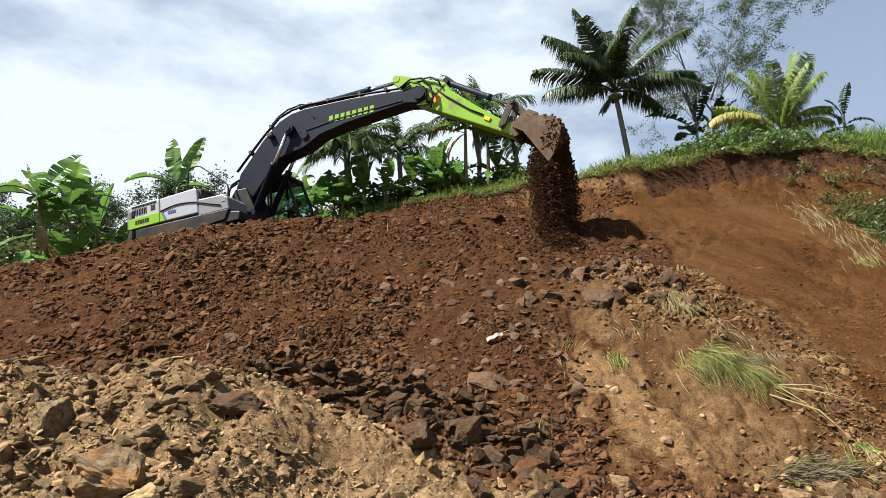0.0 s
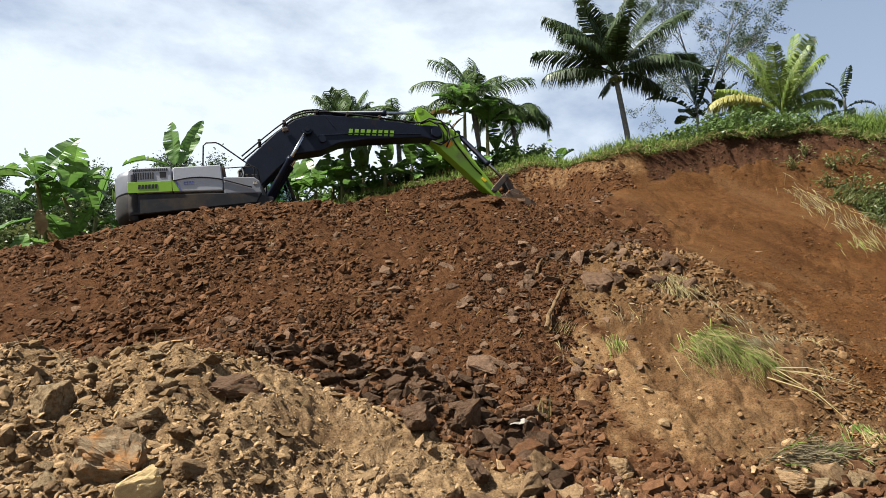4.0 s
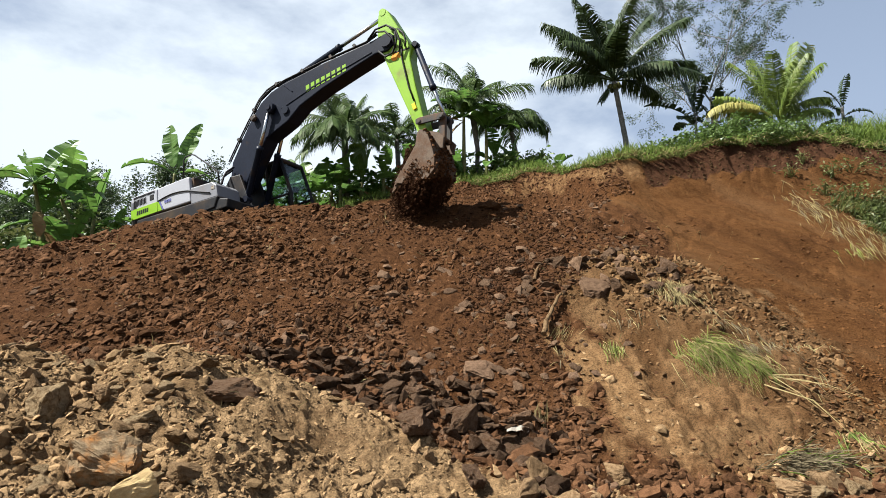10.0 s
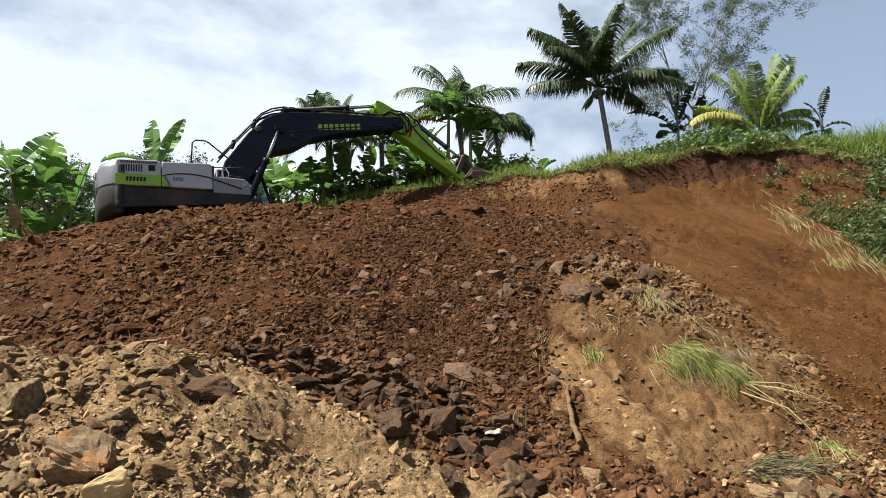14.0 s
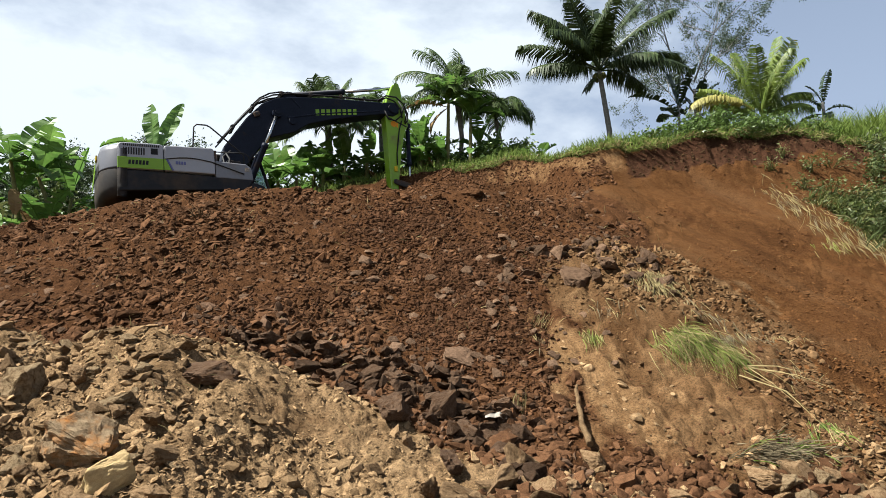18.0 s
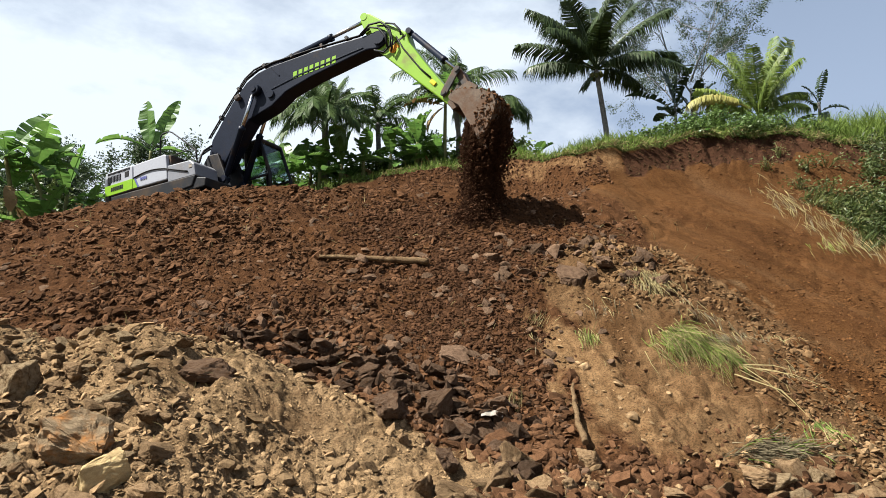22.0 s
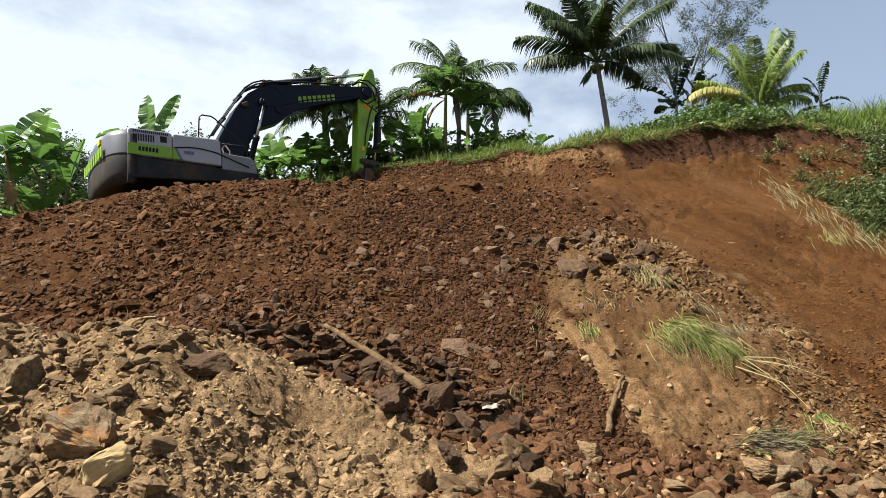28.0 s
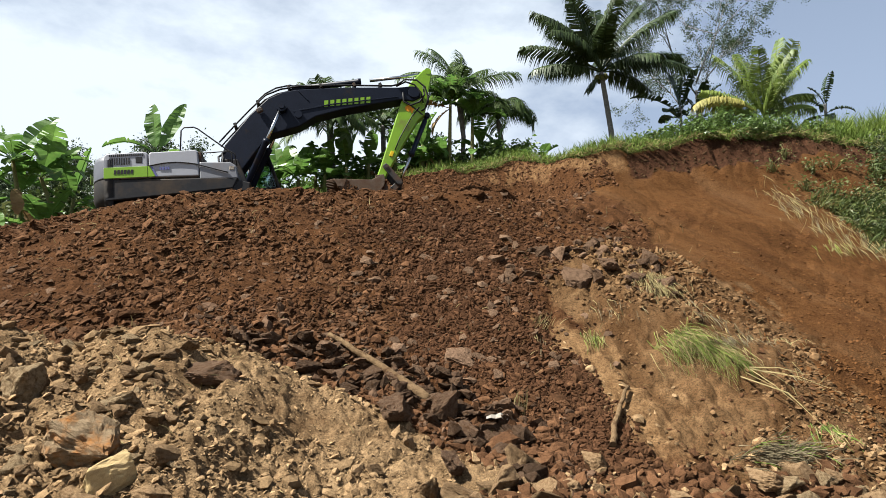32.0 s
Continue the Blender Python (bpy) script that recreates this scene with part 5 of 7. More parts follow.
def banana_plant(seed, x, y, z, height, leaves, length, label, mat=None, elev=(20, 85), torn=0.3, dry=1, width=0.5, lean=0.0, leafset=None, brown=()):
    rng = np.random.default_rng(seed)
    plant = thing("banana_plant", Matrix.Translation((x, y, z)), label, "banana plant")
    top = Vector((lean, 0, height))
    part("stem", trunk_bm([(0, 0, -0.2), (lean * 0.3, 0, height * 0.5), top], 0.085, 0.05, False, 10), MAT_BARK if mat == MAT_BANANA_DARK else MAT_BANANA_STEM, plant, "green and brown banana stem")
    for h, e, fall, ln, wide, tip in leafset or ():
        ob = new("leaf", banana_leaf_mesh(rng, ln, wide, e, fall, mat or MAT_BANANA, torn))
        ob.parent = plant
        ob.matrix_basis = Matrix.Translation(top) @ Matrix.Rotation(radians(tip), 4, "Y") @ Matrix.Rotation(radians(h), 4, "Z")
    for h, e, fall, ln, wide in brown:
        ob = new("dead_leaf", banana_leaf_mesh(rng, ln, wide, e, fall, MAT_BANANA_DRY, 0.7))
        ob.parent = plant
        ob.matrix_basis = Matrix.Translation(top - Vector((0, 0, 0.15))) @ Matrix.Rotation(radians(h), 4, "Z")
        tagged(ob, "dry brown collapsed leaf")
    for i in range(0 if leafset else leaves):
        f = i / max(1, leaves - 1)
        e = elev[1] + (elev[0] - elev[1]) * f + rng.uniform(-8, 8)
        me = banana_leaf_mesh(rng, length * rng.uniform(0.8, 1.1), 0.95 * width * rng.uniform(0.85, 1.15), e, rng.uniform(5, 40) if e > 55 else rng.uniform(20, 95), mat or MAT_BANANA, torn)
        ob = new("leaf", me)
        ob.parent = plant
        h = i * 137.5 + rng.uniform(-20, 20)
        ob.matrix_basis = Matrix.Translation(top - Vector((0, 0, 0.25 * f * height))) @ Matrix.Rotation(radians(h), 4, "Z")
    for i in range(dry):
        me = banana_leaf_mesh(rng, length * 0.7, width * 0.7, -30, 60, MAT_BANANA_DRY, 0.6)
        ob = new("dead_leaf", me)
        ob.parent = plant
        ob.matrix_basis = Matrix.Translation(top * 0.7) @ Matrix.Rotation(rng.uniform(0, 6.28), 4, "Z")
        tagged(ob, "dry brown hanging leaf")
    return plant


def leaf_cloud(name, rng, centres, size, mat, long=1.8, up=0.2):
    """Many single leaves, each a bent quad pair, in one mesh."""
    n = len(centres)
    d = rng.normal(size=(n, 3))
    d[:, 2] = d[:, 2] * 0.6 + up
    d /= np.linalg.norm(d, axis=1)[:, None]
    s = np.cross(d, rng.normal(size=(n, 3)))
    s /= np.linalg.norm(s, axis=1)[:, None]
    ln = size * rng.uniform(0.6, 1.4, n)[:, None]
    a = centres
    m = a + d * ln * 0.5 * long + s * 0
    t = a + d * ln * long - np.array([0, 0, 1]) * ln * 0.3
    v = np.stack([a, m + s * ln * 0.4, t, m - s * ln * 0.4], 1).reshape(-1, 3)
    f = np.arange(n * 4).reshape(-1, 4)
    return mesh_arrays(name, v, f, mat)


def airy_tree(seed, x, y, z, height, spread, leaves, leaf, label, mat, spread_leaf=0.022, lean=0.0, thin=1.0, forks=3):
    """Tapered trunk, forked limbs and a loose crown with gaps."""
    rng = np.random.default_rng(seed)
    tree = thing("broadleaf_tree", Matrix.Translation((x, y, z)), label, "tree")
    bm = trunk_bm([(0, 0, -0.3), (lean * 0.3, 0, height * 0.3), (lean * 0.5, 0, height * 0.5)], height * 0.022 * thin, height * 0.014 * thin, False, 8)
    ends = []

    def limb(p, d, length, r, depth):
        q = p + d * length
        bm_tube([p, p.lerp(q, 0.5) + Vector(rng.normal(size=3)) * 0.05 * length, q], [r, r * 0.8, r * 0.55], 5, bm)
        ends.append((p.lerp(q, 0.6), q))
        if depth:
            for _ in range(3 if depth > 1 else 2):
                nd = (d + Vector(rng.normal(size=3)) * 0.55 + Vector((0, 0, 0.12))).normalized()
                limb(q, nd, length * rng.uniform(0.55, 0.85), r * 0.55, depth - 1)

    for k in range(6):
        a = k * 2.4 + rng.uniform(-0.3, 0.3)
        p = Vector((lean * 0.3, 0, height * (0.28 + 0.05 * k)))
        limb(p, Vector((math.cos(a) * spread, math.sin(a) * spread, rng.uniform(0.5, 1.1))).normalized(), height * 0.20, height * 0.009 * thin, forks)
    part("trunk", bm, MAT_BARK, tree, "thin grey trunk with forked limbs")
    a, b = np.array([list(p) for p, q in ends]), np.array([list(q) for p, q in ends])
    k = rng.integers(0, len(ends), leaves)
    pick = a[k] + (b - a)[k] * rng.uniform(-0.3, 1.2, (leaves, 1))
    c = pick + rng.normal(size=(leaves, 3)) * height * spread_leaf
    crown = new("crown", leaf_cloud("crown", rng, c, leaf, mat))
    crown.parent = tree
    tagged(crown, "loose crown of small leaves", kind="stuff")
    return tree


def shrub(seed, x, y, z, rx, rz, n, leaf, label, mat):
    rng = np.random.default_rng(seed)
    bush = thing("shrub", Matrix.Translation((x, y, z)), label, "shrub")
    bm = None
    c = []
    for k in range(9):
        a, e = rng.uniform(0, 6.28), rng.uniform(0.5, 1.4)
        tip = Vector((math.cos(a) * math.cos(e) * rx, math.sin(a) * math.cos(e) * rx, math.sin(e) * rz * rng.uniform(0.6, 1.1)))
        bm = bm_tube([(0, 0, -0.1), tip * 0.5 + Vector((0, 0, 0.08)), tip], [0.014, 0.01, 0.004], 5, bm)
        m = n // 9
        s = rng.uniform(0.25, 1.0, m)[:, None]
        c.append(np.array(list(tip))[None] * s + rng.normal(size=(m, 3)) * 0.16 * rx)
    part("woody_base", bm, MAT_BANANA_STEM, bush)
    ob = tagged(new("foliage", leaf_cloud("foliage", rng, np.concatenate(c), leaf, mat, 1.9)), kind="stuff")
    ob.parent = bush
    return bush


def blades_mesh(name, rng, roots, lengths, mat, lay=None, spread=0.35, width=0.008, bend=0.5):
    """Grass blades, each bent once; lay: the way in which they lean."""
    n = len(roots)
    d = rng.normal(size=(n, 3)) * spread
    d[:, 2] = np.abs(d[:, 2]) * 0.3 + 1.0
    if lay is not None:
        d = d * 0.35 + np.asarray(lay)[None] + rng.normal(size=(n, 3)) * spread * 0.6
    d /= np.linalg.norm(d, axis=1)[:, None]
    fall = rng.normal(size=(n, 3)) * 0.5
    fall[:, 2] = -np.abs(fall[:, 2]) - 0.3
    side = np.cross(d, rng.normal(size=(n, 3)))
    side /= np.linalg.norm(side, axis=1)[:, None]
    L = lengths[:, None]
    m = roots + d * L * 0.55
    t = m + (d + fall * bend) / np.linalg.norm(d + fall * bend, axis=1)[:, None] * L * 0.45
    w = side * width * rng.uniform(0.7, 1.4, n)[:, None]
    v = np.stack([roots - w, roots + w, m + w * 0.8, m - w * 0.8, t + w * 0.15, t - w * 0.15], 1).reshape(-1, 3)
    k = (np.arange(n) * 6)[:, None]
    f = np.concatenate([k + np.array([[0, 1, 2, 3]]), k + np.array([[3, 2, 4, 5]])], 0)
    return mesh_arrays(name, v, f, mat)


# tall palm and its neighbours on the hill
tall = coconut_palm(41, 7.03, 26.0, (6.66, 26.0, 14.0), gz(7.03, 26.0), 0, 3.6, MAT_PALM_BACKLIT, "tall coconut palm on the hill, drooping fronds coloured dark as backlit", r=(0.115, 0.090), leaflet=0.95, pairs=92, hang=1.5, width=0.050, fronds=(
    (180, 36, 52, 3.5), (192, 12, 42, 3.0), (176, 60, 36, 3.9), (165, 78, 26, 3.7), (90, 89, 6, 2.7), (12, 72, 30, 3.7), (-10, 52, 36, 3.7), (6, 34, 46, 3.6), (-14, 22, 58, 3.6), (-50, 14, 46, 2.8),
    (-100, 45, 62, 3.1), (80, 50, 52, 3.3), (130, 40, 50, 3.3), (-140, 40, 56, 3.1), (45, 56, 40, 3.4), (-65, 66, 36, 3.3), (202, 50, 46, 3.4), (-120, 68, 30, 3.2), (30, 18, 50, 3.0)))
add_frond(tall, np.random.default_rng(6), Vector((-0.45, 0, 14.0 - gz(7.03, 26.0) - 0.1)), 215, 1.0, -52, 20, MAT_PALM_BACKLIT, 0.4, 30, 1.2, "short dead dark frond hanging by the trunk", 0.04)
coconut_palm(52, 1.04, 24.0, (0.81, 24.0, 11.98), gz(1.04, 24.0), 0, 2.3, MAT_PALM, "mid-sized coconut palm above banana plants", r=(0.085, 0.070), leaflet=0.68, pairs=66, hang=1.2, nuts=False, width=0.030, fronds=(
    (172, 74, 62, 2.5), (120, 84, 30, 2.3), (60, 80, 40, 2.3), (180, 46, 82, 2.5), (190, 20, 80, 1.9), (0, 46, 64, 2.6), (-10, 20, 84, 2.0), (100, 82, 40, 1.8), (22, 64, 48, 1.9), (-90, 50, 80, 1.7), (-55, 30, 80, 1.8), (90, 45, 60, 1.9), (140, 55, 70, 2.0), (-130, 35, 85, 1.9), (160, 80, 46, 2.2), (185, 5, 70, 1.9), (-5, 5, 70, 1.9), (-100, 15, 70, 1.6), (-60, 0, 60, 1.6)))
coconut_palm(53, 1.04, 24.1, (0.95, 24.1, 12.0), gz(1.04, 24.1), 0, 1.8, MAT_PALM, "furled spear frond of a coconut palm", r=(0.05, 0.04), leaflet=0.20, pairs=50, hang=0.3, nuts=False, width=0.03, fronds=((25, 85, 4, 1.9),))
coconut_palm(63, 2.6, 25.0, (2.4, 25.0, 11.45), gz(2.6, 25.0), 0, 1.9, MAT_PALM, "low coconut palm with arched hanging fronds", r=(0.10, 0.08), leaflet=0.75, pairs=70, hang=1.5, nuts=False, width=0.030, fronds=(
    (0, 60, 150, 2.0), (180, 58, 150, 2.1), (-45, 62, 160, 2.0), (-135, 60, 160, 2.0), (-90, 55, 150, 1.9), (20, 66, 140, 1.9), (160, 68, 140, 1.9), (90, 60, 140, 1.9), (-20, 40, 140, 1.8), (200, 40, 140, 1.8)))
coconut_palm(74, -3.6, 23.0, (-3.65, 23.0, 10.55), gz(-3.6, 23.0), 0, 2.2, MAT_PALM, "young coconut palm with upright spikes and long hanging fronds", r=(0.13, 0.11), leaflet=0.70, pairs=70, hang=1.4, nuts=False, width=0.030, fronds=(
    (90, 86, 10, 1.6), (165, 70, 14, 1.5), (15, 72, 14, 1.6), (120, 80, 12, 1.6), (-120, 78, 16, 1.5), (180, 50, 78, 2.1), (0, 52, 74, 2.1), (190, 22, 80, 2.0), (-10, 24, 80, 1.9), (174, 62, 26, 1.6), (6, 66, 24, 1.5), (140, 55, 50, 1.5), (40, 55, 50, 1.5),
    (-100, 25, 95, 2.4), (-60, 20, 90, 2.2), (-140, 22, 92, 2.2), (-25, 12, 85, 1.7), (-160, 10, 85, 1.7), (-95, 12, 85, 2.5), (-75, 15, 88, 2.4), (-115, 15, 88, 2.4), (-90, 0, 75, 2.3), (-50, -8, 70, 2.3), (-130, -8, 70, 2.3), (-80, 50, 110, 2.2)))
coconut_palm(75, -1.9, 24.0, (-1.88, 24.0, 10.75), gz(-1.9, 24.0), 14, 1.8, MAT_PALM, "small coconut palm among banana plants", r=(0.10, 0.08), elev=(-5, 85), leaflet=0.55, pairs=56, hang=1.2, nuts=False, droop=(55, 100), width=0.028)
young = coconut_palm(96, 12.19, 24.0, (12.19, 24.0, 11.2), gz(12.19, 24.0), 0, 3.0, MAT_PALM_YOUNG, "bright young coconut palm with upright fronds on the hill", r=(0.15, 0.13), leaflet=0.70, pairs=112, hang=1.7, nuts=False, width=0.030, fronds=(
    (-95, 87, 14, 3.2), (100, 85, 12, 3.0), (10, 79, 6, 3.5), (175, 70, 34, 3.2), (180, 56, 58, 2.7), (186, 36, 54, 2.1), (0, 64, 82, 2.3), (-20, 72, 40, 2.7), (-60, 72, 40, 2.7), (-120, 74, 34, 2.8), (30, 80, 24, 3.0), (160, 80, 22, 2.9), (-8, 46, 70, 1.8)))
add_frond(young, np.random.default_rng(5), Vector((-0.45, -0.3, 11.55 - gz(12.19, 24.0))), 183, 2.8, 36, 92, MAT_PALM_YELLOW, 0.75, 130, 1.7, "yellowed arching frond", 0.040)

# banana plants by the near edge of the slope, behind the machine and on the hill
G = "banana plants"
def banana(seed, bx, by, h, n, ln, label, extra):
    tagged(banana_plant(seed, bx, by, gz(bx, by), h, n, ln, label, **extra), group=G)


banana(201, -10.95, 18.4, 2.75, 0, 1.5, "tall banana plant with a broad raised leaf beside the dumped soil", dict(lean=-0.54, torn=0.25, dry=1, leafset=(
    (80, 84, 10, 1.65, 0.62, 34), (95, 86, 4, 1.1, 0.12, -26), (190, 16, 52, 1.5, 0.55, 0), (-30, 30, 95, 1.5, 0.6, 0), (-120, 25, 85, 1.4, 0.6, 0), (160, 45, 80, 1.4, 0.5, 0), (-70, 50, 100, 1.4, 0.6, 0))))
banana(202, -10.05, 18.8, 2.45, 0, 1.5, "leaning banana plant with broad hanging leaves", dict(lean=-0.85, torn=0.3, dry=2, leafset=(
    (-62, 82, 62, 1.7, 0.78, 12), (88, 82, 12, 1.55, 0.6, 4), (85, 86, 6, 1.35, 0.30, 44), (0, 40, 95, 1.4, 0.5, 0), (-45, 22, 85, 1.4, 0.55, 0), (182, 32, 85, 1.3, 0.5, 0), (20, 60, 80, 1.5, 0.5, 0), (-110, 40, 90, 1.3, 0.6, 0))))
banana(203, -9.6, 19.4, 1.5, 6, 1.1, "banana plant with brown hanging dead leaves", dict(elev=(-15, 70), width=0.42, dry=4))
banana(221, -11.7, 19.3, 2.3, 9, 1.6, "dense green banana plant in the back row", dict(elev=(-15, 84), width=0.48, torn=0.4))
banana(204, -10.4, 19.7, 1.9, 8, 1.5, "dark banana plant in the back row", dict(elev=(-10, 82), width=0.45, torn=0.4))
banana(218, -11.45, 17.9, 0.45, 0, 1.0, "low banana sucker with a broad upright light leaf", dict(leafset=((88, 85, 8, 1.15, 0.56, 3), (150, 30, 70, 1.1, 0.5, 0), (0, 35, 80, 1.1, 0.5, 0), (-60, 20, 70, 1.0, 0.5, 0), (-140, 25, 60, 1.0, 0.5, 0))))
banana(205, -9.5, 23.0, 9.15 - gz(-9.3, 23.0), 0, 2.0, "banana plant with two upright leaves behind the machine", dict(torn=0.14, dry=0, leafset=((82, 85, 6, 1.95, 0.62, -13), (98, 85, 5, 2.1, 0.52, 21), (182, 34, 66, 2.0, 0.5, 0), (10, 20, 60, 1.3, 0.4, 0))))
banana(232, -0.35, 23.3, 1.0, 8, 1.3, "green banana plant beside slim palm trunks", dict(elev=(5, 85), width=0.45))
banana(233, 1.7, 23.9, 1.1, 8, 1.4, "banana plant under arched palm fronds", dict(elev=(0, 80), width=0.45))
banana(234, 2.3, 24.2, 1.0, 8, 1.3, "banana plant under arched palm fronds", dict(elev=(-5, 75), width=0.45))
banana(206, -5.15, 22.6, 1.05, 0, 1.5, "bright green banana plant behind the machine", dict(torn=0.2, dry=0, leafset=((85, 84, 10, 1.55, 0.60, -14), (95, 82, 14, 1.5, 0.55, 14), (88, 86, 6, 1.2, 0.30, 30), (180, 48, 70, 1.4, 0.5, 0), (0, 45, 75, 1.4, 0.5, 0), (-60, 60, 70, 1.3, 0.5, 0), (-120, 55, 70, 1.3, 0.5, 0), (-90, 30, 70, 1.2, 0.5, 0))))
banana(207, -4.45, 22.2, 0.9, 0, 1.4, "bright green low banana plant with a level leaf", dict(torn=0.2, dry=0, leafset=((95, 80, 20, 1.5, 0.55, -20), (182, 38, 62, 1.4, 0.42, 0), (80, 82, 12, 1.5, 0.5, 10), (0, 50, 70, 1.3, 0.5, 0), (-70, 50, 80, 1.3, 0.5, 0), (-120, 35, 70, 1.2, 0.5, 0))))
banana(208, -3.6, 22.3, 0.8, 7, 1.5, "banana plant among young palms", dict(elev=(0, 80)))
banana(209, -2.2, 22.7, 0.9, 7, 1.3, "low banana plant with broad leaves", dict(elev=(0, 85)))
banana(210, -1.3, 22.9, 0.8, 7, 1.2, "low banana plant at the grass edge", dict(elev=(0, 80)))
banana(211, -0.4, 23.0, 1.1, 7, 1.4, "banana plant beside a palm trunk", dict(elev=(0, 80)))
banana(212, 0.55, 23.3, 11.35 - gz(0.55, 23.3), 0, 1.4, "tall banana plant with a brown collapsed leaf", dict(dry=0, torn=0.55, brown=((184, 14, 40, 1.5, 0.45), (-160, -40, 45, 1.3, 0.4)), leafset=(
    (80, 80, 20, 1.75, 0.36, 30), (95, 78, 24, 1.6, 0.38, -26), (85, 76, 30, 1.6, 0.38, 8), (-90, 60, 75, 1.4, 0.40, 0), (185, 25, 85, 1.3, 0.45, 0), (0, 50, 80, 1.5, 0.36, 0), (-60, 60, 80, 1.4, 0.38, 0), (-120, 55, 80, 1.4, 0.38, 0), (170, 60, 70, 1.5, 0.36, 0), (90, 70, 40, 1.4, 0.5, -10), (-40, 30, 80, 1.3, 0.5, 0))))
banana(235, 1.35, 23.4, 10.9 - gz(1.35, 23.4), 0, 1.4, "slim banana plant beside palm trunks", dict(dry=0, torn=0.35, leafset=(
    (80, 76, 30, 1.4, 0.5, 14), (-80, 60, 85, 1.3, 0.55, 0), (10, 40, 85, 1.4, 0.5, 0), (175, 55, 80, 1.4, 0.5, 0), (-130, 45, 85, 1.3, 0.5, 0), (-30, 55, 80, 1.3, 0.5, 0))))
banana(214, 3.0, 23.6, 0.4, 7, 1.1, "dark low banana plant", dict(elev=(-15, 45), width=0.4))
banana(215, 3.9, 24.5, 0.9, 6, 1.2, "dark banana plant at the hill edge", dict(elev=(-15, 50), width=0.4))
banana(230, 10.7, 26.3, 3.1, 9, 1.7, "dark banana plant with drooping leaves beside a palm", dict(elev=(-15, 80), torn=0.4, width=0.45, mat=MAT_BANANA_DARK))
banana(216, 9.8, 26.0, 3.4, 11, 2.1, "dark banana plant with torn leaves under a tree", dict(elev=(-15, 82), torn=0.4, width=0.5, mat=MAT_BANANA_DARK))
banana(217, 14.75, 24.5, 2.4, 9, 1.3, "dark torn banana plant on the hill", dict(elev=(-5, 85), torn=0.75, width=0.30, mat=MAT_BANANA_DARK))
banana(219, -5.9, 22.9, 1.0, 7, 1.4, "banana plant behind the machine", dict(elev=(0, 80)))
banana(236, -4.0, 22.9, 1.1, 7, 1.4, "banana plant behind the machine", dict(elev=(5, 82)))
banana(222, -10.4, 18.5, 0.9, 8, 1.3, "low banana plant beside the dumped soil", dict(elev=(-15, 75), width=0.55))
banana(223, -12.4, 17.9, 1.2, 8, 1.3, "broad-leaved banana plant beside the dumped soil", dict(elev=(-15, 75), width=0.6))
banana(224, -2.9, 22.3, 0.8, 8, 1.5, "lush banana plant behind the machine", dict(elev=(-5, 80), width=0.6))
banana(226, -0.8, 24.0, 0.9, 8, 1.5, "lush banana plant in the back row", dict(elev=(-5, 80), width=0.6))
banana(229, -7.4, 24.2, 1.4, 7, 1.7, "banana plant behind the machine", dict(elev=(-5, 60), width=0.5))
banana(220, 0.2, 23.0, 0.5, 6, 1.0, "low banana sucker at the grass edge", dict(elev=(0, 80)))

airy_tree(301, 12.9, 32.0, gz(12.9, 32.0), 12.5, 0.48, 46000, 0.045, "thin airy tree with sparse small leaves behind the palms", MAT_TREE_LEAF, 0.009, thin=0.42, forks=4)
airy_tree(302, -19.8, 42.0, 4.0, 13.0, 0.9, 34000, 0.10, "dark bushy tree in the distance", MAT_TREE_LEAF)
airy_tree(303, -27.0, 44.0, 4.0, 12.5, 0.9, 34000, 0.10, "dark bushy tree in the distance", MAT_TREE_LEAF)
airy_tree(304, -23.0, 40.0, 4.0, 10.5, 1.0, 30000, 0.10, "dark bushy tree in the distance", MAT_TREE_LEAF)

def shrubs(seed, rows, tall, leaf, label, mat, dense=1.5):
    for k, (sx, sy, rx, rz, n) in enumerate(rows):
        tagged(shrub(seed + k, sx, sy, gz(sx, sy), rx, rz * tall, int(n * dense), leaf, label, mat), group="shrubs")


shrubs(400, ((6.3, 19.3, 0.6, 0.4, 360), (6.9, 19.2, 0.7, 0.55, 500), (7.5, 19.3, 0.8, 0.75, 700), (8.1, 19.4, 0.8, 0.9, 800), (8.7, 19.3, 0.8, 0.8, 800), (9.2, 19.2, 0.7, 0.6, 600), (9.7, 19.3, 0.7, 0.5, 500), (7.8, 18.9, 0.6, 0.4, 400), (8.9, 18.9, 0.6, 0.4, 400), (10.3, 19.6, 0.7, 0.5, 500), (11.6, 19.8, 0.7, 0.5, 500)), 0.95, 0.062, "leafy green shrub on the hill edge", MAT_SHRUB)
shrubs(430, ((9.2, 17.9, 0.5, 0.25, 80), (9.8, 18.4, 0.5, 0.4, 110), (9.7, 17.3, 0.6, 0.35, 150), (10.3, 17.9, 0.6, 0.4, 190), (9.7, 16.6, 0.6, 0.30, 170), (10.3, 17.1, 0.7, 0.45, 260), (10.1, 16.2, 0.6, 0.35, 240), (10.9, 18.0, 0.7, 0.45, 260), (10.0, 15.6, 0.6, 0.35, 260), (10.8, 16.8, 0.7, 0.5, 330)), 1.0, 0.050, "sparse green weed growing on the soil bank", MAT_WEED, 0.7)
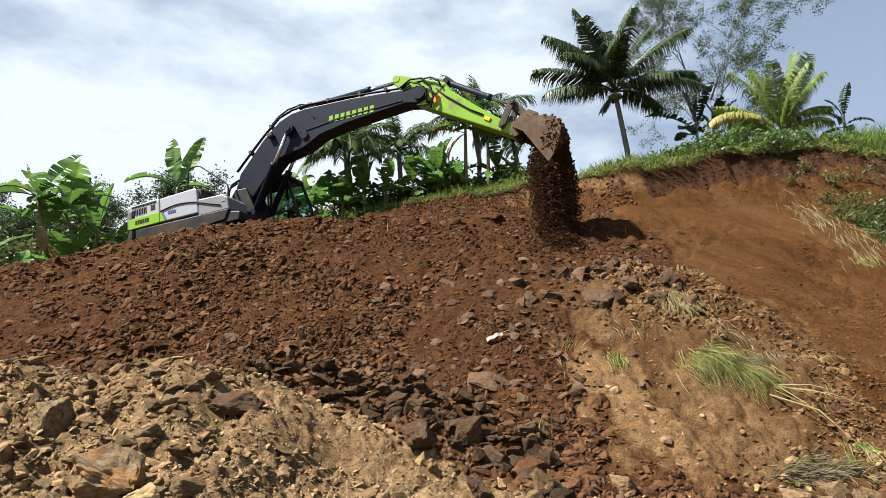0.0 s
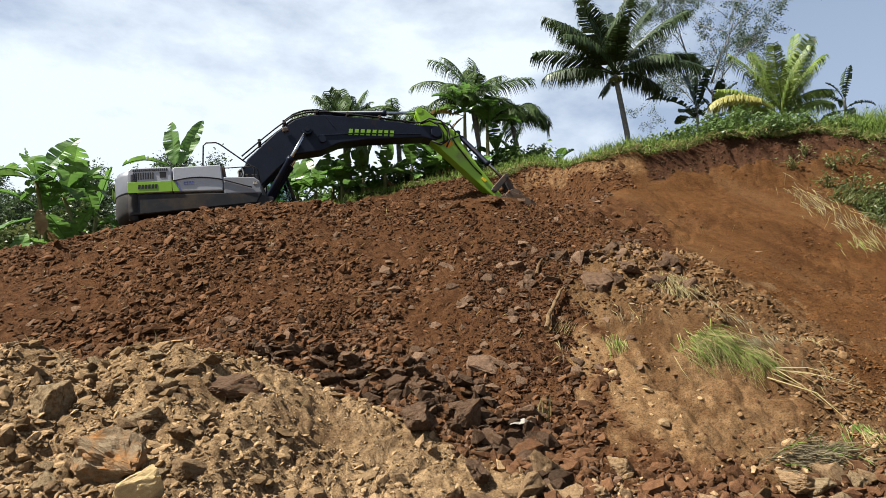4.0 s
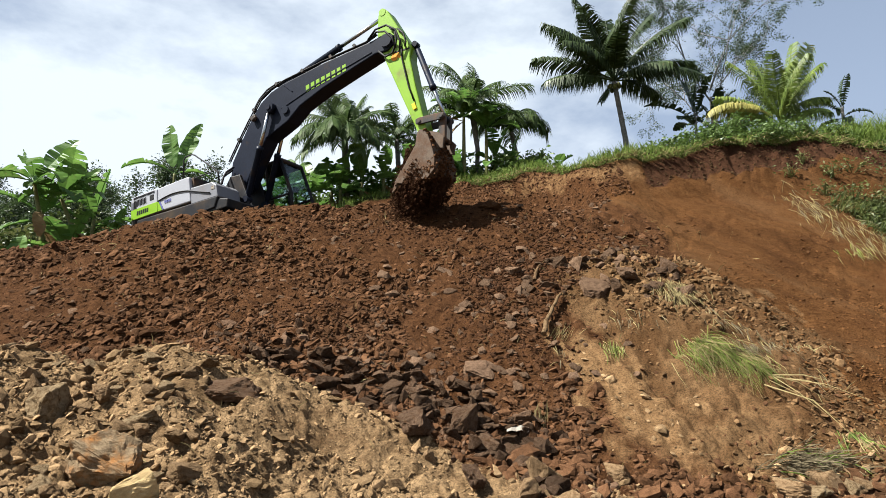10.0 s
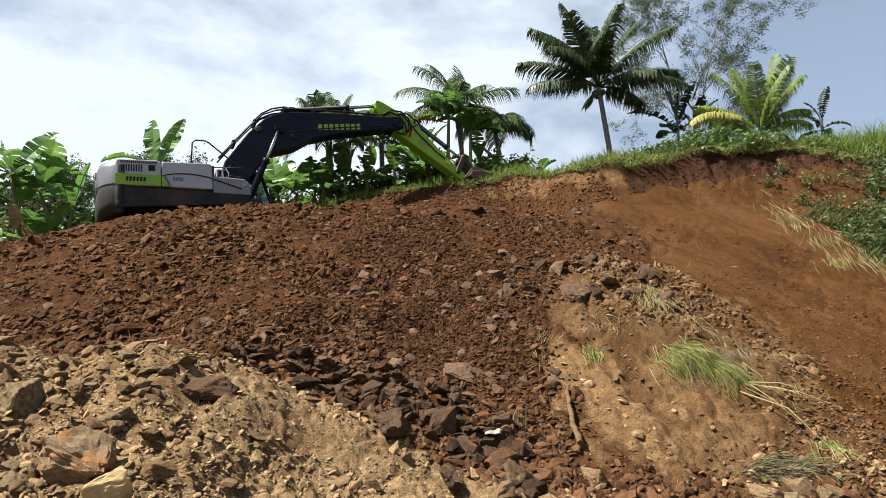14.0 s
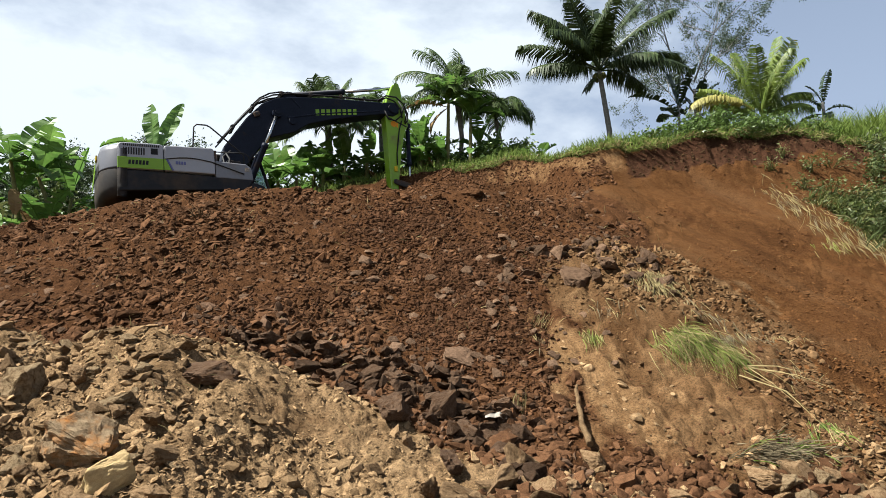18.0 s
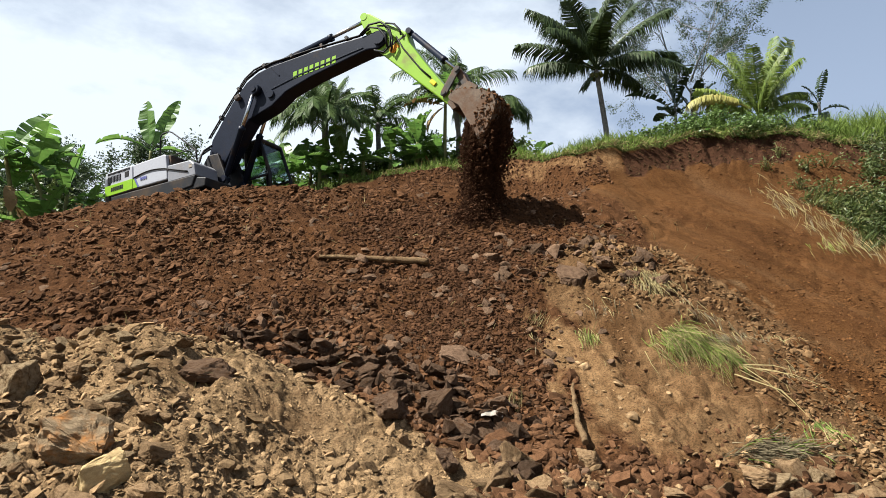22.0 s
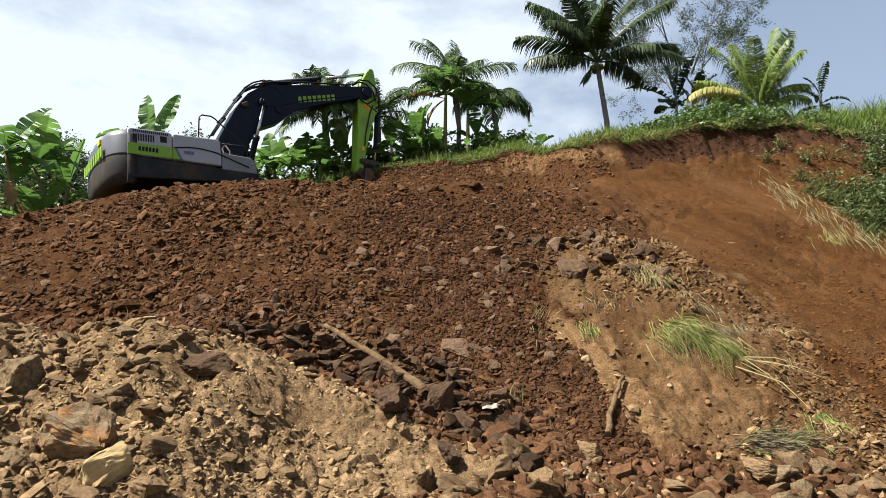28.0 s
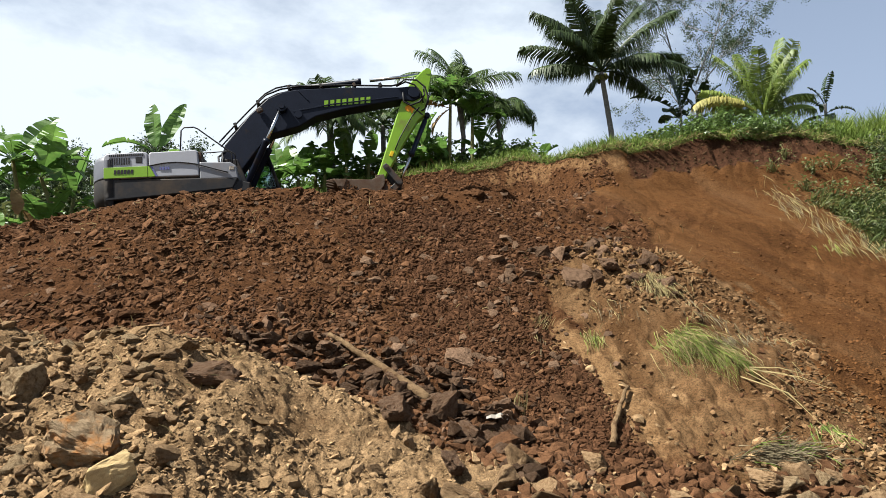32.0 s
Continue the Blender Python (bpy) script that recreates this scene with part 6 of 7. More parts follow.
shrubs(445, ((10.5, 16.0, 0.7, 0.5, 420), (10.6, 15.3, 0.7, 0.5, 460), (10.2, 15.2, 0.5, 0.35, 260), (11.0, 16.0, 0.7, 0.55, 460), (11.3, 16.3, 0.7, 0.5, 480), (11.5, 17.1, 0.7, 0.5, 420), (11.9, 17.8, 0.7, 0.5, 420), (12.3, 18.2, 0.7, 0.6, 480), (12.0, 16.8, 0.7, 0.5, 420), (12.9, 18.4, 0.8, 0.7, 520), (12.7, 17.6, 0.7, 0.6, 460), (11.4, 15.5, 0.7, 0.5, 420), (13.1, 19.0, 0.8, 0.7, 520)), 1.0, 0.055, "dense dark green weed growing on the soil bank", MAT_SHRUB_DARK, 0.9)
shrubs(480, tuple((-7.4 + 0.95 * k, 23.7 + 0.5 * (k % 2), 1.0, (1.9 if k < 5 else 1.0) + 0.25 * (k % 3), 760) for k in range(12)), 1.0, 0.10, "leafy undergrowth behind banana plants", MAT_SHRUB)
shrubs(495, ((-10.6, 20.6, 1.0, 1.6, 700), (-11.8, 20.9, 1.1, 1.7, 700), (-13.2, 20.6, 1.1, 1.8, 700)), 1.0, 0.10, "dark leafy undergrowth behind banana plants", MAT_SHRUB_DARK)
shrubs(460, ((-9.6, 18.3, 0.8, 0.8, 500), (-13.2, 18.4, 1.0, 1.2, 700), (-9.2, 20.6, 0.9, 1.0, 600), (-11.0, 17.6, 0.7, 0.6, 420), (-12.0, 17.2, 0.8, 0.7, 500)), 1.0, 0.09, "leafy green shrub beside banana plants", MAT_SHRUB)


def spread_grass():
    rng = np.random.default_rng(21)
    x, y = scatter(rng, 60000, -9, 17, 18.3, 24.5)
    turf = zones(x, y)[4]
    edge = sstep(23.5, 19.5, y)
    keep = (turf > 0.55) & (np.abs(x) < 0.75 * y) & (rng.uniform(size=len(x)) < 0.35 + 0.65 * edge) & (x > -8.5)
    x, y = x[keep], y[keep]
    ln = rng.uniform(0.15, 0.42, len(x)) * (0.75 + 1.3 * sstep(9.5, 12.5, x)) * (0.8 + 0.9 * value_noise(x * 0.9, y * 0.9, 44))
    roots = np.stack([x, y, ground_z(x, y) - 0.02], -1)
    me = blades_mesh("grass", rng, roots, ln, MAT_GRASS, width=0.011)
    tagged(new("grass", me), "long green grass along the hill top", "grass", kind="stuff")
    x, y = scatter(rng, 6000, 9.6, 13.4, 14.2, 19.0)
    keep = (zones(x, y)[4] > 0.35) & (rng.uniform(size=len(x)) < 0.5)
    x, y = x[keep], y[keep]
    roots = np.stack([x, y, ground_z(x, y) - 0.02], -1)
    me = blades_mesh("weeds", rng, roots, rng.uniform(0.12, 0.4, len(x)), MAT_SHRUB_DARK, lay=(0.3, -0.5, 0.45), width=0.012)
    tagged(new("bank_weeds", me), "sparse weeds and grass on the soil bank", "grass", kind="stuff")


spread_grass()


def turf_fringe():
    """Grass and roots that hang over the edge of the turf."""
    rng = np.random.default_rng(23)
    x = rng.uniform(-1.5, 13.5, 2600)
    ys = np.linspace(17.2, 23.2, 121)
    turf = zones(np.repeat(x, 121), np.tile(ys, len(x)))[4].reshape(len(x), 121)
    turf[:, :4] = 0
    y = ys[np.argmax(turf > 0.5, axis=1)]
    keep = (y > 17.3) & (rng.uniform(size=len(x)) < 0.15 + 0.9 * value_noise(x * 1.6, x * 0 + 0.5, 64))
    x, y = x[keep], y[keep]
    roots = np.stack([x, y - rng.uniform(0, 0.12, len(x)), ground_z(x, y) + 0.03], -1)
    half = len(x) // 2
    for name, part_, mat, label in (("hanging_grass", slice(0, half), MAT_GRASS, "green grass hanging over the turf edge"), ("hanging_roots", slice(half, None), MAT_STRAW, "dry roots and straw hanging over the turf edge")):
        r = roots[part_]
        me = blades_mesh(name, rng, r, rng.uniform(0.15, 0.5, len(r)), mat, lay=(0.1, -0.75, -0.15), width=0.008, bend=1.1)
        tagged(new(name, me), label, "grass", kind="stuff")


turf_fringe()


# ---- rocks ----
def rock_mesh(seed, mat, blocky=0.7, points=16):
    """A broken stone: the hull of scattered points, more or less box-shaped, with its edges knocked off."""
    rng = np.random.default_rng(seed)
    p = rng.normal(size=(points, 3))
    p /= np.linalg.norm(p, axis=1)[:, None]
    box = p / np.abs(p).max(axis=1)[:, None]
    p = p * (1 - blocky) + box * blocky
    p *= rng.uniform(0.75, 1.05, (points, 1))
    bm = bmesh.new()
    for q in p:
        bm.verts.new(q)
    r = bmesh.ops.convex_hull(bm, input=bm.verts)
    bmesh.ops.delete(bm, geom=[g for g in r["geom_interior"] if isinstance(g, bmesh.types.BMVert)], context="VERTS")
    bmesh.ops.dissolve_limit(bm, angle_limit=radians(14), verts=bm.verts, edges=bm.edges)
    bevel(bm, 0.05, 1, 35)
    me = bpy.data.meshes.new("rock")
    bm.to_mesh(me)
    bm.free()
    me.materials.append(mat)
    return me


def big_rock_mesh(seed, mat, cuts=4):
    """A larger stone with chipped, uneven faces."""
    base = rock_mesh(seed, mat, 0.72, 15)
    bm = bmesh.new()
    bm.from_mesh(base)
    bpy.data.meshes.remove(base)
    bmesh.ops.triangulate(bm, faces=bm.faces)
    bmesh.ops.subdivide_edges(bm, edges=bm.edges, cuts=cuts, use_grid_fill=True)
    for v in bm.verts:
        q = v.co * 1.7 + Vector((seed, 0, 0))
        v.co += v.co.normalized() * (0.09 * noise.noise(q) + 0.07 * noise.noise(q * 2.7) - 0.09 * abs(noise.noise(q * 1.9)) + 0.04 * noise.noise(q * 6.1) - 0.05 * abs(noise.noise(q * 9.0)) + 0.02 * noise.noise(q * 17.0))
    bed = Vector((0.35 * math.sin(seed * 1.7), 0.35 * math.cos(seed * 2.3), 1)).normalized()
    for v in bm.verts:
        h = v.co.dot(bed) + 0.07 * noise.noise(v.co * 2.0 + Vector((0, seed, 0)))
        v.co += bed * 0.16 * (round(h * 5.0) / 5.0 - h) * abs(noise.noise(v.co * 1.3))
    me = bpy.data.meshes.new("rock")
    bm.to_mesh(me)
    bm.free()
    me.materials.append(mat)
    return me


def put_rock(me, x, y, sx, sy, sz, turn, label, group="", name="rock", sink=0.25, tilt=(0, 0)):
    ob = new(name, me)
    ob.matrix_world = Matrix.Translation((x, y, gz(x, y) + sz * (1 - sink) * 0.6)) @ Euler((tilt[0], tilt[1], turn)).to_matrix().to_4x4() @ Matrix.Diagonal((sx, sy, sz, 1))
    return tagged(ob, label, "rock", group)


BIG = {k: big_rock_mesh(i + 1, m, 7) for i, (k, m) in enumerate((("red", MAT_ROCK_RED), ("grey", MAT_ROCK_GREY), ("orange", MAT_ROCK_ORANGE), ("pale", MAT_ROCK_PALE), ("tan", MAT_ROCK_TAN), ("red2", MAT_ROCK_RED), ("tan2", MAT_ROCK_TAN), ("flake", MAT_ROCK_FLAKE), ("lump", MAT_SOIL_LUMP)))}
def boulder(kind, x, y, sx, sy, sz, turn, tilt, label):
    put_rock(BIG[kind], x, y, sx, sy, sz, turn, label, name="boulder", tilt=tilt)


boulder("red", -2.88, 9.38, 0.40, 0.28, 0.23, 0.1, (0.1, 0.12), "flat-topped dark red-brown boulder at the foot of the slope")
boulder("red2", -1.75, 10.6, 0.34, 0.24, 0.16, 0.3, (0.2, 0.25), "tilted dark red-brown slab in loose soil")
boulder("grey", -4.98, 8.85, 0.31, 0.27, 0.30, 0.5, (0.1, -0.2), "rounded grey weathered boulder in the spoil")
boulder("orange", -3.66, 7.74, 0.45, 0.34, 0.34, 0.15, (0.45, 0.12), "large tan boulder with an orange stain")
boulder("pale", -3.13, 7.16, 0.30, 0.14, 0.19, 0.75, (0.15, -0.50), "pale yellow wedge-shaped stone")
boulder("tan", -2.70, 7.60, 0.24, 0.17, 0.16, 0.4, (0.2, -0.2), "tan angular stone with a shaded end")
boulder("tan2", -5.29, 9.2, 0.21, 0.18, 0.18, 0.2, (0, 0.2), "tan angular boulder on the spoil mound")
boulder("tan", -4.45, 9.2, 0.17, 0.14, 0.16, 1.2, (0, 0.3), "dark-sided angular stone on the spoil mound")
put_rock(BIG["flake"], 0.53, 11.12, 0.34, 0.09, 0.30, 0.05, "large flat red-brown slab lying on the slope", name="boulder", sink=0.88, tilt=(-0.92, 0.2))
boulder("red", 0.22, 9.9, 0.20, 0.12, 0.32, 0.3, (0.1, 0.35), "upright wedge of red-brown rock")
boulder("red", -0.45, 9.75, 0.26, 0.22, 0.24, 0.8, (0.1, 0.1), "dark angular boulder at the foot of the slope")
put_rock(BIG["flake"], 2.80, 12.95, 0.36, 0.30, 0.13, 0.1, "flat-faced grey-brown block on the slope", name="boulder", sink=0.4, tilt=(0.85, -0.1))
boulder("red", 3.42, 13.1, 0.28, 0.22, 0.20, 0.7, (0.1, 0.2), "dark block half buried in the slope")
boulder("tan2", 1.24, 8.95, 0.26, 0.18, 0.27, 0.3, (0.1, -0.2), "reddish upright boulder at the foot of the slope")
boulder("tan", 4.20, 8.55, 0.40, 0.24, 0.15, 0.2, (0.1, 0.1), "low tan boulder beside a grass clump")
boulder("tan2", 0.62, 8.1, 0.48, 0.26, 0.13, 0.0, (0.1, 0.05), "long pale flat slab on trodden clay")
boulder("tan", 2.20, 9.1, 0.24, 0.2, 0.15, 0.4, (0.1, 0.1), "tan angular boulder at the foot of the slope")
boulder("red", 0.30, 8.9, 0.24, 0.18, 0.20, 1.4, (0.2, 0.2), "angular red-brown boulder in the rock pile")
boulder("lump", 1.10, 16.30, 0.46, 0.30, 0.13, 0.5, (0.60, -0.05), "large dark soil lump on the crest of the slope")
boulder("lump", 0.15, 16.2, 0.20, 0.16, 0.15, 1.1, (0.1, 0.2), "dark soil lump on the crest of the slope")
boulder("lump", 3.9, 15.2, 0.16, 0.13, 0.13, 0.9, (0.1, 0.2), "dark clod alone on the smooth bank")
boulder("tan2", -0.02, 8.55, 0.26, 0.2, 0.2, 2.1, (0.1, -0.2), "angular tan boulder in the rock pile")

SMALL = {"red": [rock_mesh(30 + i, MAT_ROCK_RED, 0.5, 13) for i in range(3)] + [big_rock_mesh(40 + i, MAT_ROCK_RED, 2) for i in range(5)], "tan": [rock_mesh(60 + i, MAT_ROCK_TAN, 0.5, 13) for i in range(4)] + [big_rock_mesh(50 + i, MAT_ROCK_TAN, 2) for i in range(4)]}


def spread_rocks(seed, n, kind, x0, x1, y0, y1, size, label, group, where, flat=(0.45, 0.95), name="stone", lean=-0.15, skew=2.0, pile=0.0, sink=0.2, pick=None):
    rng = np.random.default_rng(seed)
    placed = 0
    while placed < n:
        x, y = rng.uniform(x0, x1), rng.uniform(y0, y1)
        if not where(x, y):
            continue
        s = size[0] + (size[1] - size[0]) * rng.beta(1.1, skew)
        me = SMALL[kind][int(rng.integers(8))] if pick is None else pick[int(rng.integers(len(pick)))]
        ob = put_rock(me, x, y, s * rng.uniform(0.8, 1.3), s * rng.uniform(0.6, 1.0), s * rng.uniform(*flat), rng.uniform(0, 6.3), label, group, name, sink=sink)
        p = ob.matrix_world.to_translation() + Vector((0, 0, pile * s * rng.uniform(0, 1)))
        ob.matrix_world = Matrix.Translation(p) @ Euler((lean + rng.uniform(-0.4, 0.4), rng.uniform(-0.45, 0.45), 0)).to_matrix().to_4x4() @ Matrix.Rotation(rng.uniform(0, 6.28), 4, "Z") @ Matrix.Diagonal((*ob.matrix_world.to_scale(), 1))
        placed += 1


def mound_at(x, y):
    return float(zones(np.array([x]), np.array([y]))[2][0])


spread_rocks(71, 200, "red", -3.2, 3.2, 8.2, 11.2, (0.07, 0.27), "angular red-brown rock in the pile at the slope foot", "rocks at the slope foot", lambda x, y: mound_at(x, y) < 0.4 and x < 1.3 and abs((y - 9.9) + 0.42 * (x + 0.3)) < 1.0, name="rock", pile=0.4, skew=3.0, sink=0.35, flat=(0.35, 0.85))
FLAKES = [rock_mesh(110 + i, MAT_ROCK_FLAKE, 0.4, 12) for i in range(6)]
spread_rocks(72, 250, "red", -9.5, 3.0, 11.0, 16.4, (0.05, 0.20), "flat red-brown stone on the loose slope", "stones on the slope", lambda x, y: abs(x) < 0.62 * y, (0.18, 0.4), lean=0.6, skew=4.5, pick=FLAKES, name="flat_stone")
spread_rocks(79, 85, "red", -1.5, 2.2, 10.6, 14.0, (0.06, 0.24), "flat red-brown stone on the loose slope", "stones on the slope", lambda x, y: True, (0.22, 0.5), lean=0.55, skew=3.0, pick=FLAKES, name="flat_stone")
BOULDERS = [big_rock_mesh(90 + i, m) for i, m in enumerate((MAT_ROCK_TAN, MAT_ROCK_GREY, MAT_ROCK_TAN, MAT_ROCK_GREY, MAT_ROCK_TAN))]
spread_rocks(76, 62, "tan", -6.4, -2.4, 6.9, 10.3, (0.09, 0.26), "half-buried angular tan boulder in the spoil", "boulders on the spoil mound", lambda x, y: mound_at(x, y) > 0.6 and (x < -3.2 or y < 7.9), (0.30, 0.62), "boulder", 0.25, 2.8, 0.0, 0.55, BOULDERS)
spread_rocks(77, 17, "tan", 0.3, 5.4, 7.6, 8.7, (0.10, 0.26), "tan angular boulder at the foot of the clay", "boulders on the clay", lambda x, y: y < 8.3 + 0.12 * x, (0.45, 0.8), "boulder", 0.0, 2.0, 0.0, 0.35, BOULDERS)
spread_rocks(73, 90, "tan", -6.2, -0.2, 6.4, 10.4, (0.04, 0.19), "angular tan stone on the spoil mound", "stones on the spoil mound", lambda x, y: mound_at(x, y) > 0.6 and (x < -2.8 or (x * 7 + y * 5) % 3 < 0.5), skew=3.0, sink=0.5)
spread_rocks(74, 75, "tan", 0.2, 5.6, 7.0, 9.0, (0.05, 0.24), "tan angular stone on trodden clay", "stones on the clay", lambda x, y: y < 8.3 + 0.14 * x)
spread_rocks(78, 60, "red", 0.8, 4.2, 14.0, 18.2, (0.05, 0.22), "flat red-brown stone below the dug cut", "stones below the cut", lambda x, y: True, (0.25, 0.5), "flat_stone", 0.6, 4.0, 0.0, 0.2, FLAKES)
spread_rocks(75, 64, "red", 1.3, 4.4, 11.9, 14.2, (0.06, 0.26), "dark broken rock half buried in the slope", "broken rocks on the slope", lambda x, y: y > 12.7 - 0.25 * (x - 2.8), name="rock", sink=0.45, lean=0.3, pick=FLAKES + SMALL["red"])


def rubble(seed, n, kind, mat, x0, x1, y0, y1, size, label, where):
    """The rest of the broken stone, too small and too many to pick apart."""
    rng = np.random.default_rng(seed)
    x, y = scatter(rng, n, x0, x1, y0, y1)
    keep = where(x, y, *zones(x, y)[:5])
    x, y = x[keep], y[keep]
    s = size[0] + (size[1] - size[0]) * rng.beta(1.0, 3.5, len(x))
    me = clod_mesh(kind, rng, np.stack([x, y, ground_z(x, y) + 0.15 * s], -1), s, mat, 0.5)
    return tagged(new(kind, me), label, "rubble", kind="stuff")


rubble(81, 1300, "foot_rubble", MAT_RUBBLE, -4.5, 4.0, 8.0, 11.8, (0.04, 0.15), "red-brown rubble between the rocks at the slope foot", lambda x, y, b, c, m, s, t: (m < 0.5) & (np.abs((y - 9.9) + 0.42 * (x + 0.3)) < 1.3) & (x < 2.0))
rubble(82, 1200, "mound_rubble", MAT_TAN_CLOD, -8.0, 0.5, 6.2, 11.0, (0.02, 0.11), "tan rubble over the spoil mound", lambda x, y, b, c, m, s, t: (m > 0.5) & (value_noise(x * 0.9, y * 0.9, 77) > 0.35 + 0.6 * sstep(-3.6, -2.6, x)))
rubble(83, 3000, "spur_rubble", MAT_DUST_CLOD, 1.4, 6.5, 10.4, 14.2, (0.025, 0.12), "broken brown soil lumps along the clay spur", lambda x, y, b, c, m, s, t: (c < 0.5) & (y > 12.2 - 0.45 * np.clip(x - 3.2, 0, 3)) & (value_noise(x * 1.6, y * 1.6, 85) > 0.36) & (np.abs((x - 4.15) + 0.36 * (y - 12) - 0.5) < 1.25))
rubble(84, 900, "clay_rubble", MAT_TAN_CLOD, 0.0, 6.2, 6.8, 9.6, (0.03, 0.12), "tan rubble on the trodden clay", lambda x, y, b, c, m, s, t: y < 8.4 + 0.25 * x)


# ---- grass tufts and straw ----
def tuft(seed, x, y, n, rx, ry, length, lay, mats, label, width=0.006, bend=0.3):
    rng = np.random.default_rng(seed)
    clump = thing("grass_tuft", Matrix.Translation((x, y, gz(x, y))), label, "grass tuft", "grass tufts")
    for mat, share, name in mats:
        m = int(n * share)
        px, py = rng.normal(size=m) * rx * 0.5, rng.normal(size=m) * ry * 0.5
        roots = np.stack([px, py, ground_z(x + px, y + py) - gz(x, y) + 0.05], -1)
        me = blades_mesh(name, rng, roots, length * rng.uniform(0.5, 1.1, m), mat, lay=lay, spread=0.30, width=width, bend=bend)
        ob = tagged(new(name, me), kind="stuff")
        ob.parent = clump
    return clump


DOWN = (0.05, -0.80, -1.00)
tuft(501, 4.22, 12.72, 300, 0.38, 0.30, 0.52, (-0.02, -0.80, -1.05), [(MAT_STRAW, 0.9, "straw"), (MAT_STRAW_GREY, 0.1, "dead_grass")], "flattened dry straw on the broken slope", 0.006)
tuft(502, 2.72, 11.60, 70, 0.18, 0.15, 0.36, (0.05, -0.80, -1.0), [(MAT_TUFT, 0.6, "grass"), (MAT_STRAW, 0.4, "straw")], "small pale green grass tuft on clay", 0.005)
tuft(503, 4.12, 11.2, 560, 0.42, 0.22, 0.82, (0.20, -0.74, -0.86), [(MAT_TUFT, 0.55, "grass"), (MAT_STRAW, 0.45, "straw")], "large green grass clump sliding down the spur", 0.005, 0.8)
tuft(504, 4.58, 10.90, 340, 0.26, 0.22, 0.74, (0.16, -0.74, -0.90), [(MAT_TUFT, 0.5, "grass"), (MAT_STRAW, 0.5, "straw")], "green and straw grass clump hanging over a ledge", 0.005, 0.8)
tuft(505, 4.45, 9.10, 480, 0.46, 0.20, 0.36, (0.35, -0.6, -0.25), [(MAT_STRAW_GREY, 0.9, "straw"), (MAT_GRASS, 0.1, "grass")], "grey matted grass clump behind a boulder")
tuft(506, 5.80, 11.40, 40, 0.30, 0.12, 0.32, DOWN, [(MAT_STRAW, 1.0, "straw")], "thin dry straw on the spur edge", 0.005)
for k, (tx, ty, tn, tl) in enumerate(((9.00, 17.35, 34, 0.55), (8.95, 16.85, 60, 0.70), (9.0, 16.30, 64, 0.75), (9.2, 15.80, 60, 0.70), (9.45, 15.35, 56, 0.70), (9.8, 15.05, 50, 0.65), (10.2, 14.85, 44, 0.60))):
    tuft(560 + k, tx, ty, tn, 0.50, 0.42, tl, (-0.12, -0.75, -1.02), [(MAT_STRAW, 0.8, "straw"), (MAT_STRAW_GREY, 0.2, "dead_grass")], "long pale straw hanging down the soil bank", 0.006)
tuft(508, 8.95, 14.95, 60, 0.40, 0.30, 0.55, (-0.10, -0.75, -1.02), [(MAT_STRAW, 0.7, "straw"), (MAT_TUFT, 0.3, "grass")], "pale straw lying on the lower soil bank", 0.006)
tuft(514, 4.75, 10.45, 7, 0.10, 0.10, 1.5, (0.45, -0.85, -0.80), [(MAT_STRAW, 1.0, "straw")], "few long bare straw stems trailing downhill", 0.009)
tuft(509, 1.32, 10.25, 26, 0.16, 0.10, 0.24, (0.1, -0.3, 0.9), [(MAT_STRAW, 1.0, "straw")], "upright dry straw at the slope foot")
tuft(510, 5.40, 9.45, 150, 0.22, 0.18, 0.35, DOWN, [(MAT_GRASS, 0.6, "grass"), (MAT_STRAW, 0.4, "straw")], "small green grass tuft beside loose soil")
tuft(511, 4.65, 11.15, 160, 0.55, 0.12, 0.30, DOWN, [(MAT_STRAW_GREY, 1.0, "dead_grass")], "dry roots and straw along the spur")
for k, (tx, ty, tn, tl) in enumerate(((2.95, 12.15, 20, 0.34), (3.35, 12.0, 28, 0.36), (4.75, 11.75, 40, 0.36), (5.15, 11.35, 36, 0.36), (4.55, 12.15, 30, 0.34), (5.45, 10.6, 24, 0.34), (1.75, 11.55, 10, 0.25))):
    tuft(540 + k, tx, ty, tn, 0.34, 0.20, tl, (0.05, -0.80, -1.0), [(MAT_STRAW, 0.35, "straw"), (MAT_STRAW_GREY, 0.65, "dead_grass")], "thin trailing dead grass on the crumbled spur")
tuft(512, 1.95, 11.95, 22, 0.25, 0.15, 0.28, (0.2, -0.5, 0.3), [(MAT_STRAW, 1.0, "straw")], "thin dry straw on the loose slope")


def straw_bits():
    rng = np.random.default_rng(515)
    x, y = scatter(rng, 800, -8, 6.5, 7.0, 16.0)
    keep = (np.abs(x) < 0.62 * y) & (rng.uniform(size=len(x)) < 0.25 + 0.5 * value_noise(x * 0.7, y * 0.7, 91))
    x, y = x[keep], y[keep]
    roots = np.stack([x, y, ground_z(x, y) + 0.05], -1)
    me = blades_mesh("straw_bits", rng, roots, rng.uniform(0.07, 0.24, len(x)), MAT_STRAW, lay=(0.1, -0.4, -0.3), spread=0.8, width=0.006, bend=0.4)
    tagged(new("straw_bits", me), "scattered dry straw and root bits on the soil", "straw", kind="stuff")


straw_bits()


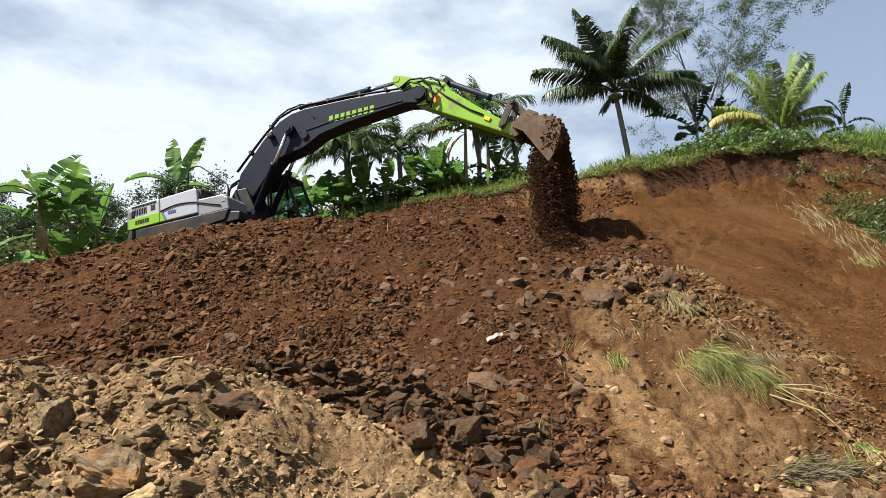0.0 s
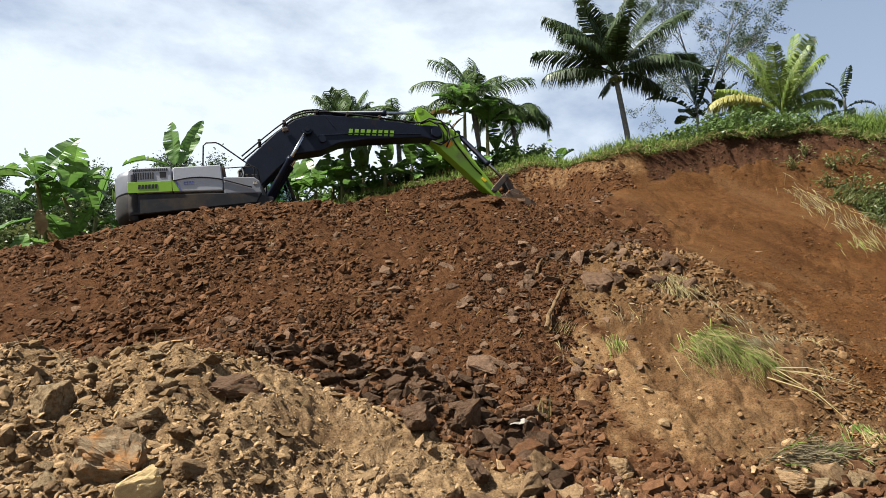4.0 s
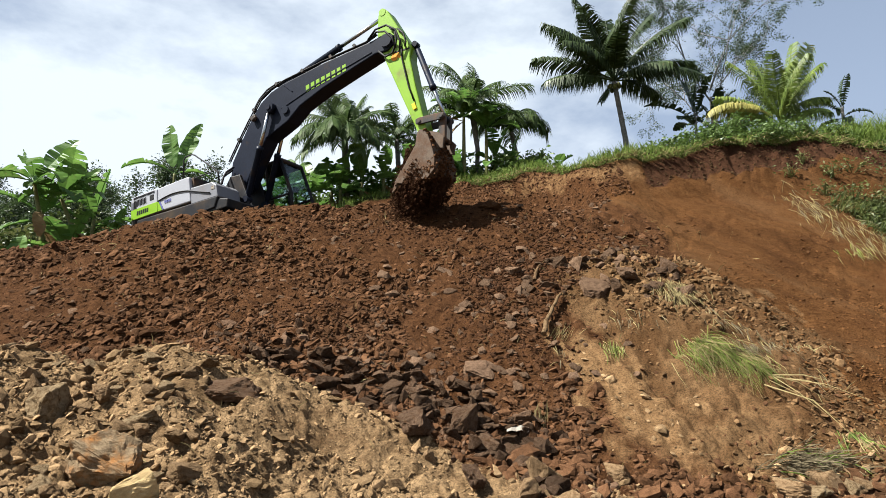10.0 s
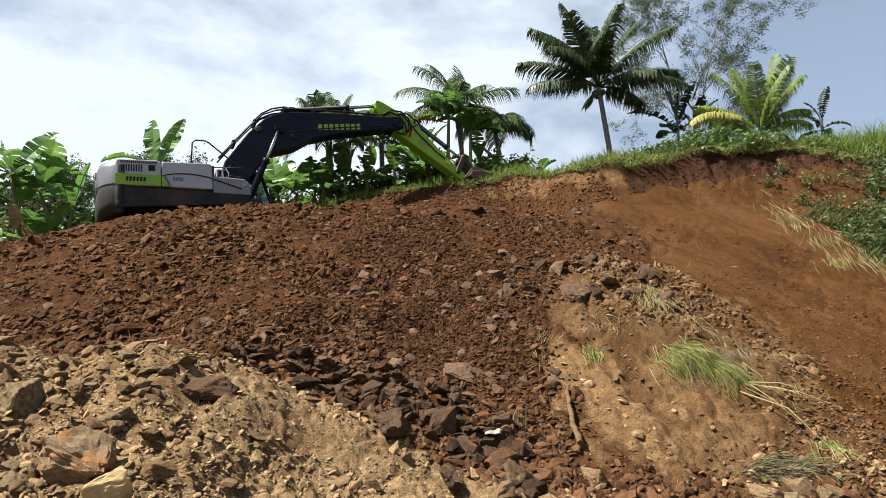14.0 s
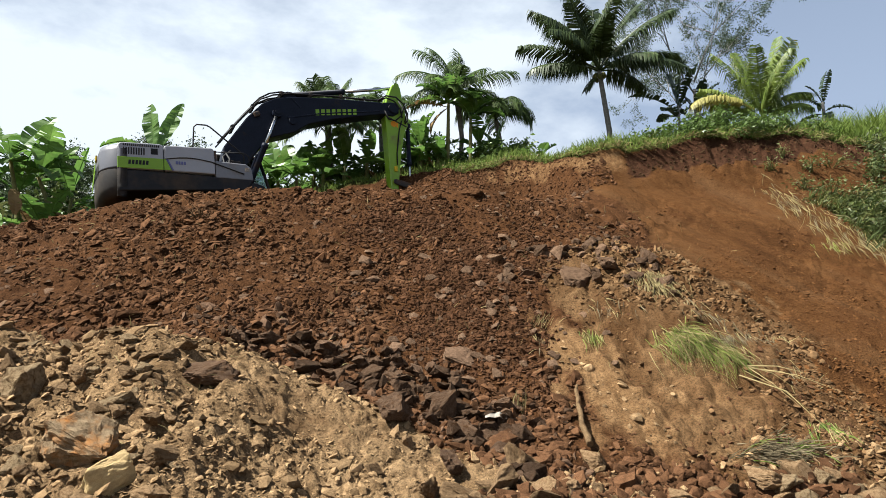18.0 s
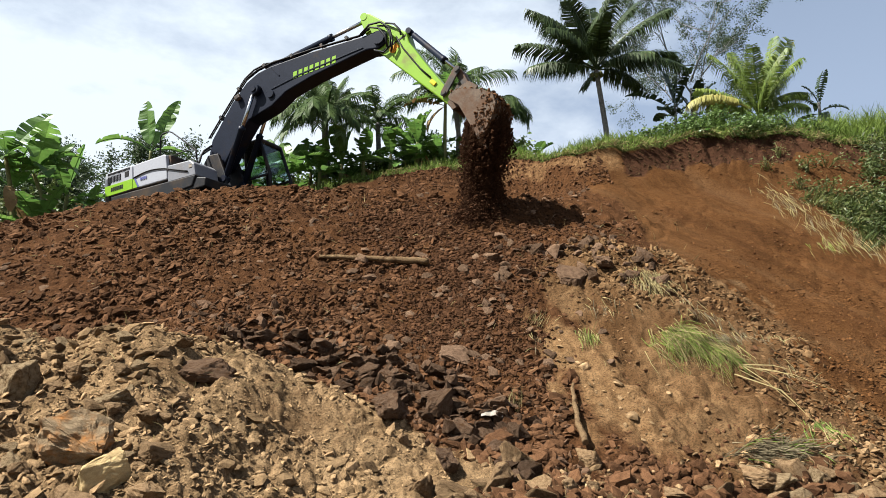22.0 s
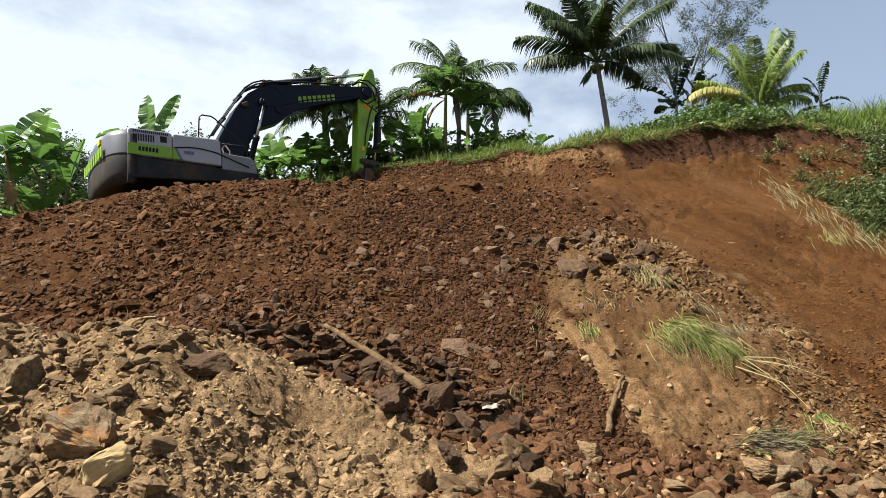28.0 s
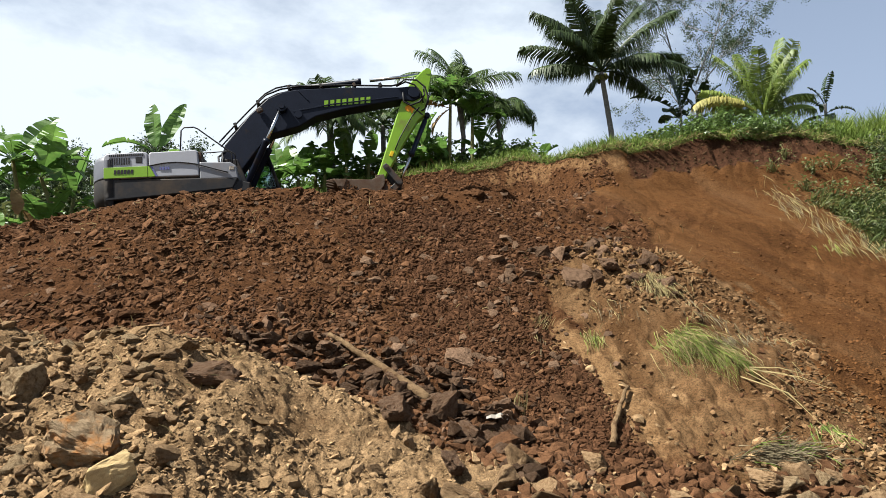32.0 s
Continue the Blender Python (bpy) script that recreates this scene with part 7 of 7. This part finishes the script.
def root_clump(seed, x, y, n, size, label):
    rng = np.random.default_rng(seed)
    ob = thing("root_clump", Matrix.Translation((x, y, gz(x, y))), label, "roots")
    for k in range(n):
        a, e = rng.uniform(0, 6.28), rng.uniform(0.1, 1.2)
        d = Vector((math.cos(a) * math.cos(e), math.sin(a) * math.cos(e) - 0.3, math.sin(e))) * size * rng.uniform(0.5, 1.0)
        w = Vector(rng.normal(size=3)) * 0.18 * size
        part("root", bm_tube([(0, 0, -0.05), d * 0.5 + w, d], [0.014, 0.010, 0.004], 5), MAT_LOG, ob)
    return ob


def branch_thing(name, seed, length, r, label, bend=0.06, mat=MAT_LOG, crooked=1.0, butt=0.0):
    ob = thing(name, Matrix(), label, "branch")
    n = 22
    pts, radii = [], []
    for k in range(n + 1):
        u = k / n
        crook = 0.03 * noise.noise(Vector((u * 5.0, seed, 0))) + 0.012 * noise.noise(Vector((u * 13.0, seed, 3)))
        pts.append((length * (u - 0.5), bend * length * math.sin(u * math.pi) + crooked * crook * length, 0.012 * noise.noise(Vector((u * 6.0, seed, 7))) * length))
        radii.append(r * (1.2 - 0.6 * abs(u - butt)) * (1 + 0.30 * noise.noise(Vector((u * 14.0, seed, 11)))))
    part("stem", bm_tube(pts, radii, 9), mat, ob)
    q = Vector(pts[13])
    part("side_stub", bm_tube([q, q + Vector((0.06, 0.07, 0.01))], [r * 0.4, r * 0.2], 7), mat, ob)
    return ob


leaf_rng = np.random.default_rng(531)
for lx, ly, ln, turn, mat, label in ((8.30, 18.75, 0.8, 200, MAT_BANANA, "pale green cut banana leaf on the turf edge"), (8.75, 18.8, 0.7, 10, MAT_STRAW, "whitish dry leaf sheath on the turf edge")):
    fallen = new("fallen_leaf", banana_leaf_mesh(leaf_rng, ln, 0.2, 8, 30, mat, 0.3))
    fallen.matrix_world = Matrix.Translation((lx, ly, gz(lx, ly) + 0.12)) @ Matrix.Rotation(radians(turn), 4, "Z")
    tagged(fallen, label, "leaf")
root_clump(521, -4.95, 14.6, 13, 0.38, "pale tangled root clump on the loose slope")
log_branch = branch_thing("fallen_branch", 1, 2.2, 0.062, "long stripped tan branch lying on the slope", 0.01, MAT_PALE_LOG, 0.6, 1.0)
crooked = branch_thing("crooked_branch", 2, 1.35, 0.040, "crooked tan branch sliding down the slope", 0.035, MAT_PALE_LOG)
stub = branch_thing("short_branch", 3, 0.6, 0.035, "short pale branch on the loose slope", 0.05)

scrap = thing("scrap_sheet", Matrix(), "torn whitish sheet scrap among clods", "scrap")
part("sheet", bm_prism([(-0.15, 0.0), (-0.09, 0.025), (-0.02, 0.02), (0.05, 0.05), (0.11, 0.01), (0.15, 0.03), (0.15, 0.037), (0.11, 0.018), (0.05, 0.058), (-0.02, 0.028), (-0.09, 0.033), (-0.15, 0.008)], -0.055, 0.055, 0.004, 1), MAT_SCRAP, scrap)


# ---- falling soil ----
TET_V = np.array([(1, 1, 1), (1, -1, -1), (-1, 1, -1), (-1, -1, 1)]) * 0.85
TET_F = np.array([(0, 1, 2), (0, 3, 1), (0, 2, 3), (1, 3, 2)])


def fall_mesh(seed, n, length, radius, size):
    """A loose column of crumbs and clods, drawn out along z, thickest at its middle."""
    rng = np.random.default_rng(seed)
    z = np.clip(rng.normal(0, 0.27, n), -0.62, 0.62)
    w = radius * (0.75 - 0.35 * z) * rng.uniform(0.0, 1.0, n) ** 0.55
    a = rng.uniform(0, 6.283, n)
    c = np.stack([w * np.cos(a), w * np.sin(a), z * length], -1)
    s = size[0] + (size[1] - size[0]) * rng.beta(0.8, 6, n)
    big = s > 0.016
    verts, faces, first = [], [], 0
    for mask, shape_v, shape_f in ((big, OCT_V, OCT_F), (~big, TET_V, TET_F)):
        m, k = int(mask.sum()), len(shape_v)
        v = shape_v[None] * rng.uniform(0.6, 1.3, (m, k, 1))
        v = np.einsum("nij,nkj->nki", random_turns(rng, m), v) * s[mask][:, None, None] + c[mask][:, None, :]
        verts.append(v.reshape(-1, 3))
        faces.append((shape_f[None] + (np.arange(m) * k)[:, None, None] + first).reshape(-1, 3))
        first += m * k
    return mesh_arrays("falling_soil", np.concatenate(verts), np.concatenate(faces), MAT_FRESH)


def falling_soil(me):
    return tagged(new("falling_soil", me), "red soil pouring out of the bucket", "soil", "falling soil", kind="stuff")


def lie(p, q, lift=0.09):
    """The pose of a branch whose ends lie at p and q of the plan."""
    a, b = Vector((*p, gz(*p) + lift)), Vector((*q, gz(*q) + lift))
    d = (b - a).normalized()
    n = Vector((0, -0.6, 0.8))
    y = n.cross(d).normalized()
    m = Matrix((d, y, d.cross(y))).transposed().to_4x4()
    return Matrix.Translation((a + b) / 2) @ m


def bucket_mouth(t):
    return EXC @ machine_poses(t)["bucket"] @ Vector((0.86, 0, 0.25))


POURS = [fall_mesh(600 + i, n, ln, r, (0.006, size)) for i, (n, ln, r, size) in enumerate(((7600, 1.05, 0.70, 0.070), (5200, 1.2, 0.50, 0.050), (2600, 1.35, 0.28, 0.030)))]
FALLS = []
for first, last, wide in ((-0.75, 0.72, 0.1), (9.72, 12.15, 11.4), (20.85, 23.02, 22.8)):
    t = first
    while t < last:
        FALLS.append((t, falling_soil(POURS[0 if t < wide else (1 if t < wide + 0.25 else 2)])))
        t += 0.15


def slide_sheet(seed, n, x0, x1, y0, y1, mat=MAT_FRESH):
    """A spread of fresh clods that lies on the slope, thin towards its rim."""
    rng = np.random.default_rng(seed)
    x, y = scatter(rng, n, x0, x1, y0, y1)
    cx, cy, wx, wy = (x0 + x1) / 2, (y0 + y1) / 2, (x1 - x0) / 2, (y1 - y0) / 2
    r = np.hypot((x - cx) / wx, (y - cy) / wy) + 0.7 * (value_noise(x * 1.7, y * 1.7, seed) - 0.5)
    keep = rng.uniform(size=n) < 1.25 - r
    x, y = x[keep], y[keep]
    s = 0.016 + 0.085 * rng.beta(0.9, 6.0, len(x))
    me = clod_mesh("slid_soil", rng, np.stack([x, y, ground_z(x, y) + 0.35 * s], -1), s, mat, 0.5, 0.72)
    return tagged(new("slid_soil", me), "dark fresh soil clods slid down the slope", "soil", "slid soil", kind="stuff")


RUNNING = (0.2, 0.9, 10.2, 11.2, 12.0)
SLIDES = [(t, slide_sheet(700 + i, 6500, *box, MAT_FRESH if t in RUNNING else MAT_SLID)) for i, (t, box) in enumerate((
    (0.2, (0.3, 2.9, 13.2, 16.0)), (0.6, (0.2, 2.6, 12.4, 14.8)), (0.9, (0.0, 2.5, 10.8, 13.2)),
    (10.2, (-3.2, 0.2, 11.9, 14.6)), (10.7, (-1.8, 0.8, 13.8, 16.0)), (11.2, (-2.4, 0.4, 12.2, 14.4)), (11.6, (-1.2, 1.6, 12.0, 14.4)), (12.0, (-2.8, 0.2, 10.9, 12.8)), (12.4, (-0.6, 2.0, 10.4, 12.6)),
    (22.0, (-0.6, 2.0, 13.4, 15.8)), (22.5, (-1.0, 1.8, 11.8, 14.0)), (23.0, (-0.6, 2.2, 10.4, 12.4)), (23.3, (1.2, 2.6, 9.8, 11.4)), (23.6, (1.4, 2.9, 8.7, 10.3)),
))]


for i, box in enumerate(((-4.2, -1.0, 14.7, 16.7), (-1.8, 1.6, 14.6, 16.6), (0.6, 3.2, 14.0, 16.4), (1.6, 4.2, 13.4, 16.6), (-0.2, 2.2, 10.8, 13.0), (-7.0, -3.4, 13.6, 15.4), (-3.6, -0.6, 11.2, 12.6))):
    slide_sheet(730 + i, 1700, *box, MAT_SLID)


def loose_motions():
    for start, ob in SLIDES:
        below = Matrix.Translation((0, 1.3, 0.15))
        walk(ob, [(0, below), (max(0.01, start), below), (start + 0.5, Matrix.Translation((0, 0.7, 0.42))), (start + 1.1, Matrix.Translation((0, 0.12, 0.09))), (start + 1.5, Matrix())] + ([(start + 2.0, Matrix()), (start + 5.0, Matrix.Translation((0.2, -1.7, -1.5))), (32.0, Matrix.Translation((0.2, -1.7, -1.5)))] if start in RUNNING else [(32.0, Matrix())]))
    buried = Matrix.Translation((-2.6, 19.0, 3.6))
    walk(log_branch, [(0, lie((-3.4, 17.2), (-1.2, 17.4), -0.6)), (20.5, lie((-2.6, 16.7), (-0.5, 16.9), -0.2)), (20.8, lie((-2.35, 16.05), (-0.30, 16.55), 0.12)), (21.2, lie((-2.24, 15.78), (-0.52, 15.84), 0.12)), (21.5, lie((-2.09, 15.00), (0.02, 14.67), 0.12)), (21.8, lie((-2.03, 13.62), (0.04, 14.18), 0.12)), (22.0, lie((-2.12, 13.67), (0.03, 13.41), 0.12)), (22.2, lie((-2.06, 12.99), (0.07, 13.33), 0.12)), (22.5, lie((-2.07, 11.73), (0.14, 12.28), 0.12)), (22.8, lie((-1.97, 11.36), (0.09, 11.49), 0.12)), (23.2, lie((-1.49, 11.38), (-0.22, 10.31), 0.12)), (24.0, lie((-1.82, 11.50), (0.10, 10.38))), (28.0, lie((-1.75, 11.31), (0.16, 10.05))), (32.0, lie((-1.75, 11.31), (0.16, 10.05)))])
    walk(crooked, [(0, lie((1.50, 11.9), (2.20, 13.1), -0.4)), (1.0, lie((1.50, 11.75), (2.16, 12.95), -0.1)), (1.6, lie((1.55, 11.65), (2.14, 12.86))), (10.9, lie((1.55, 11.65), (2.14, 12.86))), (11.6, lie((1.70, 11.2), (2.08, 12.4))), (13.0, lie((1.94, 10.48), (1.99, 11.75))), (13.6, lie((2.05, 9.8), (2.12, 11.1))), (16.5, lie((2.13, 9.24), (2.22, 10.56))), (24.0, lie((2.13, 9.24), (2.24, 10.56))), (25.5, lie((2.3, 9.3), (2.6, 10.5))), (28.0, lie((2.41, 9.35), (2.97, 10.45))), (32.0, lie((2.41, 9.35), (2.97, 10.45)))])
    walk(stub, [(0, lie((1.72, 13.6), (2.0, 14.2), -0.3)), (1.0, lie((1.70, 13.5), (1.96, 14.1), -0.1)), (1.6, lie((1.64, 13.28), (1.90, 13.92), 0.08)), (10.9, lie((1.64, 13.28), (1.90, 13.92), 0.08)), (11.6, lie((1.66, 12.9), (1.90, 13.5), 0.0)), (12.3, lie((1.70, 12.5), (1.92, 13.1), -0.3)), (32.0, lie((1.70, 12.5), (1.92, 13.1), -0.3))])
    walk(scrap, [(0, lie((0.55, 12.03), (0.95, 12.03), 0.08)), (1.2, lie((0.60, 12.0), (1.0, 12.0), 0.08)), (2.0, lie((0.82, 11.44), (1.22, 11.44), 0.1)), (3.0, lie((0.80, 10.4), (1.15, 10.4), 0.1)), (4.5, lie((0.78, 9.95), (1.14, 9.95), 0.08)), (32.0, lie((0.78, 9.95), (1.14, 9.95), 0.08))])
    for start, ob in FALLS:
        p = bucket_mouth(max(0, start))
        drift = (bucket_mouth(max(0, start) + 0.1) - p) * 7.0
        drift = max(-1.2, min(1.2, drift.x))
        rows = []
        if start > 0.3:
            rows += [(0, buried), (start - 1.7, buried)]
            for k in (1.3, 1.05, 0.8, 0.6, 0.4, 0.2):
                rows.append((start - k, Matrix.Translation(bucket_mouth(start - k))))
        for k in range(14):
            s = k * 0.12
            t = start + s
            z = p.z - 0.2 - 4.9 * s * s
            g = gz(p.x, p.y)
            if z < g + 0.1:
                break
            if t >= 0:
                rows.append((t, Matrix.Translation((p.x + drift * s, p.y - 0.05 * s, z))))
        end, px = max(0.0, t), p.x + drift * s
        slope = Matrix.Rotation(radians(-53), 4, "X")
        for dt, down, sink in ((0.12, 0.30, 0.22), (0.30, 0.6, 0.45), (0.55, 0.9, 0.95), (0.9, 1.1, 1.5)):
            y = p.y - down
            rows.append((end + dt, Matrix.Translation((px, y, gz(px, y) - sink)) @ slope))
        rows.append((32.0, rows[-1][1]))
        if rows[0][0] > 0:
            rows.insert(0, (0, rows[0][1]))
        walk(ob, rows)


# ---- what moves ----
STEP = 0.5
SWING = [-19.8, -20.5, -17.4, -9.5, 0.3, 9.8, 14.3, 14.8, 13.6, 12.3, 11.1, 9.8, 9.3, 9.1, 7.4, 4.8, 1.7, -1.8, -9.4, -20.3, -28.0, -31.0, -31.5, -28.6, -18.7, -6.7, 5.4, 16.9, 23.8, 28.2, 28.6, 28.9, 29.3, 29.6, 29.4, 28.6, 26.8, 24.4, 20.9, 13.0, 0.1, -14.6, -21.1, -24.0, -27.3, -25.9, -23.1, -16.7, -8.0, 3.3, 15.5, 23.9, 27.0, 30.1, 33.2, 36.3, 36.9, 35.8, 32.9, 31.8, 29.8, 27.0, 23.5, 18.1, 7.8]
BOOM = [15.6, 17.9, 23.6, 26.8, 24.6, 17.6, 14.9, 13.0, 14.0, 15.1, 16.2, 17.2, 19.0, 19.8, 20.1, 20.5, 21.1, 22.5, 22.9, 22.5, 25.1, 26.9, 26.5, 25.7, 27.1, 24.9, 23.4, 23.5, 24.4, 27.1, 27.5, 28.0, 28.4, 28.9, 28.8, 26.8, 25.3, 24.1, 23.2, 23.1, 23.6, 21.6, 21.7, 22.0, 19.9, 21.2, 23.1, 28.8, 30.3, 30.1, 30.7, 37.0, 36.9, 36.8, 36.7, 36.6, 32.7, 28.8, 24.0, 21.9, 21.0, 20.1, 20.3, 21.4, 21.7]
STICK = [-36.7, -32.4, -32.8, -43.4, -54.0, -49.8, -40.3, -42.2, -51.7, -61.2, -70.7, -80.2, -83.4, -89.4, -94.3, -97.2, -101.8, -106.9, -106.1, -95.4, -76.2, -62.9, -54.3, -43.6, -44.5, -44.9, -43.5, -41.0, -38.0, -39.1, -49.1, -59.1, -69.0, -79.0, -84.4, -89.8, -94.0, -96.8, -100.0, -101.4, -99.2, -78.0, -68.2, -58.7, -52.0, -49.7, -46.8, -42.8, -48.8, -59.1, -60.0, -53.3, -62.5, -71.7, -80.9, -90.1, -100.1, -115.6, -117.7, -114.6, -111.8, -109.3, -110.0, -110.4, -115.1]
BUCKET = [-57, -32, -31, -49, -67, -40, -35, -52, -72, -95, -115, -125, -128, -131, -135, -138, -145, -152, -165, -150, -125, -88, -58, -42, -45, -57, -69, -65, -52, -55, -68, -86, -102, -115, -122, -128, -132, -138, -145, -154, -165, -170, -125, -95, -62, -35, -24, -19, -31, -55, -45, -65, -72, -84, -97, -108, -118, -130, -136, -139, -142, -146, -152, -164, -178]


def smooth_at(values, t):
    """Catmull-Rom through evenly spaced values."""
    u = t / STEP
    i = max(0, min(len(values) - 2, int(math.floor(u))))
    f = u - i
    p0, p1, p2, p3 = (values[max(0, min(len(values) - 1, i + k))] for k in (-1, 0, 1, 2))
    return p1 + 0.5 * f * (p2 - p0 + f * (2 * p0 - 5 * p1 + 4 * p2 - p3 + f * (3 * (p1 - p2) + p3 - p0)))


def aim(p, q):
    """A pose at p whose x axis points at q, in the plane of the boom."""
    d = q - p
    return Matrix.Translation(p) @ Matrix.Rotation(-math.atan2(d.z, d.x), 4, "Y")


def meet(a, ra, b, rb, up):
    """Where two links of lengths ra and rb from a and b meet, on the side of up."""
    d = b - a
    n = max(1e-6, d.length)
    k = max(-ra, min(ra, (ra * ra - rb * rb + n * n) / (2 * n)))
    h = math.sqrt(max(0.0, ra * ra - k * k))
    e = d / n
    s = Vector((-e.z, 0, e.x))
    if s.dot(up) < 0:
        s = -s
    return a + e * k + s * h


def machine_poses(t):
    sw, bo, st, bu = (smooth_at(v, t) for v in (SWING, BOOM, STICK, BUCKET))
    turn = Matrix.Rotation(radians(sw), 4, "Z")
    rot = lambda a: Matrix.Rotation(-radians(a), 4, "Y")
    boom = Matrix.Translation(FOOT) @ rot(bo)
    tip = boom @ Vector((BOOM_LEN, 0, 0))
    stick = Matrix.Translation(tip) @ rot(st)
    pin = stick @ Vector((STICK_LEN, 0, 0))
    bucket = Matrix.Translation(pin) @ rot(bu)
    out = {"upper": turn, "cab": turn, "boom": turn @ boom, "stick": turn @ stick, "bucket": turn @ bucket}
    for key, y in (("lift_r", -0.36), ("lift_l", 0.36)):
        a, b = Vector((0.78, y, 1.18)), boom @ Vector((1.98, y, 1.08))
        out[key] = (turn @ aim(a, b), turn @ aim(b, a))
    a, b = boom @ Vector((2.68, 0, 1.58)), stick @ Vector((-0.87, 0, 0.148))
    out["arm"] = (turn @ aim(a, b), turn @ aim(b, a))
    g = stick @ Vector((2.48, 0, 0.04))
    ear = bucket @ Vector((-0.14, 0, 0.46))
    j = meet(g, 0.60, ear, 0.52, stick.to_3x3() @ Vector((0, 0, 1)))
    a = stick @ Vector((0.42, 0, 0.60))
    out["curl"] = (turn @ aim(a, j), turn @ aim(j, a))
    out["rocker"], out["link"] = turn @ aim(g, j), turn @ aim(j, ear)
    return out


def motions():
    times = [i * 0.25 for i in range(129)]
    poses = [machine_poses(t) for t in times]
    for key, ob in machine.items():
        if isinstance(ob, tuple):
            for k in (0, 1):
                walk(ob[k], [(t, p[key][k]) for t, p in zip(times, poses)])
        else:
            walk(ob, [(t, p[key]) for t, p in zip(times, poses)])
    loose_motions()


motions()
